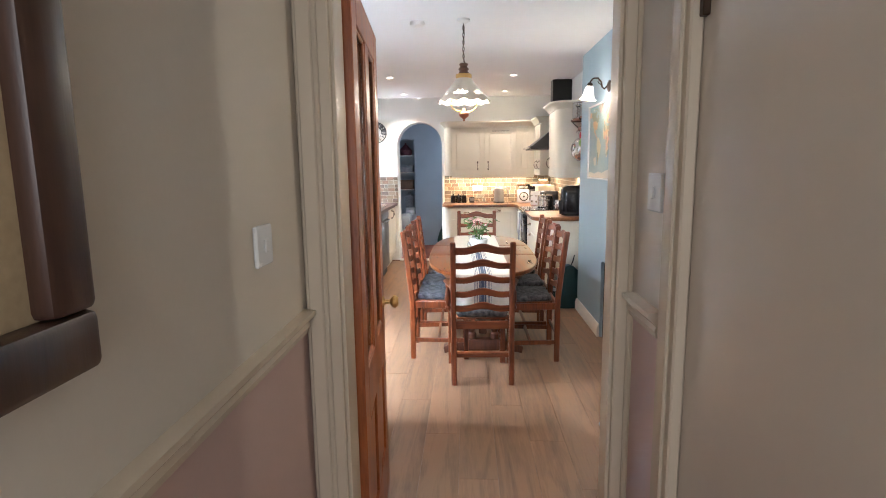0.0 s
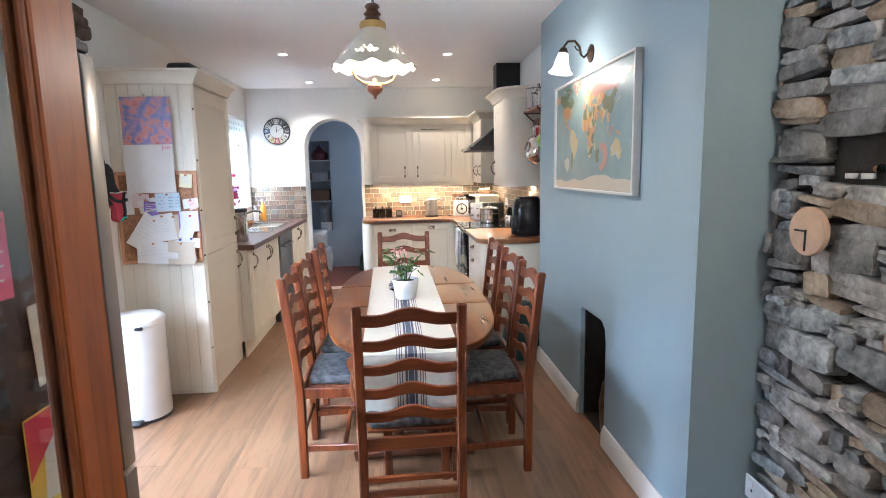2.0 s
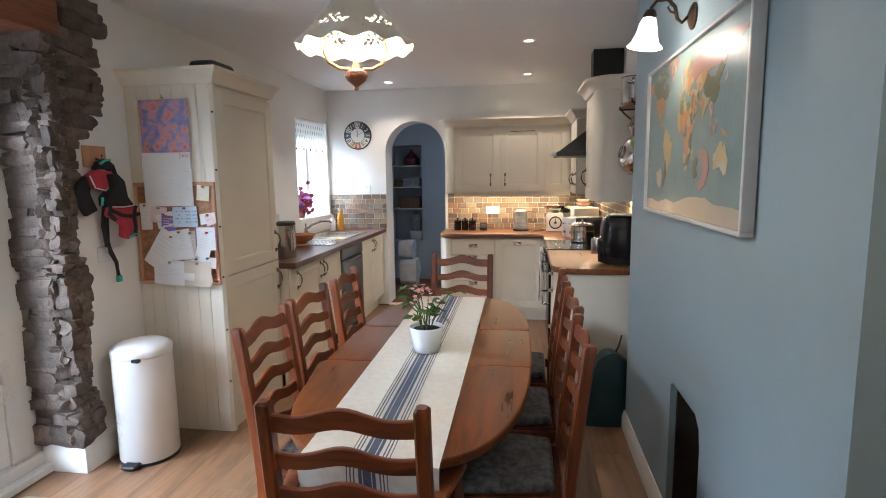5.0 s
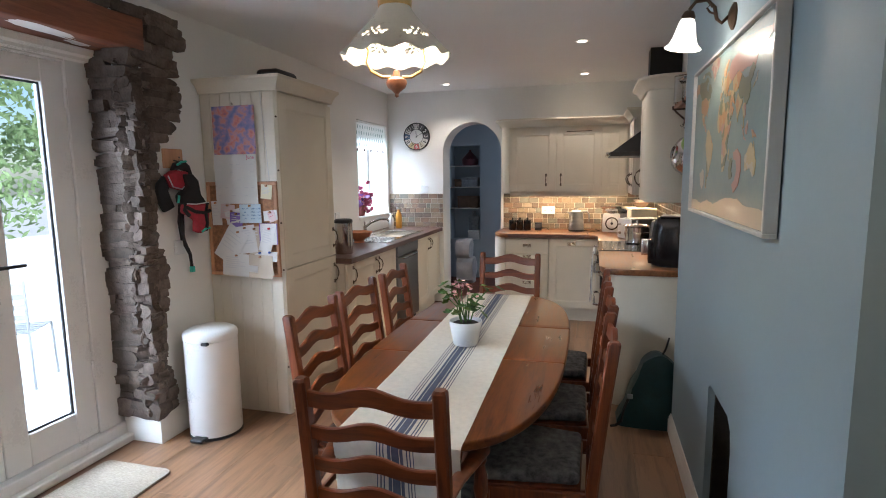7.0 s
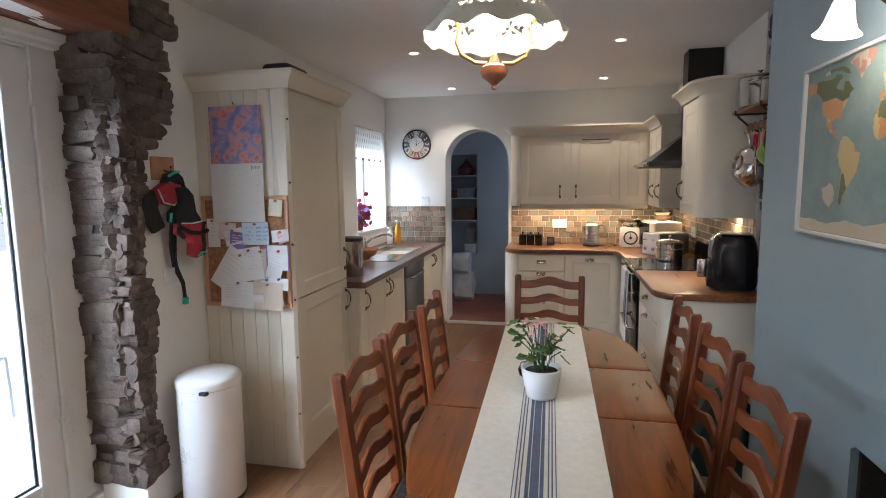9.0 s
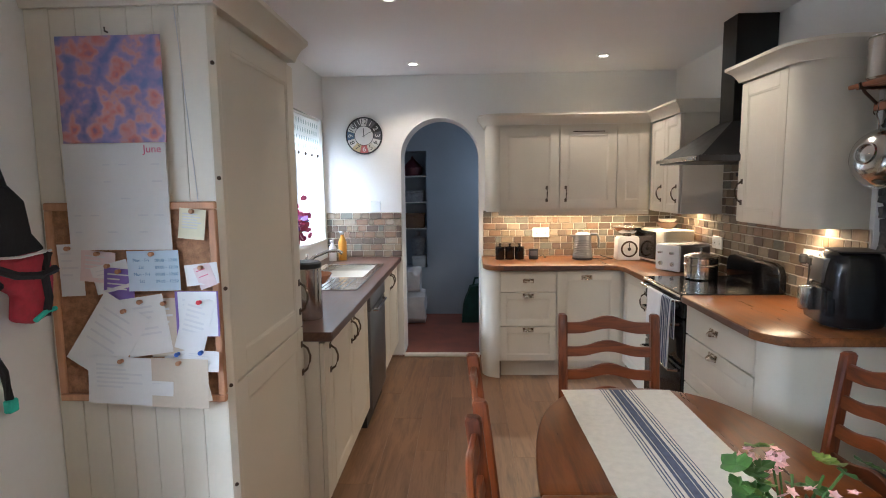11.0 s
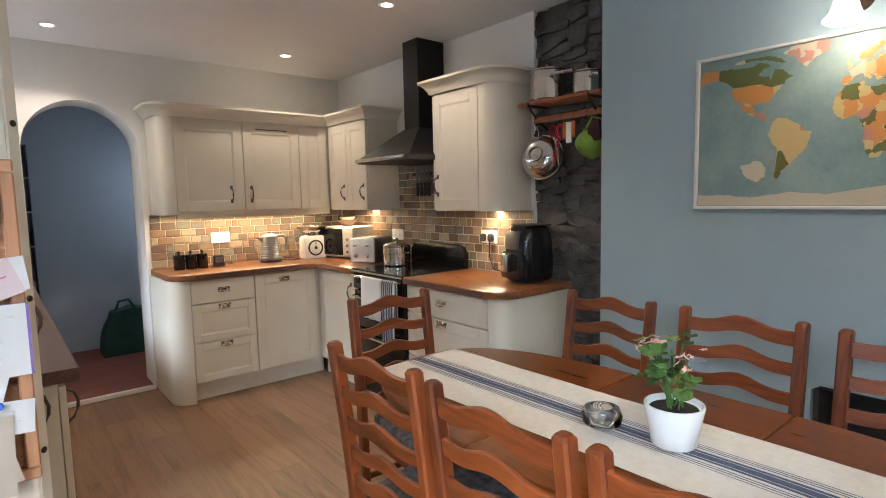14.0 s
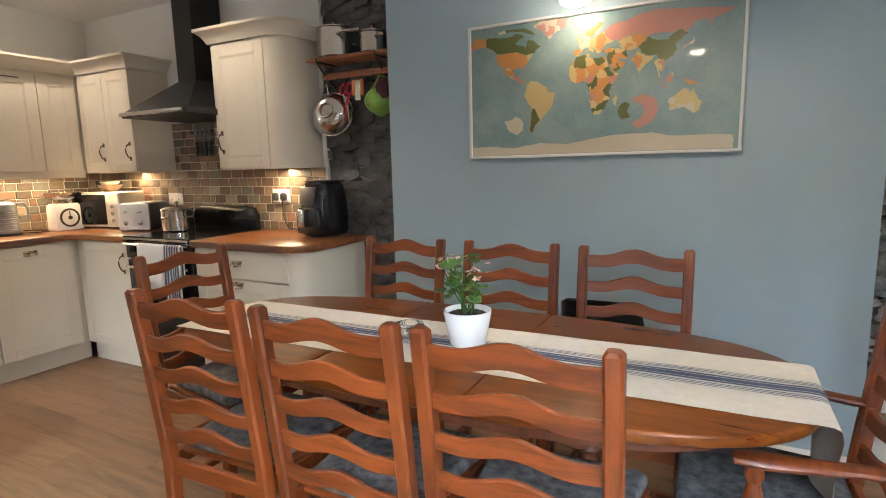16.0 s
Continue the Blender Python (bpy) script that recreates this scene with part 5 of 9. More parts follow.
def pierced_shade():
    """The bell shade: a lathe surface with flower-shaped piercings left open and a wavy rim."""
    prof = []
    for k in range(41):
        f = k / 40
        r = 0.052 + 0.134 * (f ** 1.15) + 0.012 * math.sin(f * math.pi)
        z = 2.055 - 0.165 * f ** 0.85
        prof.append((r, z))
    seg = 192
    bm = bmesh.new()
    grid = []
    for i, (r, z) in enumerate(prof):
        f = i / 40
        wv = max(0, (f - 0.72) / 0.28) ** 1.5
        row = []
        for k in range(seg):
            a = 2 * math.pi * k / seg
            rr = r * (1 + 0.02 * wv * math.cos(12 * a))
            row.append(bm.verts.new((PX + rr * math.cos(a), PY + rr * math.sin(a), z + 0.007 * wv * math.cos(12 * a))))
        grid.append(row)

    def hole(f, a):
        for c in range(6):
            d = (a - c * math.pi / 3 - 0.35 + math.pi) % (2 * math.pi) - math.pi
            x, y = d * 0.135, (f - 0.60) * 0.20
            for px, py, pa in ((0.0, 0.0, 0), (0.022, 0.0, 0), (-0.022, 0.0, 0), (0.012, 0.014, 50), (-0.012, 0.014, 130), (0.012, -0.014, -50), (-0.012, -0.014, -130), (0.040, 0.004, 0), (-0.040, 0.004, 0), (0.030, 0.012, 40), (-0.030, 0.012, 140)):
                dx, dy = x - px, y - py
                ca, sa = math.cos(radians(pa)), math.sin(radians(pa))
                u, v = dx * ca + dy * sa, -dx * sa + dy * ca
                if (u / (0.0085 if px or py else 0.005)) ** 2 + (v / 0.0050) ** 2 < 1:
                    return True
        return False
    for i in range(40):
        for k in range(seg):
            if not hole((i + 0.5) / 40, 2 * math.pi * (k + 0.5) / seg):
                bm.faces.new((grid[i][k], grid[i][(k + 1) % seg], grid[i + 1][(k + 1) % seg], grid[i + 1][k]))
    return bm


sh = part("shade", pierced_shade(), M_SHADE, pen, "pierced cream ceramic shade with wavy rim")
sol = sh.modifiers.new("thickness", "SOLIDIFY")
sol.thickness = 0.004
part("bulb", L([(0, 1.90), (0.02, 1.903), (0.032, 1.918), (0.034, 1.935), (0.022, 1.965), (0.014, 1.99), (0.014, 2.04), (0, 2.04)], (PX, PY, 0), 20), M_BULB, pen).visible_shadow = False
for s in (-1, 1):
    ang = radians(20)
    def q(r, z):
        return (PX + s * r * math.cos(ang), PY + s * r * math.sin(ang), z)
    part("arm", T([q(0.02, 1.826), q(0.05, 1.826), q(0.085, 1.845), q(0.098, 1.875), q(0.09, 1.91), q(0.10, 1.93), q(0.112, 1.94)], 0.0055, 8), M_BRASS, pen)
part("finial", L([(0, 1.757), (0.008, 1.762), (0.006, 1.77), (0.014, 1.778), (0.030, 1.79), (0.036, 1.803), (0.034, 1.815), (0.022, 1.823), (0.014, 1.826), (0.010, 1.845), (0, 1.85)], (PX, PY, 0), 24), M_REDWOOD, pen, "turned wooden finial")

# ---- wall sconce ----
SCY, SCZ = 4.235, 2.035
sc = thing("wall_sconce", "bronze swan-neck wall light with frosted bell glass shade", "wall light", (1.234, SCY, SCZ))
part("backplate", L([(0, 0), (0.046, 0), (0.046, 0.006), (0.03, 0.014), (0.014, 0.02), (0, 0.022)], (1.2345, SCY, SCZ), 24, tilt=Matrix.Rotation(radians(-90), 3, "Y")), M_BRONZE, sc)
arc = [(1.215, SCY, SCZ), (1.195, SCY, SCZ - 0.02), (1.178, SCY, SCZ - 0.005), (1.170, SCY, SCZ + 0.035), (1.145, SCY, SCZ + 0.062), (1.108, SCY, SCZ + 0.06), (1.088, SCY, SCZ + 0.035), (1.085, SCY, SCZ + 0.015)]
part("arm", T(arc, 0.0065, 10), M_BRONZE, sc)
part("scroll", T([(1.178, SCY, SCZ + 0.01), (1.155, SCY, SCZ + 0.02), (1.145, SCY, SCZ + 0.035), (1.155, SCY, SCZ + 0.045), (1.163, SCY, SCZ + 0.036)], 0.004, 8), M_BRONZE, sc)
tl = Matrix.Rotation(radians(8), 3, "Y")
part("cap", L([(0, 0.02), (0.016, 0.018), (0.024, 0.0), (0.022, -0.012), (0, -0.012)], (1.085, SCY, SCZ + 0.01), 20, tilt=tl), M_BRONZE, sc)
bm = bmesh.new()
lathe(bm, [(0.020, -0.005), (0.027, -0.02), (0.033, -0.045), (0.039, -0.072), (0.048, -0.095), (0.062, -0.110), (0.059, -0.110), (0.045, -0.093), (0.036, -0.072), (0.030, -0.045), (0.022, -0.02)], (1.085, SCY, SCZ + 0.01), 36, wave=0.006, waves=6, tilt=tl)
part("shade", bm, M_OPAL, sc, "frosted white glass bell shade, lit").visible_shadow = False

# ---- downlights and smoke alarm ----
M_LED = glow("lit_downlight", (1.0, 0.87, 0.68), 14)
for x, y in SPOTS:
    dl = thing("downlight", "white recessed ceiling downlight, lit", "downlight", (x, y, ZC - 0.006), "ceiling downlights")
    part("bezel", L([(0.030, 0.0055), (0.046, 0.0055), (0.046, 0.001), (0.040, -0.001), (0.030, 0.002)], (x, y, ZC - 0.006), 24, cap=False), M_TRIM, dl)
    part("lens", L([(0, 0.004), (0.030, 0.004), (0.030, 0.0025), (0, 0.0025)], (x, y, ZC - 0.006), 20), M_LED, dl).visible_shadow = False
solid("smoke_alarm", L([(0, 2.4495), (0.052, 2.4495), (0.054, 2.44), (0.048, 2.425), (0.03, 2.418), (0, 2.416)], (-0.21, 3.88, 0), 28), M_TRIM, "round white ceiling smoke alarm", "smoke alarm", (-0.21, 3.88, 2.416))


# ---- text ----
def words(text, size, m, parent, material, name="lettering"):
    """Raised lettering; m places the text's own x-y plane."""
    cu = bpy.data.curves.new(name, "FONT")
    cu.body, cu.size, cu.extrude, cu.align_x, cu.align_y, cu.resolution_u = text, size, 0.0003, "CENTER", "CENTER", 3
    tmp = new(name, cu)
    me = bpy.data.meshes.new_from_object(tmp.evaluated_get(bpy.context.evaluated_depsgraph_get()))
    bpy.data.objects.remove(tmp)
    bm = bmesh.new()
    bm.from_mesh(me)
    bpy.data.meshes.remove(me)
    bmesh.ops.transform(bm, matrix=m, verts=bm.verts)
    return part(name, bm, material, parent, "", False)


def facing_south(x, y, z, roll=0.0):
    return Matrix.Translation((x, y, z)) @ Matrix.Rotation(radians(90), 4, "X") @ Matrix.Rotation(radians(roll), 4, "Z")


# ---- kitchen clock ----
CX, CZ, CR = -1.225, 1.95, 0.157
M_INK = mat("black_ink", (0.02, 0.02, 0.022), 0.5, var=0.1, scale=30, bump=0)
M_PAPER = mat("off_white_paper", (0.64, 0.635, 0.62), 0.7, var=0.03, scale=14, bump=0.03)
clk = thing("wall_clock", "round vintage wall clock with large coloured numeral segments", "clock", (CX, YB - 0.001, CZ - CR))
tn = Matrix.Rotation(radians(90), 3, "X")
part("case", L([(0, 0.001), (CR, 0.001), (CR, 0.022), (CR - 0.006, 0.026), (CR - 0.010, 0.018), (0, 0.018)], (CX, YB, CZ), 48, tilt=tn), M_INK, clk)
part("face", L([(0, 0.0185), (CR * 0.50, 0.0185), (CR * 0.50, 0.0225), (0, 0.0225)], (CX, YB, CZ), 40, tilt=tn), M_PAPER, clk)
SEG = [(0.10, 0.10, 0.11), (0.03, 0.03, 0.03), (0.10, 0.10, 0.11), (0.62, 0.61, 0.58), (0.55, 0.52, 0.42), (0.40, 0.10, 0.09), (0.48, 0.40, 0.22), (0.62, 0.61, 0.58), (0.07, 0.12, 0.2), (0.55, 0.55, 0.53), (0.08, 0.08, 0.08), (0.60, 0.59, 0.56)]
for h in range(1, 13):
    a0, a1 = radians(90 - 30 * h - 14.6), radians(90 - 30 * h + 14.6)
    r0, r1 = CR * 0.53, CR * 0.93
    o = [(CX + r1 * math.cos(a0 + (a1 - a0) * k / 5), CZ + r1 * math.sin(a0 + (a1 - a0) * k / 5)) for k in range(6)] + [(CX + r0 * math.cos(a1 + (a0 - a1) * k / 5), CZ + r0 * math.sin(a1 + (a0 - a1) * k / 5)) for k in range(6)]
    c = SEG[h - 1]
    part("numeral_tile", P(o, "y", YB - 0.0205, YB - 0.0185), mat("clock_tile", c, 0.5, var=0.1, scale=30, bump=0), clk)
    a = radians(90 - 30 * h)
    words(str(h), 0.062, facing_south(CX + CR * 0.73 * math.cos(a), YB - 0.0212, CZ + CR * 0.73 * math.sin(a), -30 * h if h not in (5, 6, 7) else -30 * h + 180), clk, M_PAPER if sum(c) < 1.0 else M_INK, "numeral")
for ang, ln, w in ((-62, 0.085, 0.004), (3, 0.062, 0.006)):
    m = facing_south(CX, YB - 0.024, CZ, ang)
    bm = B(-w / 2, w / 2, -0.015, ln, 0, 0.0015)
    bmesh.ops.transform(bm, matrix=m, verts=bm.verts)
    part("hand", bm, M_INK, clk)

# ---- larder side: calendar, pin board, notes, harness ----
cal = thing("wall_calendar", "hanging wall calendar with a bright flower picture, open at June", "calendar", (-1.335, LY0 - 0.002, 1.335))
m = bpy.data.materials.new("flower_print")
m.use_nodes = True
nn, ll = m.node_tree.nodes, m.node_tree.links
tc, vo, rp, nz, mixn = nn.new("ShaderNodeTexCoord"), nn.new("ShaderNodeTexVoronoi"), nn.new("ShaderNodeValToRGB"), nn.new("ShaderNodeTexNoise"), nn.new("ShaderNodeMix")
vo.inputs["Scale"].default_value = 20
nz.inputs["Scale"].default_value = 30
ll.new(tc.outputs["Object"], vo.inputs["Vector"])
ll.new(tc.outputs["Object"], nz.inputs["Vector"])
mixn.data_type = "FLOAT"
mixn.inputs[0].default_value = 0.6
ll.new(vo.outputs["Distance"], mixn.inputs[2])
ll.new(nz.outputs[0], mixn.inputs[3])
ll.new(mixn.outputs[0], rp.inputs[0])
e = rp.color_ramp
for i, (p, c) in enumerate(((0.26, (0.30, 0.16, 0.25)), (0.36, (0.58, 0.20, 0.17)), (0.47, (0.55, 0.30, 0.30)), (0.54, (0.33, 0.25, 0.45)), (0.70, (0.16, 0.20, 0.44)))):
    el = e.elements[i] if i < 2 else e.elements.new(p)
    el.position, el.color = p, (*c, 1)
ll.new(rp.outputs[0], nn["Principled BSDF"].inputs["Base Color"])
nn["Principled BSDF"].inputs["Roughness"].default_value = 0.4
part("picture_page", B(-1.480, -1.185, LY0 - 0.006, LY0 - 0.0045, 1.637, 1.925), m, cal, "glossy flower photograph page")
part("date_page", B(-1.482, -1.188, LY0 - 0.011, LY0 - 0.0065, 1.338, 1.635), M_PAPER, cal)
M_PINKINK = mat("pink_ink", (0.55, 0.10, 0.20), 0.6, var=0.05, bump=0)
M_GREYINK = mat("faint_grey_ink", (0.56, 0.56, 0.57), 0.6, var=0.05, bump=0)
words("June", 0.030, facing_south(-1.225, LY0 - 0.0116, 1.618), cal, M_PINKINK)
for i in range(5):
    for j in range(6):
        if random.random() < 0.55:
            x, z = -1.462 + j * 0.046, 1.575 - i * 0.047
            part("pencil_note", B(x, x + 0.018 + random.random() * 0.012, LY0 - 0.0117, LY0 - 0.0111, z, z + 0.004), M_GREYINK, cal)
part("hook", T([(-1.333, LY0, 1.935), (-1.333, LY0 - 0.012, 1.935), (-1.333, LY0 - 0.012, 1.945)], 0.0025, 6), M_BRONZE, cal)

M_CORK = mat("cork", (0.30, 0.15, 0.075), 0.9, var=0.35, scale=60, fine=220, bump=0.3)
M_BOARDFRAME = wood("pin_board_frame", (0.36, 0.17, 0.08), (0.52, 0.27, 0.14), "Z", 0.45, 0.1)
cal.location.y -= 0.0135
pb = thing("pin_board", "cork pin board in a pine frame covered with notes", "notice board", (-1.305, LY0, 0.888))
PX0, PX1, PZ0, PZ1 = -1.56, -1.062, 0.888, 1.472
part("cork_panel", B(PX0 + 0.02, PX1 - 0.02, LY0 - 0.010, LY0 - 0.0012, PZ0 + 0.02, PZ1 - 0.02), M_CORK, pb)
for a in ((PX0, PX1, PZ0, PZ0 + 0.022), (PX0, PX1, PZ1 - 0.022, PZ1), (PX0, PX0 + 0.022, PZ0 + 0.022, PZ1 - 0.022), (PX1 - 0.022, PX1, PZ0 + 0.022, PZ1 - 0.022)):
    part("frame_side", B(a[0], a[1], LY0 - 0.018, LY0 - 0.0012, a[2], a[3], 0.003), M_BOARDFRAME, pb)
part("hanging_wire", T([(-1.115, LY0 - 0.004, 1.472), (-1.13, LY0 - 0.002, 1.70), (-1.15, LY0 - 0.002, 2.0)], 0.0012, 5), M_GREYINK, pb)

M_NOTE = {
    "white": M_PAPER,
    "cream": mat("cream_note", (0.66, 0.62, 0.44), 0.8, var=0.05, bump=0.03),
    "blue": mat("pale_blue_card", (0.50, 0.60, 0.68), 0.7, var=0.04, bump=0.03),
    "kraft": mat("buff_envelope", (0.50, 0.43, 0.34), 0.8, var=0.06, bump=0.05),
    "purple": mat("purple_card", (0.20, 0.13, 0.42), 0.6, var=0.05, bump=0.02),
    "pinkish": mat("pink_tissue_note", (0.62, 0.50, 0.50), 0.8, var=0.08, bump=0.05),
}
M_PIN = {"red": mat("red_pin", (0.6, 0.02, 0.03), 0.3, var=0.05, bump=0), "blue": mat("blue_pin", (0.03, 0.10, 0.45), 0.3, var=0.05, bump=0), "wood": mat("wooden_pin", (0.40, 0.20, 0.10), 0.5, var=0.1, bump=0)}
depth = [0.0192]


def note(x, z, w, h, roll, kind, label, pin="wood", lines=4, ink=None):
    """A pinned paper: a slightly curled sheet with lines of unreadable writing."""
    x -= 0.05
    y = LY0 - depth[0]
    depth[0] += 0.0014
    ob = thing("pinned_note", label, "note", (x, y, z - h / 2), "notes on the pin board")
    mm = Matrix.Translation((x, y, z)) @ Matrix.Rotation(radians(90), 4, "X") @ Matrix.Rotation(radians(roll), 4, "Z")
    bm = bmesh.new()
    n = 6
    grid = []
    for i in range(n + 1):
        v = -0.5 + i / n
        curl = 0.010 * max(0, -v - 0.1) ** 1.5
        grid.append([[bm.verts.new(mm @ Vector((sx * w / 2, v * h, curl + d))) for sx in (-1, 1)] for d in (0.0, 0.0007)])
    for i in range(n):
        for d in (0, 1):
            bm.faces.new((grid[i][d][0], grid[i][d][1], grid[i + 1][d][1], grid[i + 1][d][0]))
        for s in (0, 1):
            bm.faces.new((grid[i][0][s], grid[i][1][s], grid[i + 1][1][s], grid[i + 1][0][s]))
    for g in (grid[0], grid[-1]):
        bm.faces.new((g[0][0], g[0][1], g[1][1], g[1][0]))
    part("sheet", bm, M_NOTE[kind], ob)
    for k in range(lines):
        v = 0.30 * h - k * 0.55 * h / max(lines, 1)
        ln = w * (0.35 + 0.4 * random.random())
        bm = B(-w * 0.38, -w * 0.38 + ln, v, v + min(0.006, h * 0.04), 0.0008, 0.0011)
        bmesh.ops.transform(bm, matrix=mm, verts=bm.verts)
        part("writing_line", bm, ink or M_GREYINK, ob)
    if pin:
        tt = Matrix.Rotation(radians(90), 3, "X")
        part("push_pin", L([(0.006, 0.001), (0.0045, 0.004), (0.0045, 0.009), (0.007, 0.011), (0.006, 0.014), (0, 0.0145)], mm @ Vector((0, h * 0.42, 0)), 10, tilt=tt), M_PIN[pin], ob)
    return ob


M_BLUEINK = mat("blue_print", (0.10, 0.22, 0.38), 0.6, var=0.05, bump=0)
note(-1.44, 1.28, 0.07, 0.15, 2, "white", "narrow white note pinned to the cork board")
note(-1.36, 1.29, 0.10, 0.09, -6, "pinkish", "pale pink crumpled note on the cork board")
note(-1.32, 1.26, 0.11, 0.08, 14, "white", "white note with small print on the cork board")
note(-1.30, 1.235, 0.09, 0.10, -5, "purple", "white and purple leaflet on the cork board")
hours = note(-1.195, 1.278, 0.15, 0.115, 1, "blue", "pale blue card with opening hours on the cork board", "wood", 0)
for k, (a, b) in enumerate((("Mon - Fri", "09:00 - 17:00"), ("Sat", "09:00 - 12:30"), ("Mon - Fri", "09:00 - 17:00"), ("Sat", "09:00 - 12:30"))):
    for tx, dx in ((a, -0.035), (b, 0.038)):
        words(tx, 0.0125, facing_south(-1.245 + dx, LY0 - depth[0] - 0.0002, 1.308 - k * 0.02, 1), hours, M_BLUEINK)
note(-1.075, 1.41, 0.075, 0.085, -6, "cream", "pale yellow handwritten note on the cork board", "wood", 6)
note(-1.055, 1.268, 0.095, 0.06, 6, "white", "torn white paper on the cork board", None, 0)
note(-1.045, 1.262, 0.05, 0.065, 20, "pinkish", "child's house drawing on the cork board", "wood", 2, M_PINKINK)
note(-1.165, 1.115, 0.10, 0.17, 2, "kraft", "stapled brown papers on the cork board", "wood", 5)
note(-1.225, 1.12, 0.13, 0.17, 8, "white", "white printed letter on the cork board", "wood", 6)
note(-1.072, 1.155, 0.125, 0.13, 0, "purple", "purple-edged appointment card on the cork board", None, 0)
note(-1.070, 1.155, 0.112, 0.128, 0, "white", "white appointment card on the cork board", None, 5)
note(-1.080, 1.125, 0.085, 0.16, -16, "white", "white handwritten slip held by red pins", "red", 6)
note(-1.335, 1.085, 0.15, 0.23, -34, "white", "large tilted white letter on the cork board", "wood", 5)
note(-1.125, 1.018, 0.085, 0.055, 18, "white", "small white card with a blue pin", "blue", 3)
note(-1.065, 1.02, 0.10, 0.06, -4, "white", "white card with printed lines and a blue pin", "blue", 5)
note(-1.085, 0.955, 0.07, 0.12, 12, "kraft", "curled brown paper on the cork board", None, 2)
note(-1.30, 0.962, 0.20, 0.14, -3, "white", "white printed sheet on the cork board", "wood", 6)
note(-1.13, 0.955, 0.165, 0.145, -2, "kraft", "buff window envelope on the cork board", "wood", 0)
note(-1.185, 0.94, 0.07, 0.042, -3, "white", "small white label on the envelope", None, 1)

# harness on its hook board
M_RED = mat("red_harness_fabric", (0.34, 0.02, 0.035), 0.7, var=0.2, scale=40, bump=0.2)
M_WEB = mat("black_webbing", (0.015, 0.015, 0.017), 0.8, var=0.2, scale=80, bump=0.2)
M_MINT = mat("mint_webbing", (0.05, 0.48, 0.36), 0.6, var=0.1, scale=40, bump=0.1)
hb = thing("hook_board", "small pine hook board on the white wall", "coat hook", (XL + 0.001, 4.66, 1.52))
part("board", B(XL + 0.0005, XL + 0.016, 4.585, 4.735, 1.555, 1.665, 0.004), M_BOARDFRAME, hb)
part("hook", T([(XL + 0.016, 4.66, 1.60), (XL + 0.05, 4.66, 1.59), (XL + 0.055, 4.66, 1.62)], 0.005), M_BRONZE, hb)


def pad(pts, x, th, ry=0):
    """A quilted harness pad: an outline in the wall's plane with a puffed front."""
    bm = P(pts, "x", x, x + th, min(0.012, th * 0.35), 3)
    return bm


hs = thing("dog_harness", "red and black dog harness with mint straps hanging on a hook", "dog harness", (XL + 0.06, 4.68, 0.93))
part("shoulder_pad", pad([(4.55, 1.513), (4.615, 1.545), (4.715, 1.535), (4.727, 1.484), (4.65, 1.431), (4.579, 1.447)], XL + 0.022, 0.045), M_RED, hs)
part("piping", T([(XL + 0.066, 4.553, 1.511), (XL + 0.068, 4.582, 1.449), (XL + 0.068, 4.65, 1.434), (XL + 0.068, 4.724, 1.484)], 0.004, 6), M_GREYINK, hs, "pale reflective piping")
part("neck_loop", pad([(4.60, 1.54), (4.63, 1.585), (4.69, 1.60), (4.735, 1.57), (4.76, 1.50), (4.73, 1.47), (4.715, 1.535), (4.67, 1.548)], XL + 0.025, 0.04), M_WEB, hs)
part("side_strap", pad([(4.55, 1.515), (4.50, 1.47), (4.485, 1.425), (4.50, 1.36), (4.536, 1.306), (4.613, 1.334), (4.59, 1.38), (4.572, 1.425), (4.579, 1.447)], XL + 0.02, 0.028), M_WEB, hs)
part("back_pad", pad([(4.66, 1.52), (4.715, 1.52), (4.758, 1.483), (4.772, 1.399), (4.815, 1.352), (4.72, 1.335), (4.612, 1.353), (4.61, 1.40), (4.676, 1.455)], XL + 0.045, 0.055), M_WEB, hs)
part("belly_pad", pad([(4.584, 1.352), (4.665, 1.345), (4.77, 1.352), (4.775, 1.281), (4.762, 1.188), (4.70, 1.176), (4.66, 1.19), (4.669, 1.253), (4.627, 1.281), (4.575, 1.303)], XL + 0.10, 0.045), M_RED, hs)
for pts in ([(4.58, 1.335), (4.65, 1.305), (4.72, 1.295), (4.775, 1.305)], [(4.755, 1.35), (4.735, 1.29), (4.742, 1.235), (4.728, 1.19)], [(4.575, 1.36), (4.567, 1.32), (4.60, 1.285)]):
    part("pad_strap", T([(XL + 0.147, y, z) for y, z in pts], 0.011, 6), M_WEB, hs)
part("pad_edge", T([(XL + 0.146, 4.584, 1.354), (XL + 0.148, 4.665, 1.348), (XL + 0.147, 4.765, 1.354)], 0.0035, 6), M_GREYINK, hs, "pale reflective piping")
part("lead", T([(XL + 0.06, 4.645, 1.36), (XL + 0.05, 4.645, 1.19), (XL + 0.05, 4.662, 1.11), (XL + 0.05, 4.695, 1.05), (XL + 0.045, 4.708, 0.975)], [0.013, 0.013, 0.012, 0.010, 0.010], 8), M_WEB, hs)
part("lead", T([(XL + 0.07, 4.62, 1.35), (XL + 0.06, 4.615, 1.25), (XL + 0.05, 4.64, 1.14)], 0.009, 8), M_WEB, hs)
part("lead_end", B(XL + 0.035, XL + 0.057, 4.695, 4.725, 0.94, 0.975, 0.004), M_MINT, hs)
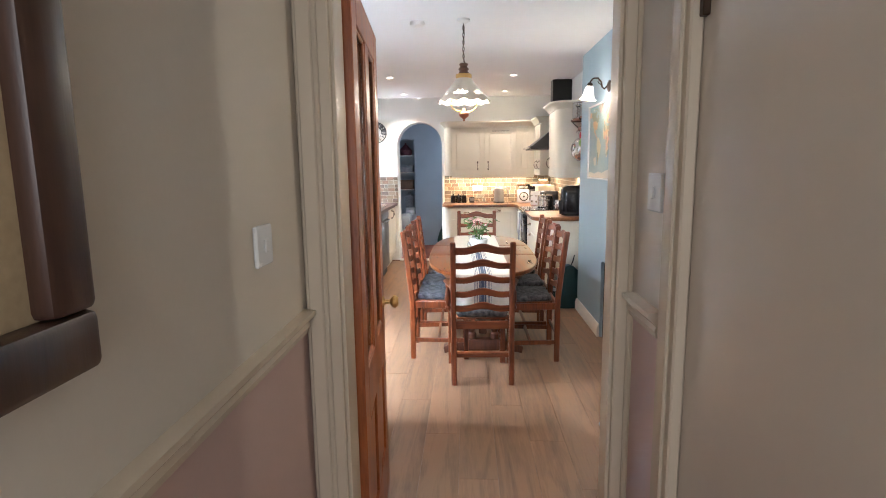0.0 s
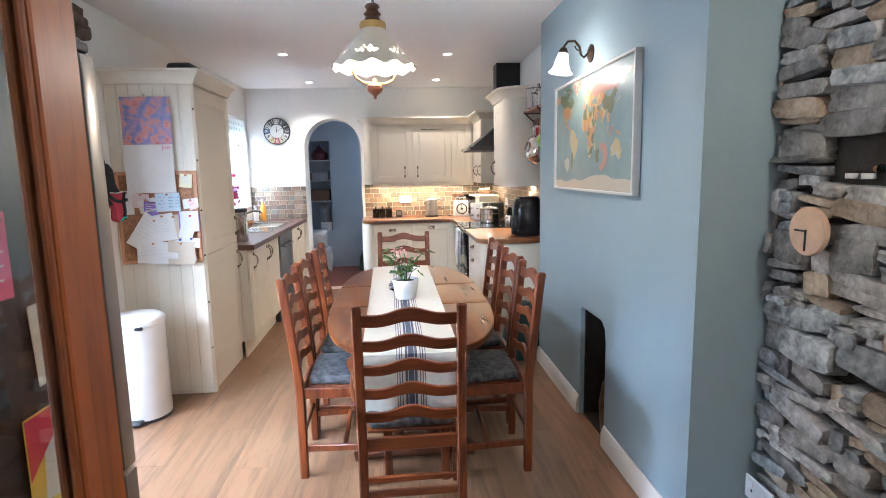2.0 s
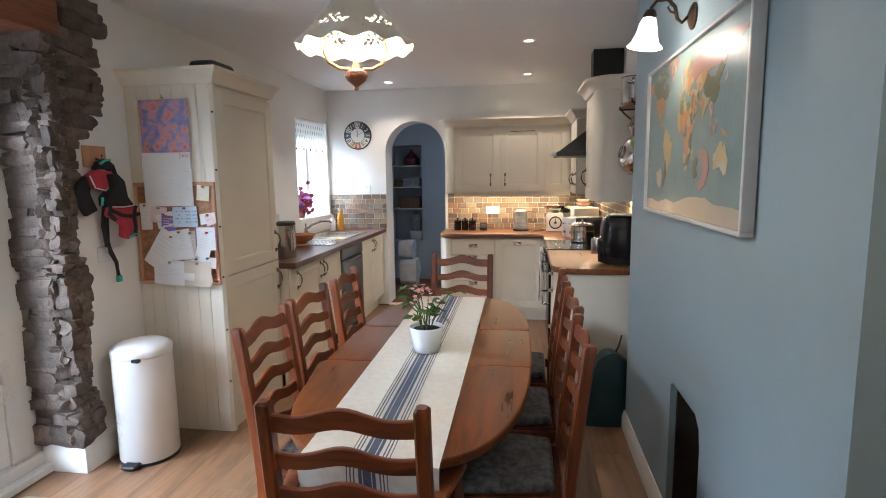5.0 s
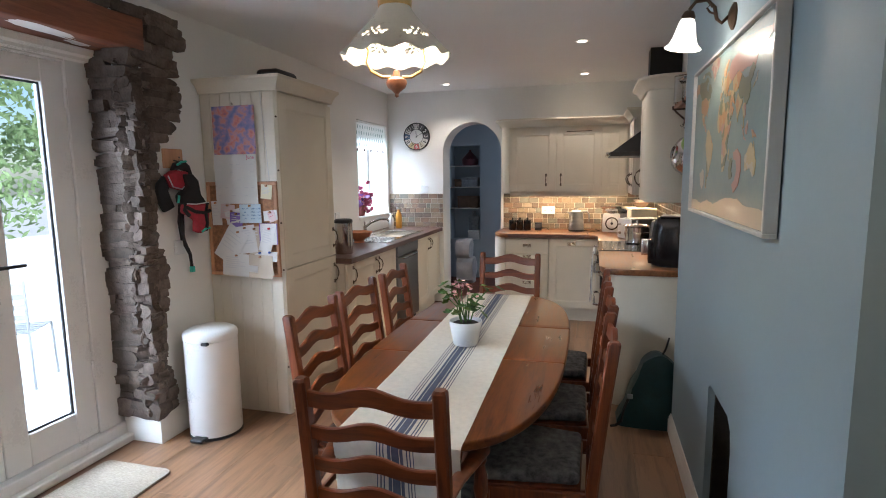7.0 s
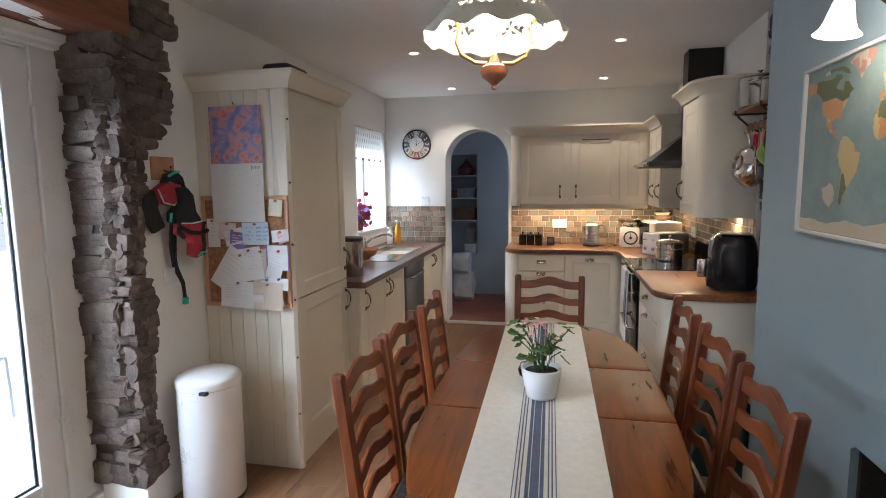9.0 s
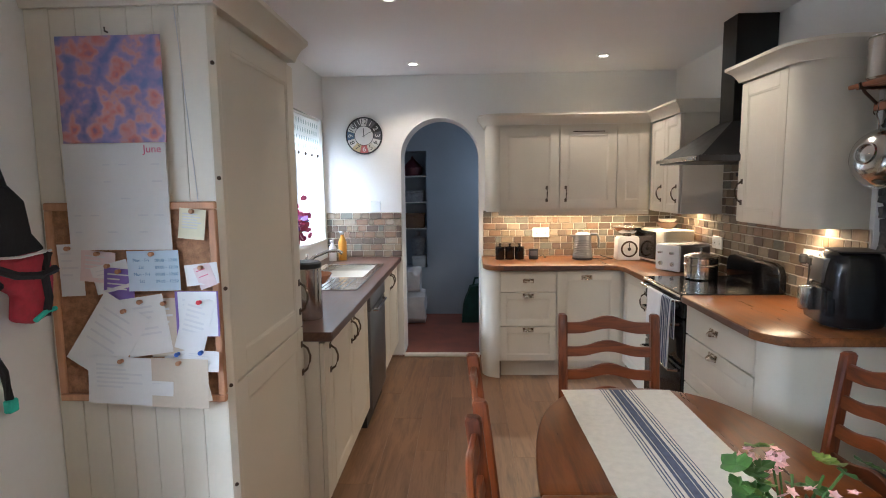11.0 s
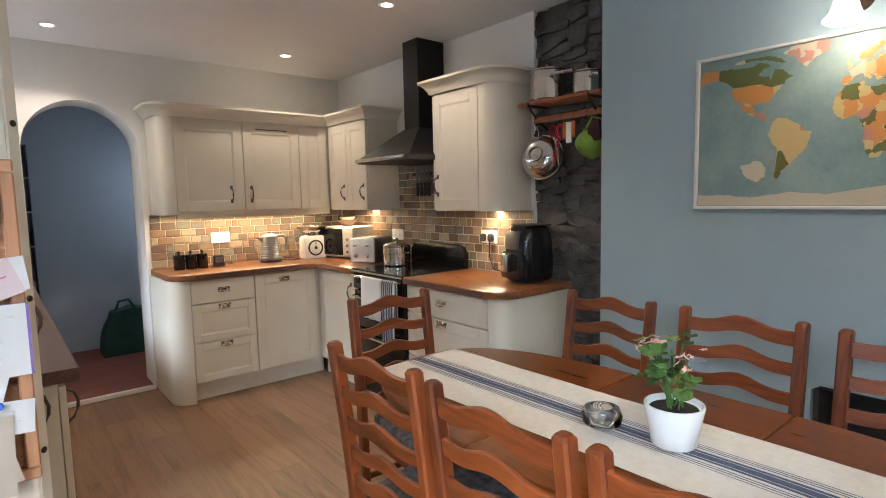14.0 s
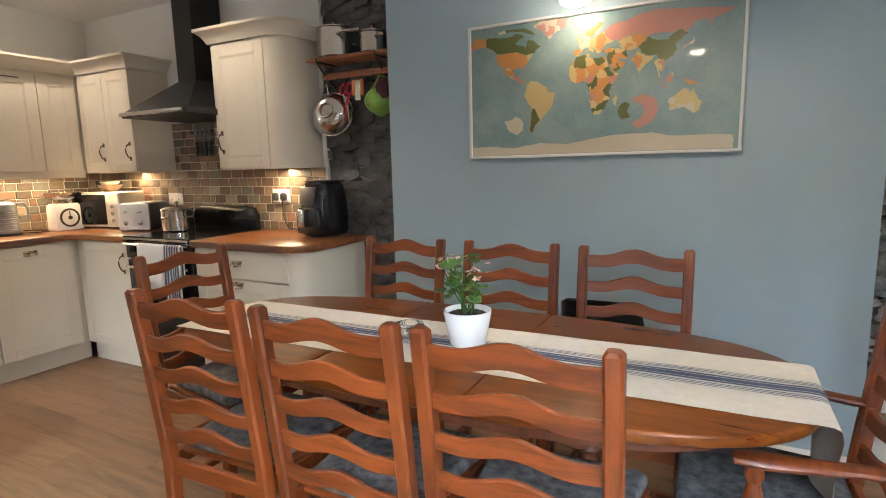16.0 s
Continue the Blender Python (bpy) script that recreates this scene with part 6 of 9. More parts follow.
for pts in ([(0.068, 4.625, 1.572), (0.07, 4.66, 1.59), (0.07, 4.695, 1.594)], [(0.10, 4.585, 1.40), (0.105, 4.575, 1.375), (0.105, 4.57, 1.36)], [(0.15, 4.69, 1.186), (0.152, 4.72, 1.20), (0.15, 4.758, 1.203)]):
    part("mint_trim", T([(XL + a, y, z) for a, y, z in pts], 0.0065, 6), M_MINT, hs)
socket("wall_socket", (XL + 0.001, 4.665, 1.095), "x", 1, 0.086, "white single wall socket beside the larder")

# pedal bin
BX, BYY, BR = -1.37, 4.625, 0.147
pbn = thing("pedal_bin", "tall white enamel pedal bin with a domed lid", "bin", (BX, BYY, 0))
part("body", L([(0, 0.012), (BR - 0.004, 0.012), (BR, 0.018), (BR, 0.575), (0, 0.575)], (BX, BYY, 0), 40), M_BINWHITE, pbn)
part("base_ring", L([(0, 0.0), (BR + 0.002, 0.0), (BR + 0.002, 0.016), (0, 0.016)], (BX, BYY, 0), 40), M_MATTBLACK, pbn)
part("lid", L([(0, 0.578), (BR + 0.003, 0.578), (BR + 0.004, 0.605), (BR - 0.002, 0.618), (BR * 0.8, 0.634), (BR * 0.4, 0.642), (0, 0.644)], (BX, BYY, 0), 40), M_BINWHITE, pbn)
part("pedal", B(BX - 0.03, BX + 0.05, BYY - BR - 0.05, BYY - BR + 0.02, 0.012, 0.03, 0.006), M_MATTBLACK, pbn)
part("lid_catch", B(BX + 0.045, BX + 0.085, BYY - BR + 0.005, BYY - BR + 0.03, 0.565, 0.585, 0.003), M_MATTBLACK, pbn)
solid("shoe", B(-1.23, -1.07, 5.0, 5.24, 2.088, 2.15, 0.03, 3), M_MATTBLACK, "black bag lying on top of the larder", "bag", (-1.15, 5.12, 2.088)).name = "black_bag"


# ---- french window ----
FX = -1.86
fw_ = thing("window_1", "white glazed french window doors looking on a garden", "french window", (FX, 3.73, 0))
fw_["kind"] = "structure"
for a in ((1.782, 1.83, 0.10, 2.16), (3.152, 3.266, 0.10, 2.16), (4.258, 4.418, 0.10, 2.16)):
    part("window_frame", B(FX - 0.05, FX + 0.03, *a, 0.004), M_UPVC, fw_)
part("window_frame", B(FX - 0.05, FX + 0.03, 1.83, 4.258, 2.09, 2.16, 0.004), M_UPVC, fw_)
part("head_moulding", P([(-1.83, 2.10), (-1.80, 2.105), (-1.795, 2.12), (-1.775, 2.13), (-1.77, 2.165), (-1.83, 2.165)], "y", 1.782, 4.418), M_UPVC, fw_)
part("window_sill", B(FX - 0.06, FX + 0.06, 1.782, 4.418, 0.0, 0.10, 0.006), M_UPVC, fw_)
part("sill_board", B(FX + 0.06, FX + 0.11, 1.782, 4.418, 0.0, 0.045, 0.008), M_TRIM, fw_)
# the two leaves south of 3.2 are unseen, added to let in daylight
for y0, y1 in ((1.833, 2.490), (2.494, 3.149), (3.269, 3.760), (3.764, 4.255)):
    lf = part("door_leaf", B(FX - 0.035, FX + 0.02, y0, y0 + 0.12, 0.105, 2.085, 0.004), M_UPVC, fw_)
    part("stile", B(FX - 0.035, FX + 0.02, y1 - 0.12, y1, 0.105, 2.085, 0.004), M_UPVC, lf)
    part("rail", B(FX - 0.035, FX + 0.02, y0 + 0.1202, y1 - 0.1202, 0.105, 0.27, 0.004), M_UPVC, lf)
    part("rail", B(FX - 0.035, FX + 0.02, y0 + 0.1202, y1 - 0.1202, 1.97, 2.085, 0.004), M_UPVC, lf)
    pn = part("pane", B(FX - 0.012, FX - 0.004, y0 + 0.12, y1 - 0.12, 0.27, 1.97), M_GLASS, lf)
    pn.visible_shadow = False
    g = bmesh.new()
    for a in ((y0 + 0.12, y0 + 0.13, 0.27, 1.97), (y1 - 0.13, y1 - 0.12, 0.27, 1.97), (y0 + 0.13, y1 - 0.13, 0.27, 0.28), (y0 + 0.13, y1 - 0.13, 1.96, 1.97)):
        box(g, FX - 0.004, FX + 0.004, *a)
    part("gasket", g, M_MATTBLACK, lf)
    if y0 > 3.5:
        for z in (0.42, 1.15, 1.86):
            part("hinge", T([(FX + 0.026, y1 - 0.002, z), (FX + 0.026, y1 - 0.002, z + 0.10)], 0.008), M_UPVC, lf)
        part("handle_plate", B(FX + 0.02, FX + 0.028, y0 + 0.03, y0 + 0.06, 0.93, 1.17, 0.003), M_MATTBLACK, lf)
        part("lever_handle", T([(FX + 0.028, y0 + 0.045, 1.10), (FX + 0.062, y0 + 0.045, 1.10), (FX + 0.066, y0 + 0.075, 1.10), (FX + 0.064, y0 + 0.165, 1.098)], 0.009), M_MATTBLACK, lf)

# timber lintel above it
def rough(bm, amount, scale, seed=0.0):
    for v in bm.verts:
        v.co += amount * noise.noise_vector((v.co * scale) + Vector((seed, 0, 0)))


bm = B(-1.95, XL + 0.035, 1.68, 4.50, 2.168, 2.33, 0.012, 2)
bmesh.ops.subdivide_edges(bm, edges=[e for e in bm.edges if e.calc_length() > 0.3], cuts=14, use_grid_fill=True)
rough(bm, 0.010, 7)
structure("trim_lintel", bm, M_LINTEL, "old dark red-brown timber lintel", True)

# door mat
bm = P(rounded(-1.70, -1.28, 3.2, 4.17, 0.04), "z", 0.001, 0.012, 0.003)
solid("door_mat", bm, mat("woven_beige_mat", (0.42, 0.36, 0.28), 0.95, var=0.3, scale=60, fine=400, bump=0.5, stretch=(1, 6, 1)), "striped beige woven door mat by the french window", "mat", (-1.5, 3.7, 0.001))

# ---- sink window ----
w2 = thing("window_2", "white framed kitchen window over the sink", "window", (-1.84, 7.585, 1.05))
w2["kind"] = "structure"
part("window_sill", B(-1.90, XL + 0.02, 7.222, 8.058, 1.051, 1.075, 0.005), M_TRIM, w2)
for a in ((7.222, 7.27, 1.076, 2.078), (8.01, 8.058, 1.076, 2.078), (7.62, 7.66, 1.12, 2.03)):
    part("window_frame", B(-1.88, -1.82, *a, 0.004), M_UPVC, w2)
for a in ((7.27, 8.01, 1.076, 1.12), (7.27, 8.01, 2.03, 2.078)):
    part("window_frame", B(-1.88, -1.82, *a, 0.004), M_UPVC, w2)
for a in ((7.27, 7.62), (7.66, 8.01)):
    p_ = part("pane", B(-1.856, -1.848, a[0], a[1], 1.12, 2.03), M_GLASS, w2)
    p_.visible_shadow = False
M_BLIND = mat("leaf_print_blind", (0.80, 0.80, 0.77), 0.8, var=0.05, scale=30, bump=0.1)
M_LEAFPRINT = mat("sage_print", (0.34, 0.42, 0.38), 0.8, var=0.2, scale=30, bump=0)
for thin in (M_BLIND, M_LEAFPRINT):
    tn_, tl_ = thin.node_tree.nodes, thin.node_tree.links
    see, mixs = tn_.new("ShaderNodeBsdfTranslucent"), tn_.new("ShaderNodeMixShader")
    base = tn_["Principled BSDF"]
    tl_.new(base.inputs["Base Color"].links[0].from_socket, see.inputs[0])
    mixs.inputs[0].default_value = 0.6
    tl_.new(base.outputs[0], mixs.inputs[1])
    tl_.new(see.outputs[0], mixs.inputs[2])
    tl_.new(mixs.outputs[0], tn_["Material Output"].inputs[0])
bl = thing("window_blind", "short white blind with a grey-green leaf print, bobble edge", "blind", (-1.60, 7.585, 1.85))
part("fabric", B(-1.605, -1.600, 7.24, 8.04, 1.79, 2.06), M_BLIND, bl).visible_shadow = False
part("headrail", B(-1.62, -1.595, 7.235, 8.045, 2.06, 2.078, 0.004), M_TRIM, bl)
for i in range(12):
    for j in range(4):
        y, z = 7.27 + i * 0.062 + (j % 2) * 0.03, 1.83 + j * 0.062
        o = [(y + 0.011 * math.cos(a) * (1 if math.cos(a) > 0 else 0.7), z + 0.020 * math.sin(a)) for a in [2 * math.pi * k / 8 for k in range(8)]]
        part("printed_leaf", P(o, "x", -1.5998, -1.5992), M_LEAFPRINT, bl, "", False)
for i in range(5):
    part("tassel", L([(0, 0), (0.008, 0.004), (0.010, 0.016), (0.004, 0.028), (0, 0.03)], (-1.602, 7.29 + i * 0.175, 1.763), 8), M_BRONZE, bl)
M_GREENC = mat("dark_green_cloth", (0.05, 0.065, 0.04), 0.9, var=0.2, scale=30, bump=0.2)
bm = bmesh.new()
for k in range(6):
    tube(bm, [(XL + 0.03 + 0.012 * (k % 2), 5.66 + k * 0.018, 1.22), (XL + 0.03 + 0.016 * (k % 2), 5.66 + k * 0.018, 1.7), (XL + 0.028, 5.665 + k * 0.016, 2.05)], 0.012, 8)
solid("hanging_cloth", bm, M_GREENC, "folded dark green cloth hanging beside the larder", "cloth", (XL + 0.03, 5.705, 1.22))
socket("wall_switch", (XL + 0.001, 6.72, 1.12), "x", 1, 0.086, "white switch plate above the sink worktop")
socket("wall_switch", (-1.14, YB - 0.001, 1.345), "y", -1, 0.086, "white switch plate above the tiles")

# ---- garden ----
M_PATIO = mat("pale_paving", (0.50, 0.49, 0.46), 0.8, var=0.12, scale=2, bump=0.2)
structure("ground", B(-60, -1.96, -40, 60, -0.25, -0.10), M_PATIO, "pale paved garden ground")
M_RENDER = mat("white_render", (0.72, 0.72, 0.70), 0.8, var=0.05, scale=4, bump=0.1)
solid("garden_wall", B(-6.6, -6.3, -4, 14, -0.10, 0.75, 0.02), M_RENDER, "low white rendered garden wall", "wall", (-6.45, 5, -0.10))
M_FOL = mat("garden_foliage", (0.14, 0.22, 0.07), 0.5, var=0.5, scale=3, bump=0.2, second=(0.40, 0.50, 0.24))
fo_n, fo_l = M_FOL.node_tree.nodes, M_FOL.node_tree.links
fo_see, fo_mix, fo_base = fo_n.new("ShaderNodeBsdfTranslucent"), fo_n.new("ShaderNodeMixShader"), fo_n["Principled BSDF"]
fo_l.new(fo_base.inputs["Base Color"].links[0].from_socket, fo_see.inputs[0])
fo_mix.inputs[0].default_value = 0.45
fo_l.new(fo_base.outputs[0], fo_mix.inputs[1])
fo_l.new(fo_see.outputs[0], fo_mix.inputs[2])
fo_l.new(fo_mix.outputs[0], fo_n["Material Output"].inputs[0])
M_BARK = mat("bark", (0.10, 0.075, 0.05), 0.9, var=0.3, scale=14, bump=0.6)


def leaf_cloud(rng, centres, count, size):
    vs, fs = [], []
    for _ in range(count):
        cx, cy, cz, r = centres[rng.randrange(len(centres))]
        d = Vector((rng.gauss(0, 1), rng.gauss(0, 1), rng.gauss(0, 1))).normalized() * r * (0.5 + 0.6 * rng.random())
        p = Vector((cx, cy, cz)) + d
        a = Vector((rng.gauss(0, 1), rng.gauss(0, 1), rng.gauss(0, 1))).normalized()
        b = a.orthogonal().normalized() * size * (0.6 + 0.8 * rng.random())
        a = a * size * (0.8 + rng.random())
        i = len(vs)
        vs += [p - a, p + b * 0.5, p + a, p - b * 0.5]
        fs.append((i, i + 1, i + 2, i + 3))
    return vs, fs


def garden_tree(x, y, h, seed):
    rng = random.Random(seed)
    t = thing("garden_tree", "leafy green garden tree behind the wall", "tree", (x, y, -0.10), "garden trees", 0, True)
    part("trunk", T([(0, 0, 0), (0.05, 0.03, h * 0.3), (-0.04, 0.0, h * 0.55), (0.03, 0.05, h * 0.8)], [0.11, 0.085, 0.06, 0.02], 10), M_BARK, t)
    cs = []
    for k in range(9):
        a = rng.random() * 6.28
        r = 0.3 + 0.7 * rng.random()
        z = h * (0.42 + 0.5 * rng.random())
        cs.append((r * math.cos(a), r * math.sin(a), z, 0.35 + 0.35 * rng.random()))
        part("limb", T([(0, 0, z * 0.75), (r * math.cos(a) * 0.5, r * math.sin(a) * 0.5, z * 0.9), (r * math.cos(a), r * math.sin(a), z)], [0.04, 0.025, 0.01], 6), M_BARK, t)
    vs, fs = leaf_cloud(rng, cs, 1500, 0.055)
    me = bpy.data.meshes.new("crown")
    me.from_pydata(vs, [], fs)
    me.materials.append(M_FOL)
    cr = new("crown", me)
    cr.parent = t


for i, (x, y, h) in enumerate(((-7.3, 5.2, 3.2), (-7.6, 7.0, 3.6), (-7.2, 9.0, 3.0), (-7.9, 11.2, 3.8), (-7.4, 3.2, 3.4), (-7.8, 13.0, 3.4))):
    garden_tree(x, y, h, i)
rng = random.Random(77)
hv, hf = leaf_cloud(rng, [(-7.1 + 0.3 * rng.random(), 1.0 + k * 0.5, 0.7 + 0.9 * rng.random(), 0.45 + 0.4 * rng.random()) for k in range(30)] + [(-7.3, 1.2 + k * 0.9, 2.1 + 0.6 * rng.random(), 0.6) for k in range(16)], 7000, 0.05)
me = bpy.data.meshes.new("hedge_foliage")
me.from_pydata(hv, [], hf)
me.materials.append(M_FOL)
tagged(new("hedge_foliage", me), "dense leafy green hedge behind the garden wall", "hedge", "", "stuff")
M_GMETAL = mat("grey_metal_furniture", (0.25, 0.25, 0.25), 0.5, 0.5, var=0.1, bump=0.05)
gc = thing("garden_chair", "small grey slatted metal garden chair on the paving", "chair", (-3.6, 5.1, -0.10), "", 30, True)
for sx in (-1, 1):
    for sy in (-1, 1):
        part("leg", T([(sx * 0.2, sy * 0.2, 0), (sx * 0.19, sy * 0.19, 0.44 if sy > 0 else 0.85)], 0.011), M_GMETAL, gc)
for k in range(6):
    part("slat", B(-0.2, 0.2, -0.19 + k * 0.066, -0.15 + k * 0.066, 0.44, 0.452), M_GMETAL, gc)
for k in range(4):
    part("back_slat", B(-0.2, 0.2, -0.205, -0.193, 0.55 + k * 0.08, 0.59 + k * 0.08), M_GMETAL, gc)

# ---- pantry behind the arch ----
M_QUARRY = mat("red_quarry_tile", (0.20, 0.065, 0.042), 0.6, var=0.25, scale=6, fine=60, bump=0.2)
structure("floor_pantry", B(-1.6, 0.6, 8.12, 9.80, -0.12, 0.012), M_QUARRY, "red-brown quarry tiled pantry floor")
structure("trim_threshold", B(AX0, AX1, 8.10, 8.135, 0.0, 0.03, 0.004), M_TRIM, "white threshold strip")
NX0, NX1, NZ0, NZ1 = -1.25, -0.81, 0.57, 1.92
bm = bmesh.new()
box(bm, -1.6, NX0, 9.70, 10.05, 0, ZC)
box(bm, NX1, 0.6, 9.70, 10.05, 0, ZC)
box(bm, NX0, NX1, 9.70, 10.05, 0, NZ0)
box(bm, NX0, NX1, 9.70, 10.05, NZ1, ZC)
structure("wall_pantry_north", bm, M_PANTRY, "pale blue painted pantry wall with a shelved niche")
structure("wall_pantry_niche", B(NX0, NX1, 9.98, 10.05, NZ0, NZ1), M_PANTRY, "back of the shelved niche")
structure("wall_pantry_west", B(-1.75, -1.6, 8.42, 10.05, 0, ZC), M_PANTRY, "pale blue painted pantry wall")
structure("wall_pantry_east", B(0.6, 0.75, 8.42, 10.05, 0, ZC), M_PANTRY, "pale blue painted pantry wall")
structure("ceiling_pantry", B(-1.75, 0.75, 8.42, 10.05, ZC, ZC + 0.15), M_CEIL, "white pantry ceiling")
bm = bmesh.new()
out = [(AX1 + 0.30, 0.0), (AX1 + 0.30, ZC), (AX0 - 0.6, ZC), (AX0 - 0.6, 0.0), (AX0, 0.0), (AX0, AS)] + [((AX0 + AX1) / 2 - ar * math.cos(math.pi * k / 24), AS + ar * math.sin(math.pi * k / 24)) for k in range(1, 24)] + [(AX1, AS), (AX1, 0.0)]
prism(bm, out, "y", 8.4205, 8.43)
structure("wall_pantry_south", bm, M_PANTRY, "pale blue painted pantry wall round the arch")
for z in (1.03, 1.335, 1.64):
    structure("trim_niche_shelf", B(NX0, NX1, 9.70, 9.98, z - 0.012, z, 0.002), M_TRIM, "white niche shelf", True)
M_BROWNBOX = mat("brown_card_box", (0.16, 0.095, 0.06), 0.8, var=0.2, scale=14, bump=0.1)
M_GREYBOX = mat("grey_patterned_tin", (0.30, 0.31, 0.33), 0.5, var=0.3, scale=25, bump=0.05)
M_DARKRED = mat("dark_red_enamel", (0.10, 0.02, 0.03), 0.3, var=0.2, scale=20, bump=0.02)


def lidded_box(name, label, x0, x1, y0, y1, z0, z1, material):
    b = thing(name, label, "box", ((x0 + x1) / 2, (y0 + y1) / 2, z0))
    part("body", B(x0, x1, y0, y1, z0 + 0.001, z1 - 0.035, 0.006, 2), material, b)
    part("lid", B(x0 - 0.004, x1 + 0.004, y0 - 0.004, y1 + 0.004, z1 - 0.0345, z1, 0.006, 2), material, b)
    return b


lidded_box("storage_box", "grey patterned storage tin on the pantry shelf", -1.09, -0.85, 9.74, 9.94, 1.335, 1.47, M_GREYBOX)
lidded_box("storage_box", "brown wicker-look storage box on the pantry shelf", -1.15, -0.85, 9.74, 9.94, 1.03, 1.20, M_BROWNBOX)
lidded_box("storage_box", "small orange and brown carton on the pantry shelf", -1.2, -1.08, 9.76, 9.9, 1.335, 1.45, M_BROWNBOX)
lidded_box("storage_box", "white kitchen appliance box in the pantry niche", -0.99, -0.83, 9.72, 9.92, 0.57, 0.70, M_POT)
ct = thing("casserole_pot", "dark red lidded casserole on the top pantry shelf", "pot", (-0.98, 9.84, 1.64))
part("body", L([(0, 0.001), (0.10, 0.001), (0.115, 0.02), (0.12, 0.09), (0, 0.09)], (-0.98, 9.84, 1.64), 24), M_DARKRED, ct)
part("lid", L([(0, 0.0905), (0.122, 0.0905), (0.10, 0.12), (0.03, 0.19), (0.012, 0.21), (0.016, 0.225), (0, 0.23)], (-0.98, 9.84, 1.64), 24), M_DARKRED, ct)
mx = thing("food_mixer", "glass and metal food processor in the pantry niche", "food processor", (-0.93, 9.84, 0.7005))
part("bowl", L([(0, 0.001), (0.07, 0.001), (0.08, 0.08), (0.085, 0.19), (0.08, 0.2), (0.03, 0.23), (0.03, 0.28), (0, 0.28)], (-0.93, 9.84, 0.7005), 20), M_GREYBOX, mx)
bags = mat("white_printed_sack", (0.55, 0.55, 0.58), 0.6, var=0.3, scale=9, bump=0.3, second=(0.75, 0.75, 0.76))
for k, (x, y, z0, z1, w) in enumerate(((-0.93, 9.35, 0.012, 0.36, 0.13), (-0.96, 9.36, 0.36, 0.62, 0.11))):
    bm = bmesh.new()
    bmesh.ops.create_cube(bm, size=1)
    bmesh.ops.subdivide_edges(bm, edges=bm.edges[:], cuts=5, use_grid_fill=True)
    for v in bm.verts:
        s = 1 - 0.35 * (2 * v.co.x) ** 4 * 0.3
        v.co = Vector((x + v.co.x * 2 * w * s, y + v.co.y * 0.3 * (1 - 0.5 * (2 * v.co.z) ** 4), z0 + (v.co.z + 0.5) * (z1 - z0)))
        if 0.02 < v.co.z - z0:
            v.co += 0.02 * noise.noise_vector(v.co * 9)
    solid("feed_sack", bm, bags, "stacked white printed sack on the pantry floor", "sack", (x, y, z0), "sacks in the pantry")
gb = thing("green_bag", "dark green bag slumped on the pantry floor", "bag", (-0.22, 9.42, 0.012))
bm = bmesh.new()
bmesh.ops.create_cube(bm, size=1)
bmesh.ops.subdivide_edges(bm, edges=bm.edges[:], cuts=7, use_grid_fill=True)
for v in bm.verts:
    f = v.co.z + 0.5
    v.co = Vector((-0.20 + v.co.x * 0.42 * (1 - 0.25 * f ** 2) + 0.04 * f, 9.42 + v.co.y * 0.3 * (1 - 0.6 * f ** 2), 0.013 + f * 0.42 * (1 - 0.2 * abs(v.co.x))))
    if f > 0.05:
        v.co += 0.018 * noise.noise_vector(v.co * 8)
M_DGREEN = mat("dark_green_fabric", (0.012, 0.055, 0.04), 0.75, var=0.3, scale=14, bump=0.3)
part("body", bm, M_DGREEN, gb)
part("handle", T([(-0.28, 9.36, 0.42), (-0.26, 9.33, 0.50), (-0.18, 9.33, 0.51), (-0.13, 9.36, 0.42)], 0.012), M_DGREEN, gb)

# ---- things on the sink side ----
bb = thing("bread_bin", "tall brushed steel canister with black lid on the worktop", "canister", (-1.10, 5.87, 0.901))
part("body", L([(0, 0.001), (0.065, 0.001), (0.068, 0.006), (0.068, 0.24), (0, 0.24)], (-1.10, 5.87, 0.901), 28), M_STEEL, bb)
part("lid", L([(0, 0.241), (0.07, 0.241), (0.07, 0.262), (0.06, 0.27), (0, 0.272)], (-1.10, 5.87, 0.901), 28), M_MATTBLACK, bb)
fb = thing("fruit_bowl", "amber pressed-glass footed fruit bowl", "bowl", (-1.28, 6.55, 0.901))
M_AMBER = mat("amber_glass", (0.50, 0.20, 0.09), 0.12, var=0.15, scale=30, bump=0.1, coat=0.6)
bm = bmesh.new()
lathe(bm, [(0, 0.001), (0.05, 0.001), (0.045, 0.02), (0.055, 0.03), (0.10, 0.055), (0.125, 0.10), (0.122, 0.10), (0.09, 0.06), (0, 0.04)], (-1.28, 6.55, 0.901), 40, wave=0.008, waves=8)
part("bowl", bm, M_AMBER, fb)


def bottle(name, label, at, r, h, body, trig):
    b = thing(name, label, "bottle", at)
    part("body", L([(0, 0.001), (r, 0.001), (r, h * 0.62), (r * 0.45, h * 0.78), (r * 0.4, h * 0.86), (0, h * 0.86)], at, 16), body, b)
    x, y, z = at
    part("trigger_head", P([(y - 0.03, z + h * 0.87), (y + 0.018, z + h * 0.865), (y + 0.022, z + h * 0.98), (y - 0.045, z + h), (y - 0.05, z + h * 0.95)], "x", x - 0.012, x + 0.012, 0.003), trig, b)
    return b


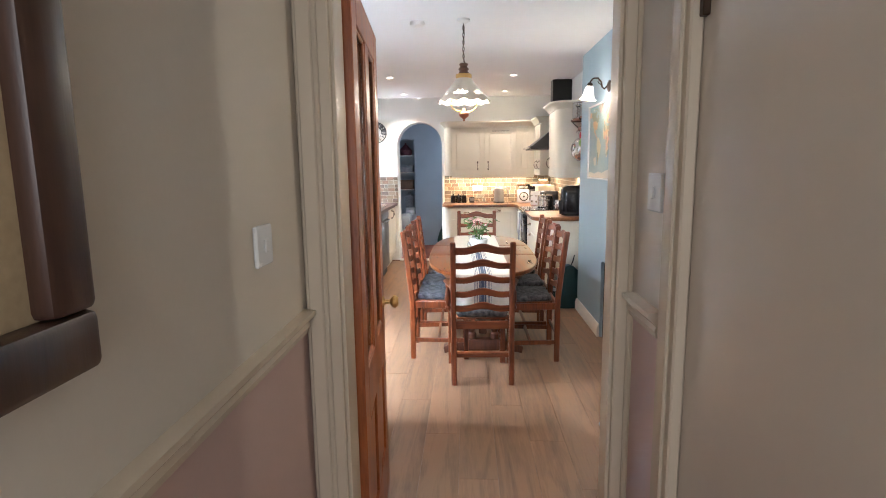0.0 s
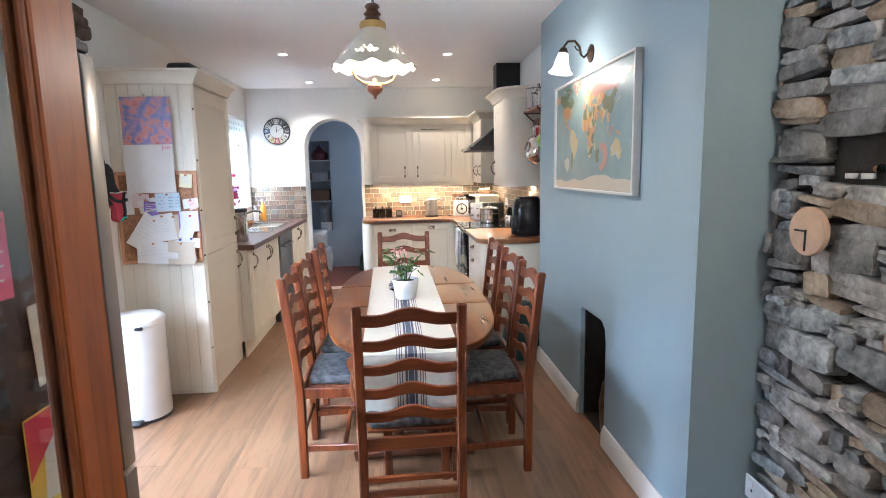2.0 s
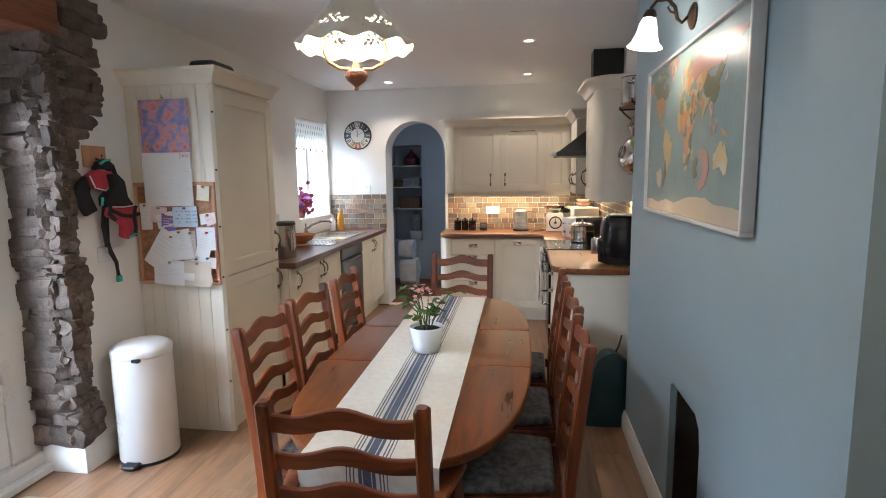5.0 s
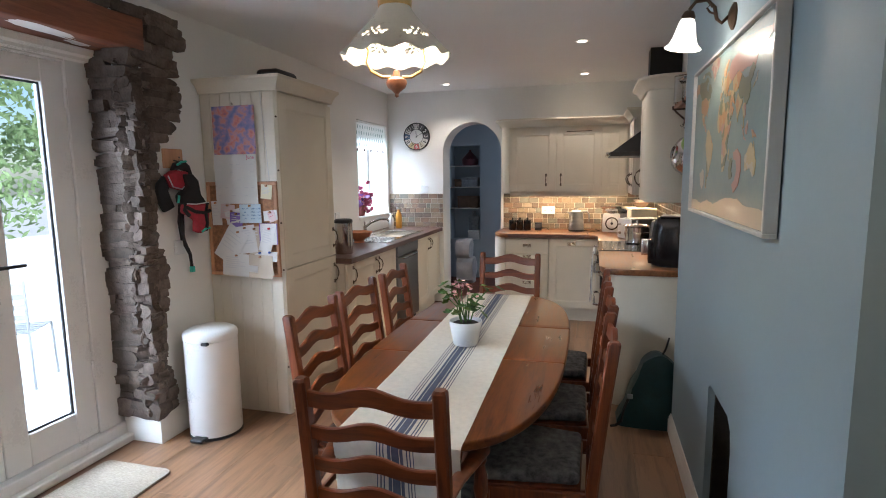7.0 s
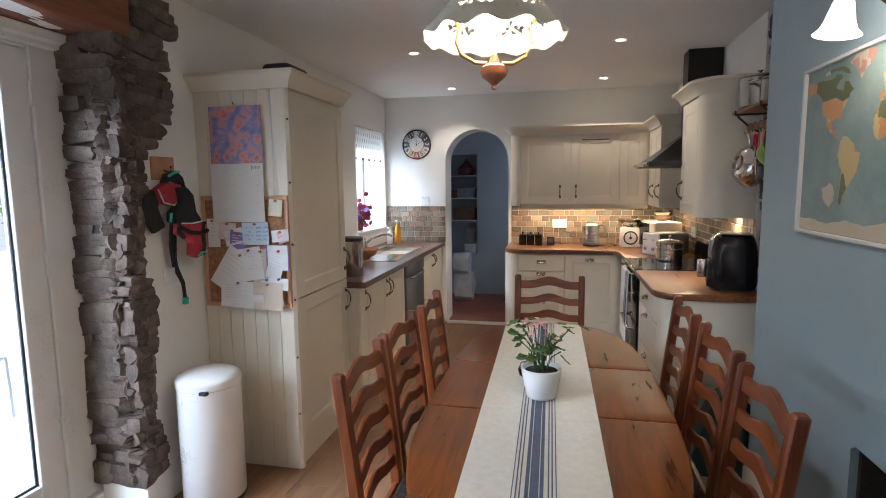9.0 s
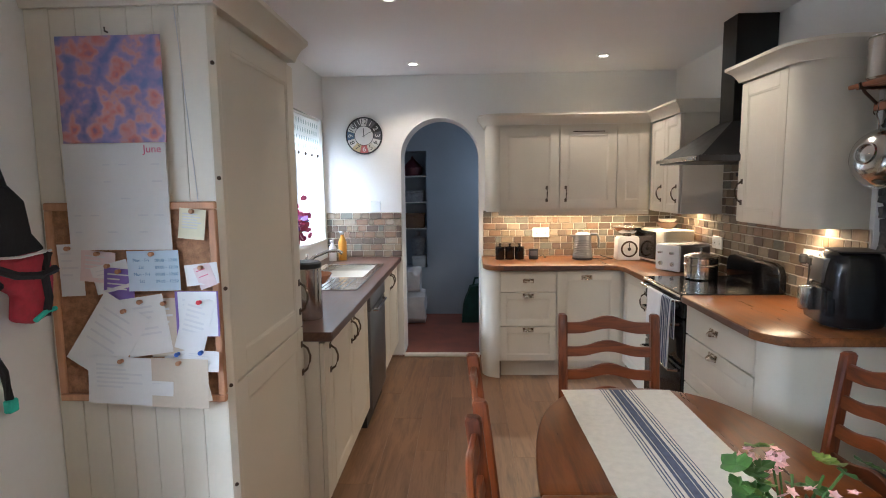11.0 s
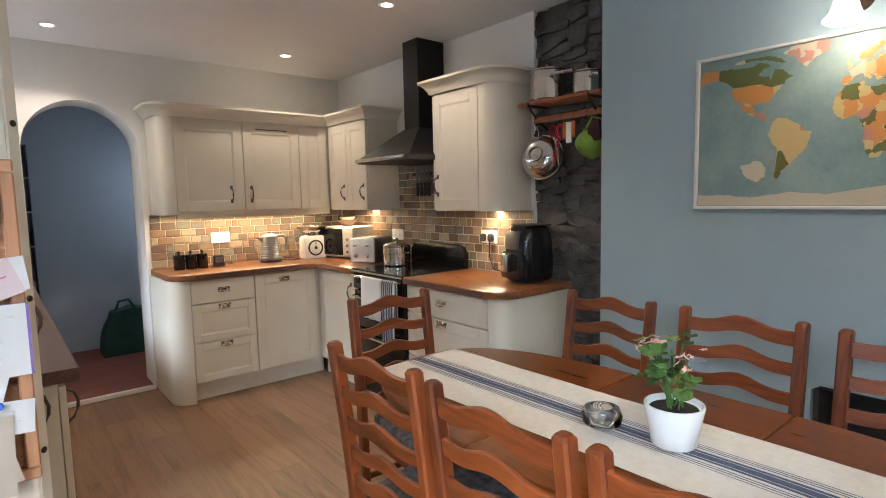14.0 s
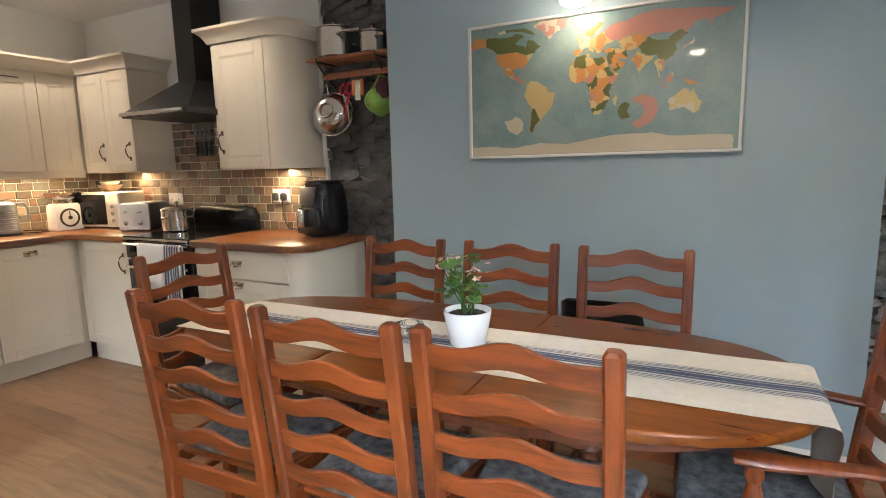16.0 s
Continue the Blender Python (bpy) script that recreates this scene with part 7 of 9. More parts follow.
M_YELLOWB = mat("amber_plastic", (0.62, 0.30, 0.03), 0.3, var=0.1, scale=10, bump=0.01)
bottle("spray_bottle", "amber cleaning spray bottle with white trigger", (-1.40, 7.92, 0.901), 0.035, 0.25, M_YELLOWB, M_POT)
bottle("spray_bottle", "white hand soap bottle with pump beside the sink", (-1.47, 7.86, 0.901), 0.032, 0.18, M_POT, M_POT)
cyc = thing("cyclamen_plant", "potted plant with dark pink and purple leaves on the sill", "plant", (-1.68, 7.46, 1.076))
M_TERRA = mat("terracotta_red", (0.22, 0.06, 0.05), 0.6, var=0.15, scale=20, bump=0.1)
part("pot", L([(0, 0.001), (0.055, 0.001), (0.075, 0.10), (0.08, 0.10), (0.08, 0.12), (0.07, 0.12), (0.065, 0.10), (0, 0.10)], (-1.68, 7.46, 1.076), 24), M_TERRA, cyc)
rng = random.Random(5)
for nm, colr, cnt in (("red_leaves", (0.28, 0.02, 0.07), 90), ("purple_leaves", (0.14, 0.03, 0.20), 40), ("pink_leaves", (0.62, 0.22, 0.30), 40)):
    vs, fs = [], []
    for _ in range(cnt):
        p = Vector((-1.66 + rng.gauss(0, 0.05), 7.45 + rng.gauss(0, 0.09), 1.24 + rng.gauss(0, 0.055)))
        n1 = Vector((rng.gauss(0.6, 0.6), rng.gauss(-0.5, 0.6), rng.gauss(0.5, 0.5))).normalized()
        a, b = n1.orthogonal().normalized() * 0.03, None
        b = n1.cross(a).normalized() * 0.022
        i = len(vs)
        vs += [p - a, p - a * 0.4 + b, p + a * 0.5 + b * 0.8, p + a, p + a * 0.5 - b * 0.8, p - a * 0.4 - b]
        fs.append(tuple(range(i, i + 6)))
    bm = bmesh.new()
    vv = [bm.verts.new(q) for q in vs]
    for f in fs:
        bm.faces.new([vv[k] for k in f])
    part(nm, bm, mat(nm, colr, 0.5, var=0.35, scale=30, bump=0.1), cyc)

# ---- things on the corner worktop ----
WTZ = 0.901
for k, x in enumerate((-0.075, 0.005, 0.085)):
    at = (x, 7.90, WTZ)
    c = thing("canister", "small glossy black storage canister with knob lid", "canister", at, "canisters on the worktop")
    part("body", L([(0, 0.001), (0.036, 0.001), (0.038, 0.006), (0.038, 0.095), (0, 0.095)], at, 20), M_BLACK, c)
    part("lid", L([(0, 0.0955), (0.039, 0.0955), (0.037, 0.108), (0.008, 0.112), (0.007, 0.12), (0.011, 0.127), (0.008, 0.134), (0, 0.135)], at, 20), M_BLACK, c)
sm = thing("smart_meter", "small black energy monitor on its stand", "monitor", (0.20, 7.90, WTZ))
part("case", P([(7.875, WTZ + 0.001), (7.93, WTZ + 0.001), (7.915, WTZ + 0.085), (7.895, WTZ + 0.085)], "x", 0.165, 0.24, 0.004), M_MATTBLACK, sm)
part("screen", B(0.175, 0.23, 7.878, 7.8825, WTZ + 0.03, WTZ + 0.07), M_DWASH, sm)
part("cable", T([(0.24, 7.91, WTZ + 0.02), (0.28, 7.90, WTZ + 0.035), (0.31, 7.92, WTZ + 0.01), (0.30, 7.98, WTZ + 0.005)], 0.003, 6), M_MATTBLACK, sm)
kx, ky = 0.60, 7.88
kt = thing("kettle", "silver-grey ribbed electric kettle with a side handle", "kettle", (kx, ky, WTZ))
M_KETTLE = mat("silver_grey_kettle", (0.27, 0.275, 0.275), 0.34, 0.6, var=0.05, scale=20, bump=0.0)
prof = [(0, 0.018), (0.078, 0.018), (0.08, 0.03)]
for k in range(10):
    z = 0.04 + k * 0.014
    r = 0.079 - 0.0012 * k
    prof += [(r, z), (r - 0.003, z + 0.007)]
prof += [(0.066, 0.19), (0.062, 0.205), (0.04, 0.222), (0.012, 0.226), (0.014, 0.24), (0, 0.243)]
part("body", L(prof, (kx, ky, WTZ), 28), M_KETTLE, kt)
part("base", L([(0, 0.001), (0.082, 0.001), (0.082, 0.016), (0, 0.017)], (kx, ky, WTZ), 28), M_MATTBLACK, kt)
part("handle", T([(kx + 0.055, ky - 0.01, WTZ + 0.205), (kx + 0.11, ky - 0.02, WTZ + 0.21), (kx + 0.13, ky - 0.02, WTZ + 0.17), (kx + 0.125, ky - 0.02, WTZ + 0.10)], 0.010), M_KETTLE, kt)
part("spout", P([(kx - 0.062, WTZ + 0.16), (kx - 0.105, WTZ + 0.205), (kx - 0.055, WTZ + 0.20)], "y", ky - 0.016, ky + 0.016, 0.004), M_KETTLE, kt)
part("cable", T([(kx + 0.08, ky, WTZ + 0.008), (kx + 0.16, ky - 0.06, WTZ + 0.006), (kx + 0.24, ky - 0.02, WTZ + 0.006), (kx + 0.20, ky + 0.14, WTZ + 0.006), (kx + 0.2, ky + 0.22, WTZ + 0.006)], 0.004, 6), M_MATTBLACK, kt)
sx_, sy_ = 0.955, 7.86
ks = thing("kitchen_scale", "vintage cream and steel kitchen scale with a round dial", "kitchen scale", (sx_, sy_, WTZ))
M_CREAM = mat("cream_enamel", (0.62, 0.58, 0.48), 0.3, var=0.04, scale=10, bump=0.01)
part("body", P([(sx_ - 0.092, WTZ + 0.001), (sx_ + 0.092, WTZ + 0.001), (sx_ + 0.088, WTZ + 0.17), (sx_ + 0.07, WTZ + 0.19), (sx_ - 0.07, WTZ + 0.19), (sx_ - 0.088, WTZ + 0.17)], "y", sy_ - 0.06, sy_ + 0.06, 0.008), M_BINWHITE, ks)
part("dial_rim", L([(0.05, 0), (0.066, 0), (0.066, 0.008), (0.058, 0.010), (0.05, 0.004)], (sx_, sy_ - 0.0605, WTZ + 0.09), 28, tilt=tn, cap=False), M_BRONZE, ks)
part("dial", L([(0, 0), (0.06, 0), (0.062, 0.004), (0.056, 0.006), (0, 0.006)], (sx_, sy_ - 0.0605, WTZ + 0.09), 28, tilt=tn), M_PAPER, ks)
part("pointer", B(sx_ - 0.003, sx_ + 0.003, sy_ - 0.07, sy_ - 0.067, WTZ + 0.075, WTZ + 0.14), M_INK, ks)
part("hub", L([(0, 0), (0.014, 0), (0.012, 0.01), (0, 0.012)], (sx_, sy_ - 0.067, WTZ + 0.09), 14, tilt=tn), M_MATTBLACK, ks)
part("pan", L([(0, 0.212), (0.06, 0.214), (0.105, 0.235), (0.135, 0.262), (0.138, 0.268), (0.131, 0.268), (0.10, 0.243), (0.055, 0.222), (0, 0.22)], (sx_, sy_, WTZ), 28), M_STEEL, ks)
part("pan_post", L([(0, 0.19), (0.035, 0.19), (0.022, 0.212), (0, 0.212)], (sx_, sy_, WTZ), 14), M_STEEL, ks)
mw = thing("microwave", "cream microwave oven set into the corner", "microwave", (1.212, 7.70, WTZ), "", -76)
ORIGIN[mw.name] = Vector((0, 0, 0))
part("case", B(-0.22, 0.20, -0.14, 0.10, 0.012, 0.26, 0.008, 2), M_CREAM, mw)
part("door_window", B(-0.21, 0.08, -0.148, -0.1405, 0.03, 0.245, 0.003), M_BLACK, mw)
part("control_panel", B(0.085, 0.195, -0.148, -0.1405, 0.02, 0.255, 0.003), M_CREAM, mw)
for k in range(3):
    part("button", L([(0, 0), (0.014, 0), (0.012, 0.008), (0, 0.009)], (0.14, -0.148, 0.06 + k * 0.05), 12, tilt=tn), M_STEEL, mw)
for a in (-0.18, 0.16):
    part("foot", B(a, a + 0.03, -0.1, 0.1, 0.0, 0.0119), M_MATTBLACK, mw)
sb = thing("small_bowl", "stack of small brown and cream bowls on the microwave", "bowl", (1.22, 7.72, WTZ + 0.2605))
part("bowl", L([(0, 0.001), (0.04, 0.001), (0.085, 0.05), (0.08, 0.05), (0, 0.015)], (1.22, 7.72, WTZ + 0.2605), 24), M_BROWNBOX, sb)
part("dish", L([(0, 0.052), (0.05, 0.052), (0.07, 0.075), (0.066, 0.075), (0, 0.06)], (1.22, 7.72, WTZ + 0.2605), 24), M_CREAM, sb)
ts = thing("toaster", "white and dark four-slice toaster with dials", "toaster", (1.19, 7.29, WTZ), "", -62)
ORIGIN[ts.name] = Vector((0, 0, 0))
part("case", B(-0.10, 0.10, -0.15, 0.15, 0.008, 0.19, 0.02, 3), M_DWASH, ts)
part("end_panel", B(-0.104, 0.104, -0.172, -0.1505, 0.006, 0.188, 0.012, 3), M_BINWHITE, ts, "white front panel")
for dx in (-0.05, 0.05):
    part("lever", B(dx - 0.015, dx + 0.015, -0.195, -0.1725, 0.125, 0.14, 0.003), M_STEEL, ts)
    part("dial", L([(0, 0), (0.016, 0), (0.013, 0.012), (0, 0.013)], (dx, -0.1725, 0.055), 14, tilt=tn), M_STEEL, ts)
    part("slot", B(dx - 0.014, dx + 0.014, -0.11, 0.12, 0.1885, 0.1915), M_MATTBLACK, ts)
part("foot", B(-0.08, 0.08, -0.12, 0.12, 0.0, 0.0079), M_MATTBLACK, ts)
socket("wall_socket", (0.29, YB - 0.010, 1.105), "y", -1)
socket("wall_socket", (1.39, 6.19, 1.125), "x", -1, 0.146, "white double socket with two black plugs", (-0.035, 0.035))
socket("wall_socket", (1.39, 5.88, 1.12), "x", -1, 0.086, "white single switch plate on the tiles")
socket("wall_socket", (1.39, 7.22, 1.10), "x", -1, 0.146, "white double socket behind the toaster")
solid("appliance_cable", T([(1.35, 6.155, 1.10), (1.345, 6.15, 1.0), (1.33, 6.10, 0.925), (1.33, 5.95, 0.908), (1.33, 5.82, 0.908)], 0.0045, 6), M_MATTBLACK, "black appliance cable along the tiles", "cable", (1.33, 6.0, 0.902))

# pan on the hob
px_, py_ = 1.135, 6.885
pt_ = thing("saucepan", "polished steel lidded saucepan on the hob", "saucepan", (px_, py_, 0.9055))
part("body", L([(0, 0.001), (0.092, 0.001), (0.098, 0.008), (0.098, 0.085), (0.104, 0.088), (0.104, 0.096), (0.098, 0.099), (0.098, 0.135), (0.102, 0.138), (0.098, 0.141), (0, 0.141)], (px_, py_, 0.9055), 32), M_STEEL, pt_)
part("lid", L([(0.10, 0.1415), (0.10, 0.147), (0.07, 0.16), (0.012, 0.168), (0.008, 0.175), (0.014, 0.188), (0.010, 0.196), (0, 0.198)], (px_, py_, 0.9055), 32), M_STEEL, pt_)
for s in (-1, 1):
    part("loop_handle", T([(px_, py_ + s * 0.098, 0.995), (px_ - 0.02, py_ + s * 0.125, 1.0), (px_ + 0.02, py_ + s * 0.125, 1.0), (px_ + 0.03, py_ + s * 0.098, 0.995)], 0.005), M_STEEL, pt_)
# towels over the oven rail
M_TOWEL = mat("white_tea_towel", (0.70, 0.70, 0.69), 0.95, var=0.05, scale=40, fine=400, bump=0.3)
for nm, y0, y1, zb, stripes in (("white cotton tea towel over the oven rail", 6.56, 6.80, 0.60, False), ("blue striped tea towel over the oven rail", 6.415, 6.555, 0.48, True)):
    tw = thing("tea_towel", nm, "tea towel", (0.77, (y0 + y1) / 2, zb), "tea towels on the oven rail")
    def sheet(a0, a1, lift):
        bm = bmesh.new()
        rows = []
        n, prof = 8, [(0.801, zb + 0.16), (0.801, 0.83), (0.798, 0.866), (0.787, 0.874), (0.776, 0.865), (0.773, 0.83), (0.769, (zb + 0.8) / 2), (0.766, zb)]
        for i in range(n + 1):
            y = a0 + (a1 - a0) * i / n
            rows.append([bm.verts.new((x - lift - 0.004 * math.sin((y - y0) * 70) * min(1, max(0, (0.86 - z) * 6)) * (1 if x < 0.785 else 0), y, z)) for x, z in prof])
        for a, b in zip(rows, rows[1:]):
            for k in range(len(prof) - 1):
                bm.faces.new((a[k], b[k], b[k + 1], a[k + 1]))
        return bm
    ob = part("cloth", sheet(y0, y1, 0.0), M_TOWEL, tw)
    ob.modifiers.new("thickness", "SOLIDIFY").thickness = 0.003
    if stripes:
        for k in range(6):
            a = y0 + 0.008 + k * 0.022
            o2 = part("woven_stripe", sheet(a, a + 0.013, 0.0034), M_STRIPE, tw)

# air fryer
ax_, ay_ = 1.262, 5.745
af = thing("air_fryer", "large glossy black air fryer with a chrome drawer handle", "air fryer", (ax_, ay_, WTZ), "", 78)
ORIGIN[af.name] = Vector((0, 0, 0))
M_FRYER = mat("dark_grey_fryer_plastic", (0.010, 0.0105, 0.013), 0.16, var=0.12, scale=10, bump=0.0)
def egg(w, d, z0, z1, top):
    bm = bmesh.new()
    rings = []
    for z, s in ((z0, 0.92), (z0 + 0.025, 1.0), (z0 + 0.45 * (z1 - z0), 1.0), (z1 - 0.3 * (z1 - z0), 0.96), (z1 - 0.045, 0.90), (z1 - 0.012, top - 0.07), (z1, top - 0.2)):
        rings.append([bm.verts.new((x * s, y * s, z)) for x, y in rounded(-w / 2, w / 2, -d / 2, d / 2, min(w, d) * 0.36, 6)])
    m = len(rings[0])
    for a, b in zip(rings, rings[1:]):
        for k in range(m):
            bm.faces.new((a[k], a[(k + 1) % m], b[(k + 1) % m], b[k]))
    bm.faces.new(rings[0])
    bm.faces.new(rings[-1])
    return bm
part("body", egg(0.225, 0.25, 0.008, 0.315, 0.88), M_FRYER, af)
part("drawer", egg(0.21, 0.06, 0.02, 0.17, 0.96), M_FRYER, af).location = (0, 0.105, 0)
part("handle", B(-0.022, 0.022, 0.132, 0.185, 0.06, 0.165, 0.010, 3), M_STEEL, af, "chrome drawer handle")
part("screen", P([(0.10, 0.19), (0.1285, 0.185), (0.120, 0.285), (0.09, 0.29)], "x", -0.06, 0.06, 0.003), M_DWASH, af)
part("vent", B(-0.09, 0.09, -0.09, 0.07, 0.3155, 0.322, 0.003), M_MATTBLACK, af)
part("foot", L([(0, 0), (0.10, 0), (0.10, 0.0079), (0, 0.0079)], (0, 0, 0), 24), M_MATTBLACK, af)

# knife strip
kn = thing("knife_rack", "magnetic knife strip with black-handled knives on the tiles", "knife rack", (1.385, 6.86, 1.42))
part("strip", B(1.378, 1.391, 6.78, 7.0, 1.55, 1.575, 0.003), M_MATTBLACK, kn)
for k in range(4):
    y = 6.80 + k * 0.045
    part("blade", B(1.374, 1.3775, y - 0.016, y + 0.016, 1.50, 1.66, 0.001), M_DWASH, kn)
    part("knife_handle", B(1.368, 1.384, y - 0.011, y + 0.011, 1.40, 1.4995, 0.004), M_MATTBLACK, kn)

# ---- pan shelf in the stone alcove ----
M_RACKWOOD = wood("rack_slat_wood", (0.20, 0.06, 0.02), (0.34, 0.12, 0.045), "Y", 0.4, 0.2)
ps = thing("pan_rack", "wooden slatted pan shelf on black brackets with a hanging rail", "shelf", (1.34, 5.53, 1.80))
for k in range(6):
    x = 1.235 + k * 0.030
    part("shelf_slat", B(x, x + 0.020, 5.262, 5.80, 1.885, 1.903, 0.004), M_RACKWOOD, ps)
part("hanging_rail", B(1.30, 1.318, 5.262, 5.74, 1.79, 1.825, 0.004), M_RACKWOOD, ps)
for y in (5.33, 5.72):
    part("bracket", T([(1.42, y, 1.884), (1.23, y, 1.88), (1.228, y, 1.90), (1.25, y, 1.865), (1.31, y, 1.81), (1.40, y, 1.76)], 0.006, 6), M_BRONZE, ps)
for k in range(6):
    part("rail_hook", T([(1.309, 5.30 + k * 0.08, 1.83), (1.295, 5.30 + k * 0.08, 1.825), (1.292, 5.30 + k * 0.08, 1.78), (1.28, 5.30 + k * 0.08, 1.772), (1.275, 5.30 + k * 0.08, 1.785)], 0.0025, 5), M_BRONZE, ps)


def steel_pan(at, r, h, handle, label):
    p = thing("saucepan", label, "saucepan", at, "pans on the rack")
    part("body", L([(0, 0.001), (r - 0.006, 0.001), (r, 0.008), (r, h), (r + 0.004, h + 0.003), (r, h + 0.006), (0, h + 0.006)], at, 32), M_STEEL, p)
    part("lid", L([(r + 0.001, h + 0.0065), (r, h + 0.012), (r * 0.6, h + 0.022), (0.010, h + 0.026), (0.008, h + 0.036), (0.015, h + 0.044), (0, h + 0.048)], at, 32), M_STEEL, p)
    x, y, z = at
    part("handle", T([(x - r * 0.7, y - r * 0.7, z + h * 0.75), (x - r * 0.85, y - r * 1.1, z + h * 0.8), (x - r * 0.7, y - r - handle, z + h * 0.78)], [0.006, 0.008, 0.010]), M_STEEL, p)
    return p


steel_pan((1.325, 5.655, 1.9035), 0.10, 0.155, 0.12, "tall polished steel stockpot with lid on the rack")
steel_pan((1.325, 5.40, 1.9035), 0.072, 0.105, 0.03, "small polished steel saucepan with lid on the rack")
col = thing("colander", "round polished steel colander hanging from the rack", "colander", (1.30, 5.71, 1.46))
tb = Matrix.Rotation(radians(-78), 3, "Y") @ Matrix.Rotation(radians(12), 3, "X")
part("bowl", L([(0.122, 0.0), (0.119, 0.02), (0.110, 0.046), (0.092, 0.070), (0.062, 0.086), (0.0, 0.092)], (1.33, 5.70, 1.60), 36, tilt=tb), M_STEEL, col)
part("foot_ring", L([(0.046, 0.086), (0.044, 0.098), (0.038, 0.098), (0.038, 0.088)], (1.33, 5.70, 1.60), 28, tilt=tb), M_STEEL, col)
part("rim", L([(0.116, -0.003), (0.128, -0.003), (0.128, 0.003), (0.116, 0.003)], (1.33, 5.70, 1.60), 36, tilt=tb), M_STEEL, col)
part("loop", T([(1.31, 5.71, 1.71), (1.305, 5.71, 1.75), (1.295, 5.71, 1.775)], 0.003, 6), M_STEEL, col)
scz = thing("kitchen_scissors", "red-handled kitchen scissors hanging from the rack", "scissors", (1.30, 5.57, 1.55))
M_REDP = mat("red_plastic", (0.45, 0.01, 0.025), 0.35, var=0.1, scale=20, bump=0.01)
for s in (-1, 1):
    part("handle_loop", T([(1.30, 5.575 + s * 0.022 + 0.02 * math.cos(a), 1.73 + 0.032 * math.sin(a)) for a in [2 * math.pi * k / 12 for k in range(13)]], 0.006, 8), M_REDP, scz)
    part("shank", T([(1.30, 5.575 + s * 0.02, 1.70), (1.30, 5.575 - s * 0.006, 1.63), (1.30, 5.575 - s * 0.012, 1.55)], [0.008, 0.008, 0.004], 8), M_REDP if s < 0 else M_STEEL, scz)
ut = thing("utensil", "orange and grey handled utensil hanging from the rack", "utensil", (1.30, 5.49, 1.66))
M_ORANGE = mat("orange_plastic", (0.62, 0.16, 0.02), 0.35, var=0.1, scale=20, bump=0.01)
part("grip", B(1.292, 1.306, 5.455, 5.475, 1.69, 1.775, 0.005), M_ORANGE, ut)
part("grip", B(1.292, 1.306, 5.515, 5.532, 1.69, 1.775, 0.005), M_ORANGE, ut)
part("blade", B(1.295, 1.303, 5.477, 5.513, 1.66, 1.775, 0.003), M_STEEL, ut)
gp = thing("green_jug", "lime green ceramic colander jug hanging from the rack", "jug", (1.30, 5.36, 1.56))
M_LIME = mat("lime_green_glaze", (0.20, 0.36, 0.05), 0.25, var=0.1, scale=16, bump=0.03, coat=0.3)
prof = [(0, 0.0)] + [(0.088 * math.sin(math.pi * k / 20) ** 0.75 * (1 + 0.012 * (k % 2)), 0.175 * k / 20) for k in range(1, 18)] + [(0.05, 0.16), (0, 0.155)]
part("body", L(prof, (1.325, 5.365, 1.565), 28, tilt=None), M_LIME, gp)
part("handle", T([(1.30, 5.33, 1.72), (1.295, 5.30, 1.765), (1.295, 5.34, 1.785), (1.30, 5.38, 1.73)], 0.009), M_LIME, gp)
solid("oven_glove", P([(5.27, 1.66), (5.34, 1.65), (5.35, 1.72), (5.32, 1.77), (5.28, 1.76)], "x", 1.255, 1.275, 0.006), mat("dark_plum_cloth", (0.05, 0.015, 0.02), 0.9, var=0.2, scale=30, bump=0.2), "dark plum pot holder hanging from the rack", "pot holder", (1.265, 5.31, 1.65))

# ---- teal rucksack ----
bg = thing("rucksack", "teal nylon rucksack slumped on the floor by the units", "bag", (1.12, 5.36, 0))
bm = bmesh.new()
bmesh.ops.create_cube(bm, size=1)
bmesh.ops.subdivide_edges(bm, edges=bm.edges[:], cuts=9, use_grid_fill=True)
for v in bm.verts:
    f = v.co.z + 0.5
    r = 1 - 0.3 * (abs(v.co.x) * 2) ** 3 * 0.5
    lean = 0.06 * f
    v.co = Vector((1.105 + lean + v.co.x * (0.34 - 0.16 * f), 5.36 + v.co.y * 0.22 * (1 - 0.45 * f ** 3) * r, f * 0.43 * (1 - 0.5 * v.co.x * v.co.x)))
    if f > 0.04:
        v.co += 0.016 * noise.noise_vector(v.co * 9)
M_TEAL = mat("teal_nylon", (0.005, 0.036, 0.042), 0.45, var=0.3, scale=12, bump=0.3)
part("body", bm, M_TEAL, bg)
part("strap", T([(1.0, 5.25, 0.19), (0.97, 5.22, 0.12), (0.96, 5.22, 0.05), (0.93, 5.24, 0.012), (0.90, 5.22, 0.012)], 0.008, 6), M_WEB, bg)
part("haul_loop", T([(1.18, 5.34, 0.42), (1.20, 5.33, 0.47), (1.22, 5.36, 0.53)], 0.006, 6), M_WEB, bg)
part("buckle", B(0.99, 1.02, 5.238, 5.248, 0.18, 0.21, 0.003), M_GREYBOX, bg)

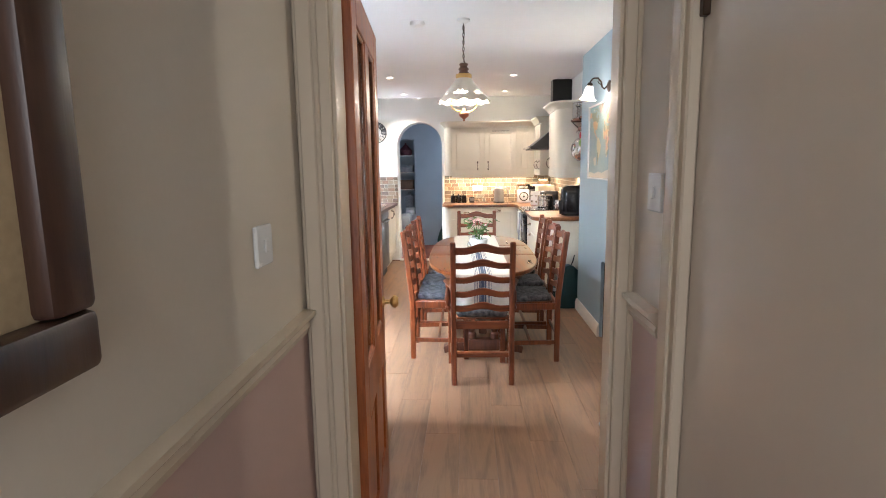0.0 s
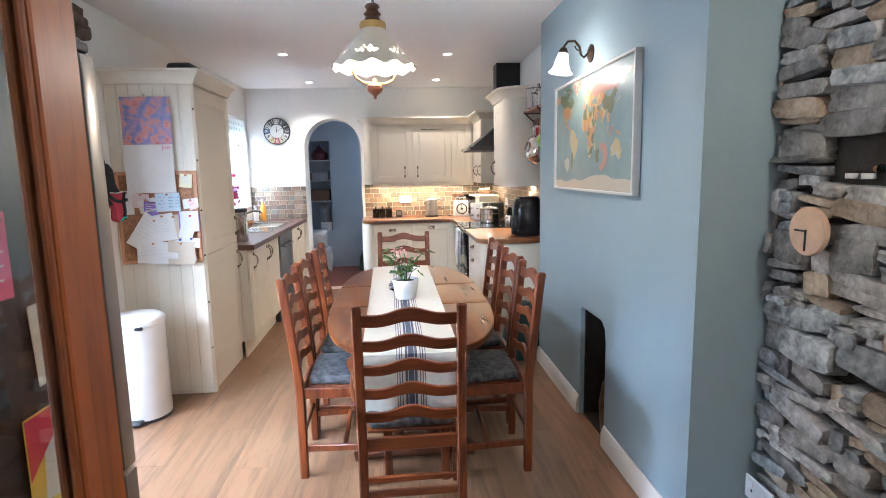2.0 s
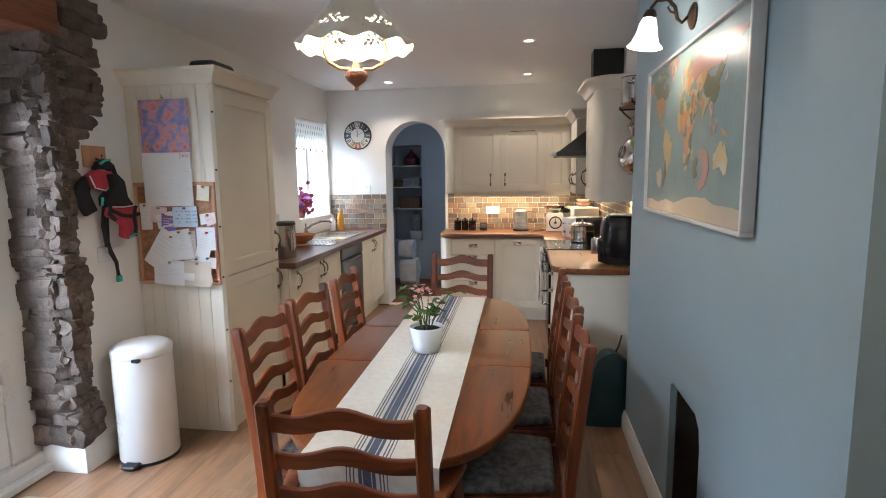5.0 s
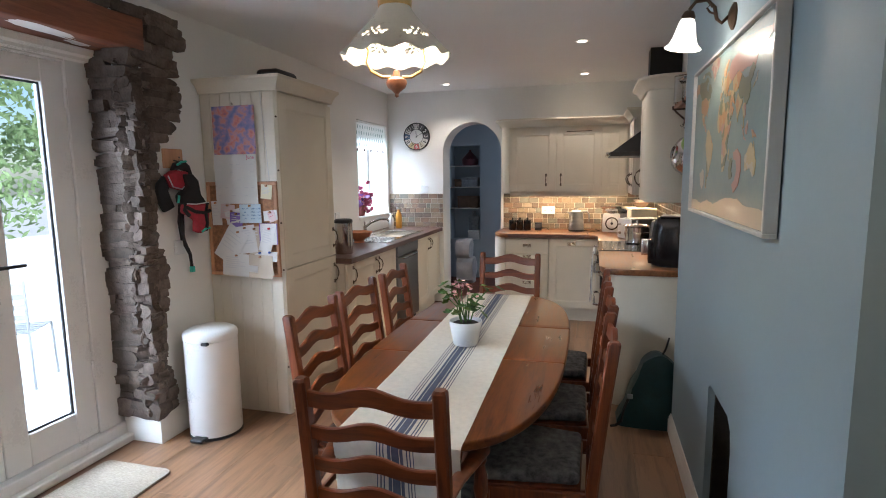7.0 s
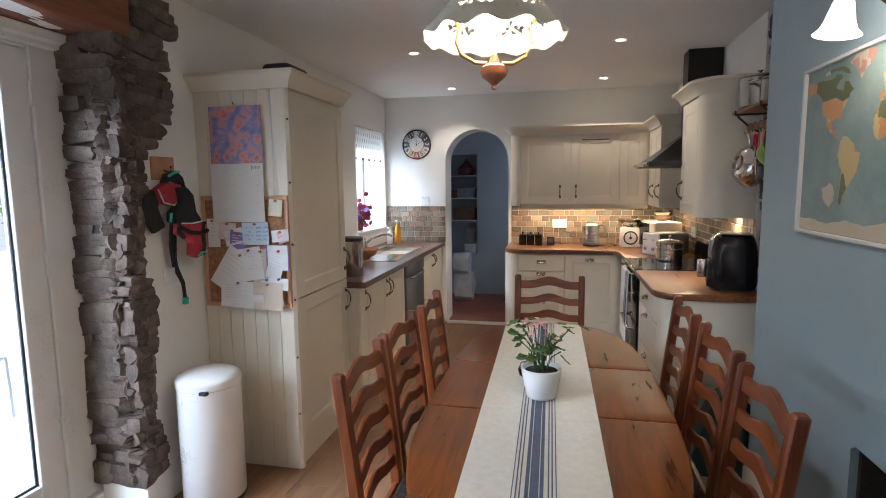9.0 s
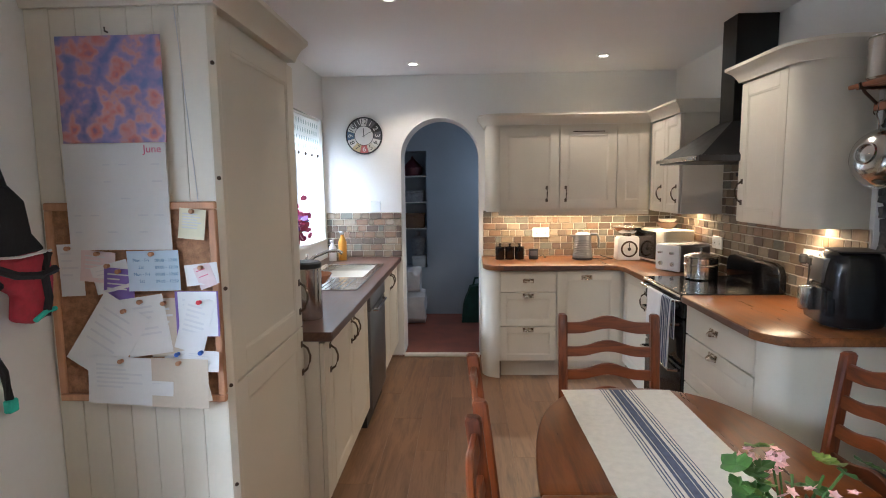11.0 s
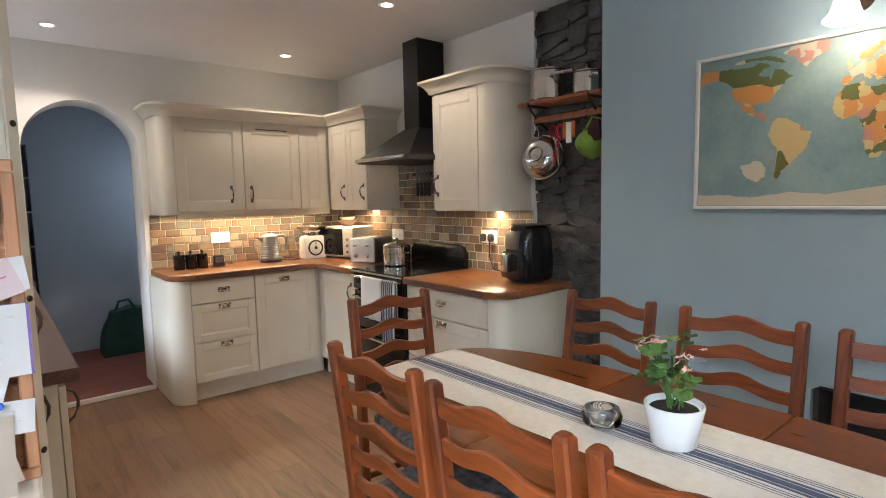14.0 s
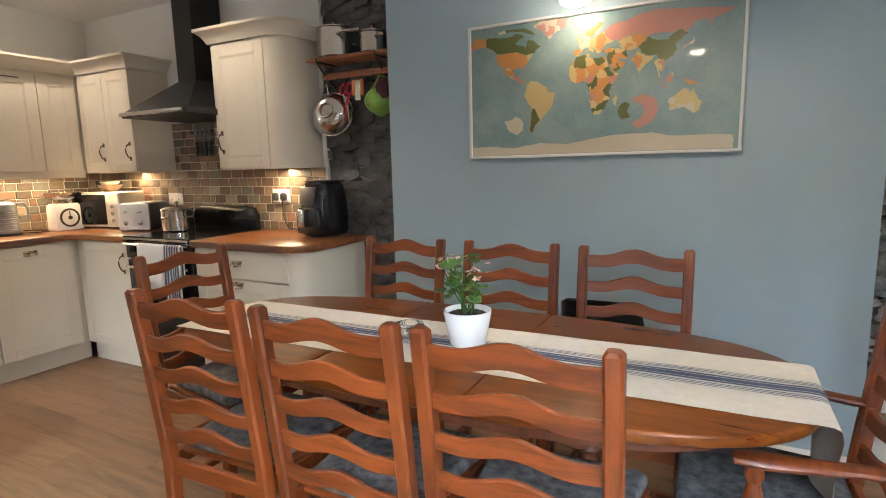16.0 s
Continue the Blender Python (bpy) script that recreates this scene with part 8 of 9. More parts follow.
# ---- pet corner by the door ----
bk = thing("laundry_tub", "grey plastic tub standing on the floor", "tub", (1.15, 2.42, 0))
M_TUB = mat("grey_plastic", (0.22, 0.23, 0.24), 0.4, var=0.06, scale=8, bump=0.02)
part("body", L([(0, 0.013), (0.135, 0.013), (0.14, 0.02), (0.185, 0.28), (0.198, 0.284), (0.198, 0.295), (0.178, 0.29), (0.135, 0.03), (0, 0.03)], (1.15, 2.42, 0), 36), M_TUB, bk)
rg = random.Random(3)
for k in range(7):
    a, r = rg.random() * 6.28, 0.1 * rg.random()
    c = Vector((1.15 + r * math.cos(a), 2.42 + r * math.sin(a), 0.12 + 0.02 * k))
    bm = bmesh.new()
    bmesh.ops.create_icosphere(bm, subdivisions=3, radius=0.06)
    for v in bm.verts:
        v.co = c + v.co * (0.8 + 0.5 * noise.noise(v.co * 22 + Vector((k * 3, 0, 0))))
    solid("crumpled_cloth", bm, M_TOWEL, "crumpled white cloth in the grey tub", "cloth", tuple(c), "cloths in the tub")
dm = P(rounded(0.86, 1.44, 2.05, 2.78, 0.03), "z", 0.001, 0.012, 0.003)
M_BLUEMAT = mat("blue_grey_patterned_mat", (0.09, 0.16, 0.30), 0.9, var=0.4, scale=22, fine=300, bump=0.3, second=(0.45, 0.50, 0.56))
solid("pet_mat", dm, M_BLUEMAT, "blue and pale grey patterned floor mat", "mat", (1.15, 2.42, 0.001))

# ---- table runner, plant, glass dish ----
RX0, RX1 = 0.0, 0.408
run = thing("table_runner", "cream linen table runner with navy stripes hanging over the end", "table runner", (0.225, 4.4, 0.729))


def runner_strip(x0, x1, lift, y_far=5.425):
    bm = bmesh.new()
    path = [(y_far - k * (y_far - 3.50) / 22, 0.7305) for k in range(23)] + [(3.465, 0.7315), (3.437, 0.7308), (3.423, 0.725), (3.419, 0.711), (3.417, 0.696), (3.424, 0.64), (3.422, 0.58), (3.424, 0.52), (3.427, 0.45)]
    rows = []
    nx = max(2, int((x1 - x0) / 0.02))
    for i, (y, z) in enumerate(path):
        row = []
        for k in range(nx + 1):
            x = x0 + (x1 - x0) * k / nx
            sh = min(max((5.42 - y) / 1.95, 0), 1) * (0.038 - 0.016 * (x - RX0) / (RX1 - RX0))
            wv = 0.0
            if z < 0.716:
                wv = 0.014 * math.sin((x - RX0) * 24 + z * 4) * min(1, (0.716 - z) * 5)
            zz = z + lift if z > 0.728 else z
            row.append(bm.verts.new((x + sh, y + wv - (lift if z < 0.728 else 0), zz + 0.0008 * math.sin(x * 31 + y * 17))))
        rows.append(row)
    for a, b in zip(rows, rows[1:]):
        for k in range(nx):
            bm.faces.new((a[k], a[k + 1], b[k + 1], b[k]))
    return bm


ob = part("linen", runner_strip(RX0, RX1, 0.0), M_CLOTH, run)
mid = (RX0 + RX1) / 2
for a, b in ((-0.012, 0.012), (-0.025, -0.0145), (0.0145, 0.025), (-0.040, -0.036), (-0.050, -0.046), (0.036, 0.040), (0.046, 0.050), (-0.060, -0.057), (0.057, 0.060)):
    part("woven_stripe", runner_strip(mid + a, mid + b, 0.0012), M_STRIPE, run, "navy woven stripe")

gx, gy, gz = 0.228, 4.352, 0.733
gp_ = thing("geranium_plant", "pink flowering geranium in a white ceramic pot", "plant", (gx, gy, gz))
part("pot", L([(0, 0.001), (0.052, 0.001), (0.056, 0.005), (0.075, 0.106), (0.074, 0.111), (0.070, 0.111), (0.067, 0.097), (0, 0.094)], (gx, gy, gz), 36), M_POT, gp_)
part("soil", L([(0, 0.0945), (0.0665, 0.0945), (0.05, 0.101), (0, 0.103)], (gx, gy, gz), 24), M_SOIL, gp_)
rng = random.Random(11)
tops = []
for k in range(11):
    a = rng.random() * 6.283
    r = 0.03 + 0.075 * rng.random()
    h = 0.165 + 0.09 * rng.random()
    tip = (gx + r * math.cos(a), gy + r * math.sin(a), gz + h)
    part("stem", T([(gx + 0.02 * math.cos(a), gy + 0.02 * math.sin(a), gz + 0.097), (gx + r * 0.5 * math.cos(a), gy + r * 0.5 * math.sin(a), gz + 0.115 + (h - 0.115) * 0.6), tip], 0.0028, 6), M_LEAF, gp_)
    tops.append(Vector(tip))


def scalloped_leaf(c, nrm, r, rng):
    bm = bmesh.new()
    u = nrm.orthogonal().normalized()
    v = nrm.cross(u)
    cen = bm.verts.new(c)
    ring = []
    for k in range(20):
        a = 2 * math.pi * k / 20
        rr = r * (1 + 0.10 * math.cos(5 * a)) * (0.35 if k == 0 else 1)
        ring.append(bm.verts.new(c + rr * (u * math.cos(a) + v * math.sin(a)) + nrm * (0.18 * r * (1 + 0.6 * math.cos(5 * a)))))
    for k in range(20):
        bm.faces.new((cen, ring[k], ring[(k + 1) % 20]))
    return bm


M_LEAF2 = mat("yellow_green_leaf", (0.13, 0.20, 0.035), 0.5, var=0.3, scale=30, bump=0.2)
for k in range(28):
    t0 = tops[k % len(tops)]
    c = t0 + Vector((rng.gauss(0, 0.022), rng.gauss(0, 0.022), rng.gauss(-0.012, 0.025)))
    d = (c - Vector((gx, gy, gz + 0.12)))
    nrm = (d.normalized() * 0.6 + Vector((rng.gauss(0, 0.35), rng.gauss(0, 0.35), 0.8))).normalized()
    part("leaf", scalloped_leaf(c, nrm, 0.017 + 0.011 * rng.random(), rng), M_LEAF if k % 3 else M_LEAF2, gp_)
for k, (dx, dy, dz) in enumerate(((-0.055, 0.055, 0.255), (-0.03, 0.03, 0.265), (0.035, -0.02, 0.235), (0.0, 0.06, 0.245), (-0.02, -0.045, 0.225))):
    bm = bmesh.new()
    for j in range(9 if k < 2 else 5):
        p = Vector((gx + dx + rng.gauss(0, 0.014), gy + dy + rng.gauss(0, 0.014), gz + dz + rng.gauss(0, 0.009)))
        nrm = Vector((rng.gauss(0, 0.6), rng.gauss(0, 0.6), 1)).normalized()
        u = nrm.orthogonal().normalized()
        v = nrm.cross(u)
        cen = bm.verts.new(p)
        ring = [bm.verts.new(p + 0.0125 * (0.55 if q % 2 else 1) * (u * math.cos(q * math.pi / 5) + v * math.sin(q * math.pi / 5)) + nrm * 0.003) for q in range(10)]
        for q in range(10):
            bm.faces.new((cen, ring[q], ring[(q + 1) % 10]))
    part("flower_head", bm, M_PETAL, gp_, "pale pink flower cluster")
    part("flower_stem", T([(gx, gy, gz + 0.097), (gx + dx * 0.6, gy + dy * 0.6, gz + dz * 0.7), (gx + dx, gy + dy, gz + dz)], 0.0022, 5), M_LEAF, gp_)
gd = thing("glass_candle_holder", "round clear glass tealight holder on the runner", "candle holder", (0.185, 4.54, 0.733))
M_THICK = glass("thick_glass", (0.95, 0.97, 0.97), 0.02, False)
part("dish", L([(0, 0.001), (0.036, 0.001), (0.053, 0.014), (0.057, 0.035), (0.048, 0.056), (0.034, 0.061), (0.028, 0.04), (0.022, 0.026), (0, 0.024)], (0.185, 4.54, 0.733), 32), M_THICK, gd)
part("tealight", L([(0, 0.0165), (0.0185, 0.0165), (0.0185, 0.03), (0, 0.031)], (0.185, 4.54, 0.733), 20), M_STEEL, gd)

# ---- hall things ----
def hall_switch(name, x, y, z, side):
    s = thing(name, "white hall light switch", "light switch", (x, y, z - 0.043))
    lo, hi = sorted((x + side * 0.0005, x + side * 0.010))
    part("faceplate", B(lo, hi, y - 0.043, y + 0.043, z - 0.043, z + 0.043, 0.003), M_POT, s)
    lo, hi = sorted((x + side * 0.010, x + side * 0.015))
    part("rocker", B(lo, hi, y - 0.008, y + 0.008, z - 0.014, z + 0.014, 0.002), M_POT, s)
    return s


hall_switch("light_switch", -0.30, 0.985, 1.285, 1)
hall_switch("light_switch", 0.56, 1.11, 1.38, -1)
pf = thing("picture_frame", "dark wooden framed picture on the hall wall", "picture", (-0.299, 0.05, 1.24))
M_DARKFRAME = wood("dark_carved_frame", (0.025, 0.012, 0.008), (0.06, 0.028, 0.018), "Z", 0.3, 0.3)
part("mount", B(-0.2995, -0.285, -0.30, 0.38, 1.28, 1.98), mat("buff_print", (0.45, 0.36, 0.22), 0.6, var=0.2, scale=8, bump=0.05), pf)
for a in ((-0.36, 0.43, 1.235, 1.30), (-0.36, 0.43, 1.965, 2.03), (-0.36, -0.295, 1.30, 1.965), (0.365, 0.43, 1.30, 1.965)):
    part("frame_side", B(-0.2995, -0.262, *a, 0.010, 2), M_DARKFRAME, pf)

# ---- fridge freezer behind the open door ----
M_FRIDGE = mat("dark_brown_grey_steel", (0.030, 0.025, 0.022), 0.4, 0.0, var=0.08, scale=5, fine=45, bump=0.35)
M_FRIDGEDOOR = mat("brushed_fridge_door", (0.33, 0.30, 0.27), 0.3, 0.75, var=0.06, scale=8, bump=0.02)
FX0, FX1, FY0, FY1, FH = -1.13, -0.53, 2.15, 2.74, 1.735
fr = thing("fridge_freezer", "tall dark steel fridge freezer with papers on its side", "fridge freezer", (-0.83, 2.45, 0))
part("body", B(FX0, FX1, FY0, FY1 - 0.006, 0.02, FH, 0.006, 2), M_FRIDGE, fr)
part("seal", B(FX0 + 0.012, FX1 - 0.012, FY1 - 0.0055, FY1 + 0.003, 0.06, FH - 0.008), M_MATTBLACK, fr, "black door seal")
for z0, z1 in ((0.05, 0.66), (0.67, FH - 0.004)):
    dr = part("door", B(FX0, FX1, FY1 + 0.0035, FY1 + 0.065, z0, z1, 0.008, 2), M_FRIDGEDOOR, fr, "brushed steel door")
    part("handle", T([(FX0 + 0.05, FY1 + 0.065, z0 + 0.12), (FX0 + 0.05, FY1 + 0.10, z0 + 0.13), (FX0 + 0.05, FY1 + 0.10, z1 - 0.13), (FX0 + 0.05, FY1 + 0.065, z1 - 0.12)], 0.008), M_STEEL, dr)
part("hinge_cover", B(FX1 - 0.09, FX1 - 0.004, FY1 - 0.03, FY1 + 0.055, FH + 0.0005, FH + 0.026, 0.008, 2), M_MATTBLACK, fr)
for x in (FX0 + 0.05, FX1 - 0.08):
    for y in (FY0 + 0.04, FY1 - 0.08):
        part("foot", L([(0, 0), (0.018, 0), (0.018, 0.02), (0, 0.02)], (x, y, 0.0005), 12), M_MATTBLACK, fr)

M_PINKLIST = mat("pink_list_paper", (0.55, 0.10, 0.20), 0.7, var=0.06, bump=0.02)
M_FRIDGENOTE = mat("cream_list_paper", (0.60, 0.55, 0.48), 0.8, var=0.05, bump=0.03)
M_GREENCARD = mat("dark_green_card", (0.03, 0.07, 0.04), 0.5, var=0.2, bump=0.02)
M_RED, M_ORANGE, M_YELLOW = (mat(n, c, 0.4, var=0.05, bump=0.01) for n, c in (("red_print", (0.50, 0.02, 0.05)), ("orange_print", (0.65, 0.16, 0.02)), ("yellow_print", (0.70, 0.48, 0.06))))
layer = [FX1 + 0.001]


def fridge_note(y0, y1, z0, z1, material, label, lines=0, magnets=1, roll=0.0):
    """A paper held on the fridge's side by magnets."""
    x = layer[0]
    layer[0] += 0.0012
    cy, cz = (y0 + y1) / 2, (z0 + z1) / 2
    ob = thing("fridge_note", label, "note", (x, cy, z0), "papers on the fridge")
    turn = Matrix.Translation((0, cy, cz)) @ Matrix.Rotation(radians(roll), 4, "X") @ Matrix.Translation((0, -cy, -cz))
    def put(name, bm, material):
        bmesh.ops.transform(bm, matrix=turn, verts=bm.verts)
        part(name, bm, material, ob)
    put("sheet", B(x, x + 0.0008, y0, y1, z0, z1), material)
    for k in range(lines):
        z = z1 - 0.02 - k * (z1 - z0 - 0.03) / lines
        put("writing_line", B(x + 0.0008, x + 0.0010, y0 + 0.012, y0 + 0.012 + (y1 - y0 - 0.02) * (0.5 + 0.5 * random.random()), z - 0.0015, z + 0.0015), M_GREYINK)
    for k in range(magnets):
        z = z1 - 0.012 - k * (z1 - z0 - 0.03)
        put("magnet", L([(0.011, 0), (0.011, 0.004), (0.008, 0.006), (0, 0.006)], (x + 0.0009, cy, z), 14, tilt=Matrix.Rotation(radians(90), 3, "Y")), M_BRONZE)
    return ob


fridge_note(2.575, 2.705, 1.37, 1.475, M_FRIDGENOTE, "pale paper under two round magnets", 0, 2)
fridge_note(2.50, 2.655, 1.19, 1.345, M_FRIDGENOTE, "pale handwritten list on the fridge", 9)
fridge_note(2.66, 2.712, 1.20, 1.31, M_FRIDGENOTE, "narrow pale slip on the fridge", 3, 0)
fridge_note(2.655, 2.712, 1.295, 1.375, M_GREENCARD, "dark green picture card on the fridge", 0, 0)
fridge_note(2.60, 2.705, 0.955, 1.18, M_FRIDGENOTE, "long pale printed sheet on the fridge", 12, 1, -4)
fridge_note(2.36, 2.41, 1.22, 1.38, M_PINKLIST, "pink printed list on the fridge", 5)
fridge_note(2.44, 2.505, 1.03, 1.195, M_FRIDGENOTE, "white handwritten slip on the fridge", 6, 0, 3)
fridge_note(2.355, 2.39, 1.40, 1.50, M_FRIDGENOTE, "pale round-cornered card on the fridge", 2)
pk = fridge_note(2.38, 2.565, 0.74, 0.985, M_YELLOW, "bright red and yellow printed packet on the fridge", 0, 1)
for mt, o in ((M_RED, [(2.384, 0.86), (2.384, 0.981), (2.561, 0.981), (2.561, 0.965), (2.47, 0.93)]), (M_PAPER, [(2.42, 0.80), (2.43, 0.90), (2.48, 0.93), (2.56, 0.95), (2.56, 0.92), (2.50, 0.86), (2.49, 0.79)]), (M_ORANGE, [(2.49, 0.82), (2.51, 0.87), (2.555, 0.91), (2.555, 0.83), (2.53, 0.81)])):
    part("printed_shape", P(o, "x", layer[0] - 0.0004, layer[0] + 0.0002 + 0.0002 * (mt is M_ORANGE)), mt, pk, "", False)

# green bottle and trinkets in the stone niche
M_GREENGLASS = glass("green_bottle_glass", (0.35, 0.75, 0.62), 0.02, False)
nb = thing("glass_bottle", "pale green glass bottle lying in the stone niche", "bottle", (1.53, 2.63, 1.392))
part("body", L([(0, -0.11), (0.026, -0.108), (0.028, -0.10), (0.028, 0.03), (0.022, 0.055), (0.010, 0.075), (0.010, 0.11), (0.012, 0.112), (0.012, 0.12), (0, 0.12)], (1.53, 2.64, 1.4215), 24, tilt=Matrix.Rotation(radians(-90), 3, "X")), M_GREENGLASS, nb)
part("stopper", L([(0, 0.1202), (0.008, 0.1202), (0.009, 0.135), (0, 0.136)], (1.53, 2.64, 1.4215), 12, tilt=Matrix.Rotation(radians(-90), 3, "X")), M_CORK, nb)
for y in (2.79, 2.845):
    solid("tealight", L([(0, 0), (0.016, 0), (0.018, 0.002), (0.018, 0.016), (0.015, 0.016), (0.015, 0.012), (0, 0.012)], (1.525, y, 1.393), 16), M_PAPER, "small white tealight in the stone niche", "candle", (1.525, y, 1.393), "tealights in the niche")

# unseen copy of the wall light, added to warm the alcove stones
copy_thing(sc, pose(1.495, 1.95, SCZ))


# ---- wall tiles ----
TILE_COLS = [(0.185, 0.135, 0.085), (0.125, 0.09, 0.062), (0.22, 0.165, 0.105), (0.155, 0.145, 0.115), (0.27, 0.215, 0.15), (0.115, 0.075, 0.05), (0.20, 0.12, 0.07)]
M_TILES = [mat("tumbled_stone_tile", c, 0.5, var=0.25, scale=26, fine=150, bump=0.25, each=0.18) for c in TILE_COLS]
M_GROUT = mat("pale_grout", (0.60, 0.55, 0.46), 0.9, var=0.1, scale=40, bump=0.2)
TILE_MESH = {}


def tile_mesh(w, h, mi):
    key = (round(w, 3), round(h, 3), mi)
    if key not in TILE_MESH:
        bm = B(-w / 2, w / 2, -0.006, 0.0, -h / 2, h / 2, 0.003)
        rough(bm, 0.0010, 60, mi)
        me = bpy.data.meshes.new("tile")
        bm.to_mesh(me)
        bm.free()
        me.materials.append(M_TILES[mi])
        TILE_MESH[key] = me
    return TILE_MESH[key]


def tile_field(parent, a0, a1, z0, z1, place, seed, skip=None):
    """Courses of mixed-length tiles; place turns (along, up) into a pose."""
    rng = random.Random(seed)
    rows = max(1, round((z1 - z0) / 0.0555))
    h = (z1 - z0) / rows
    for r in range(rows):
        a = a0
        while a < a1 - 0.012:
            w = rng.choice((0.105, 0.105, 0.105, 0.05, 0.075))
            w = min(w, a1 - a)
            if a1 - (a + w) < 0.02:
                w = a1 - a
            zc = z0 + (r + 0.5) * h
            if not (skip and skip(a + w / 2, zc)):
                ww = 0.105 if abs(w - 0.105) < 0.001 else w
                ob = new("tile", tile_mesh(ww - 0.005, h - 0.005, rng.randrange(len(M_TILES))))
                ob.parent = parent
                ob.matrix_basis = place(a + w / 2, zc)
            a += w


GD = 0.004
s = structure("wall_tiles_back", B(AX1 + 0.03, XR - 0.001, YB - GD, YB - 0.0005, 0.9005, 1.2995), M_GROUT, "mixed brown stone brick-shaped wall tiles")
tile_field(s, AX1 + 0.032, XR - 0.012, 0.903, 1.299, lambda a, z: pose(a, YB - GD - 0.0002, z), 1)
s = structure("wall_tiles_left", B(XL + 0.001, AX0 - 0.004, YB - GD, YB - 0.0005, 0.9005, 1.292), M_GROUT, "grey-brown stone brick-shaped wall tiles behind the sink")
tile_field(s, XL + 0.003, AX0 - 0.005, 0.903, 1.29, lambda a, z: pose(a, YB - GD - 0.0002, z), 2)
bm = bmesh.new()
box(bm, XR - GD, XR - 0.0005, 5.825, YB - GD - 0.012, 0.9005, 1.2995)
box(bm, XR - GD, XR - 0.0005, 6.41, 7.20, 1.2996, 1.66)
s = structure("wall_tiles_east", bm, M_GROUT, "mixed brown stone brick-shaped wall tiles behind the cooker")
tile_field(s, 5.83, YB - 0.018, 0.903, 1.299, lambda a, z: pose(XR - GD - 0.0002, a, z, 0, 0, -90), 3)
tile_field(s, 6.412, 7.198, 1.302, 1.635, lambda a, z: pose(XR - GD - 0.0002, a, z, 0, 0, -90), 4)


# ---- rubble stone ----
def stone_bm(w, h, d, rng, amount=0.14):
    """A rough block: a rounded cube pushed about by noise."""
    bm = bmesh.new()
    bmesh.ops.create_cube(bm, size=1)
    bmesh.ops.subdivide_edges(bm, edges=bm.edges[:], cuts=3, use_grid_fill=True)
    seed = Vector((rng.random() * 50, rng.random() * 50, rng.random() * 50))
    sk = rng.uniform(-0.12, 0.12)
    for v in bm.verts:
        p = v.co.copy()
        q = p * 2
        corner = 1 - 0.10 * (q.x * q.x * q.z * q.z) - 0.06 * (q.y * q.y)
        p = Vector((p.x * corner, p.y, p.z * corner))
        p.z += sk * p.x * (0.5 if abs(q.z) > 0.5 else 1)
        p += amount * 0.6 * noise.noise_vector(v.co * 2.2 + seed) + amount * 0.35 * noise.noise_vector(v.co * 5.5 + seed)
        v.co = Vector((p.x * w, p.y * d, p.z * h))
    return bm


def stone_mesh(w, h, d, rng, material):
    bm = stone_bm(w, h, d, rng)
    bmesh.ops.recalc_face_normals(bm, faces=bm.faces)
    me = bpy.data.meshes.new("stone")
    bm.to_mesh(me)
    bm.free()
    me.materials.append(material)
    me.polygons.foreach_set("use_smooth", [True] * len(me.polygons))
    me.set_sharp_from_angle(angle=radians(26))
    return me


def stone_wall(parent, a0, a1, z0, z1, place, seed, material, mean_w=0.22, mean_h=0.055, tilt=3.0, depth=0.10, gap=0.006, skip=None, wave=0.0):
    """Dry courses of long flat stones between a0 and a1; each is an object."""
    rng = random.Random(seed)
    z = z0
    n = 0
    while z < z1 - 0.012:
        h = min(max(rng.gauss(mean_h, mean_h * 0.38), 0.026), z1 - z)
        a = a0 - rng.random() * 0.04
        while a < a1 - 0.01:
            w = max(rng.gauss(mean_w, mean_w * 0.45), 0.06)
            w = min(w, a1 - a + 0.01)
            # now and then two thin stones stand in for one
            parts_ = [(z + h / 2, h)] if h < 0.06 or rng.random() < 0.6 else [(z + h * 0.27, h * 0.54), (z + h * 0.77, h * 0.46)]
            for zc, hh in parts_:
                zc += wave * (noise.noise((a * 3.1, z * 1.7, seed)) + 0.5 * noise.noise((a * 9.0, z * 4.0, seed + 7)))
                hh *= rng.uniform(0.85, 1.3) if wave else 1
                if skip and skip(a + w / 2, zc):
                    continue
                ob = new("stone", stone_mesh(max(w - gap, 0.02) * 1.05, max(hh - gap, 0.014) * 1.12, depth * rng.uniform(0.75, 1.4), rng, rng.choice(material) if isinstance(material, list) else material))
                ob.parent = parent
                ob.matrix_basis = place(a + w / 2, zc) @ pose(0, rng.uniform(-0.012, 0.012), 0, rng.uniform(-6, 6), rng.gauss(0, tilt), rng.uniform(-4, 4))
                n += 1
            a += w
        z += h
    return n


st = structure("stone_facing_south_alcove", B(1.542, 1.549, 1.5, 3.13, 0.0, ZC), M_MORTAR, "grey rubble stone wall of long flat stones")
stone_wall(st, 1.50, 3.125, 0.17, ZC, lambda a, z: pose(1.535, a, z, 0, 0, -90), 21, [M_STONES[0], M_STONES[0], M_STONES[1], M_STONES[2]], 0.165, 0.060, 6.0, 0.085, 0.007,
           lambda a, z: 2.52 < a < 2.92 and 1.385 < z < 1.475, 0.05)
st = structure("stone_facing_north_alcove", B(1.462, 1.469, 5.256, 5.819, 0.0, ZC), M_BLACKSTONE, "blackened rubble stone alcove wall")
stone_wall(st, 5.26, 5.815, 0.0, ZC, lambda a, z: pose(1.455, a, z, 0, 0, -90), 22, M_BLACKSTONE, 0.15, 0.042, 8.0, 0.06, -0.012, None, 0.05)
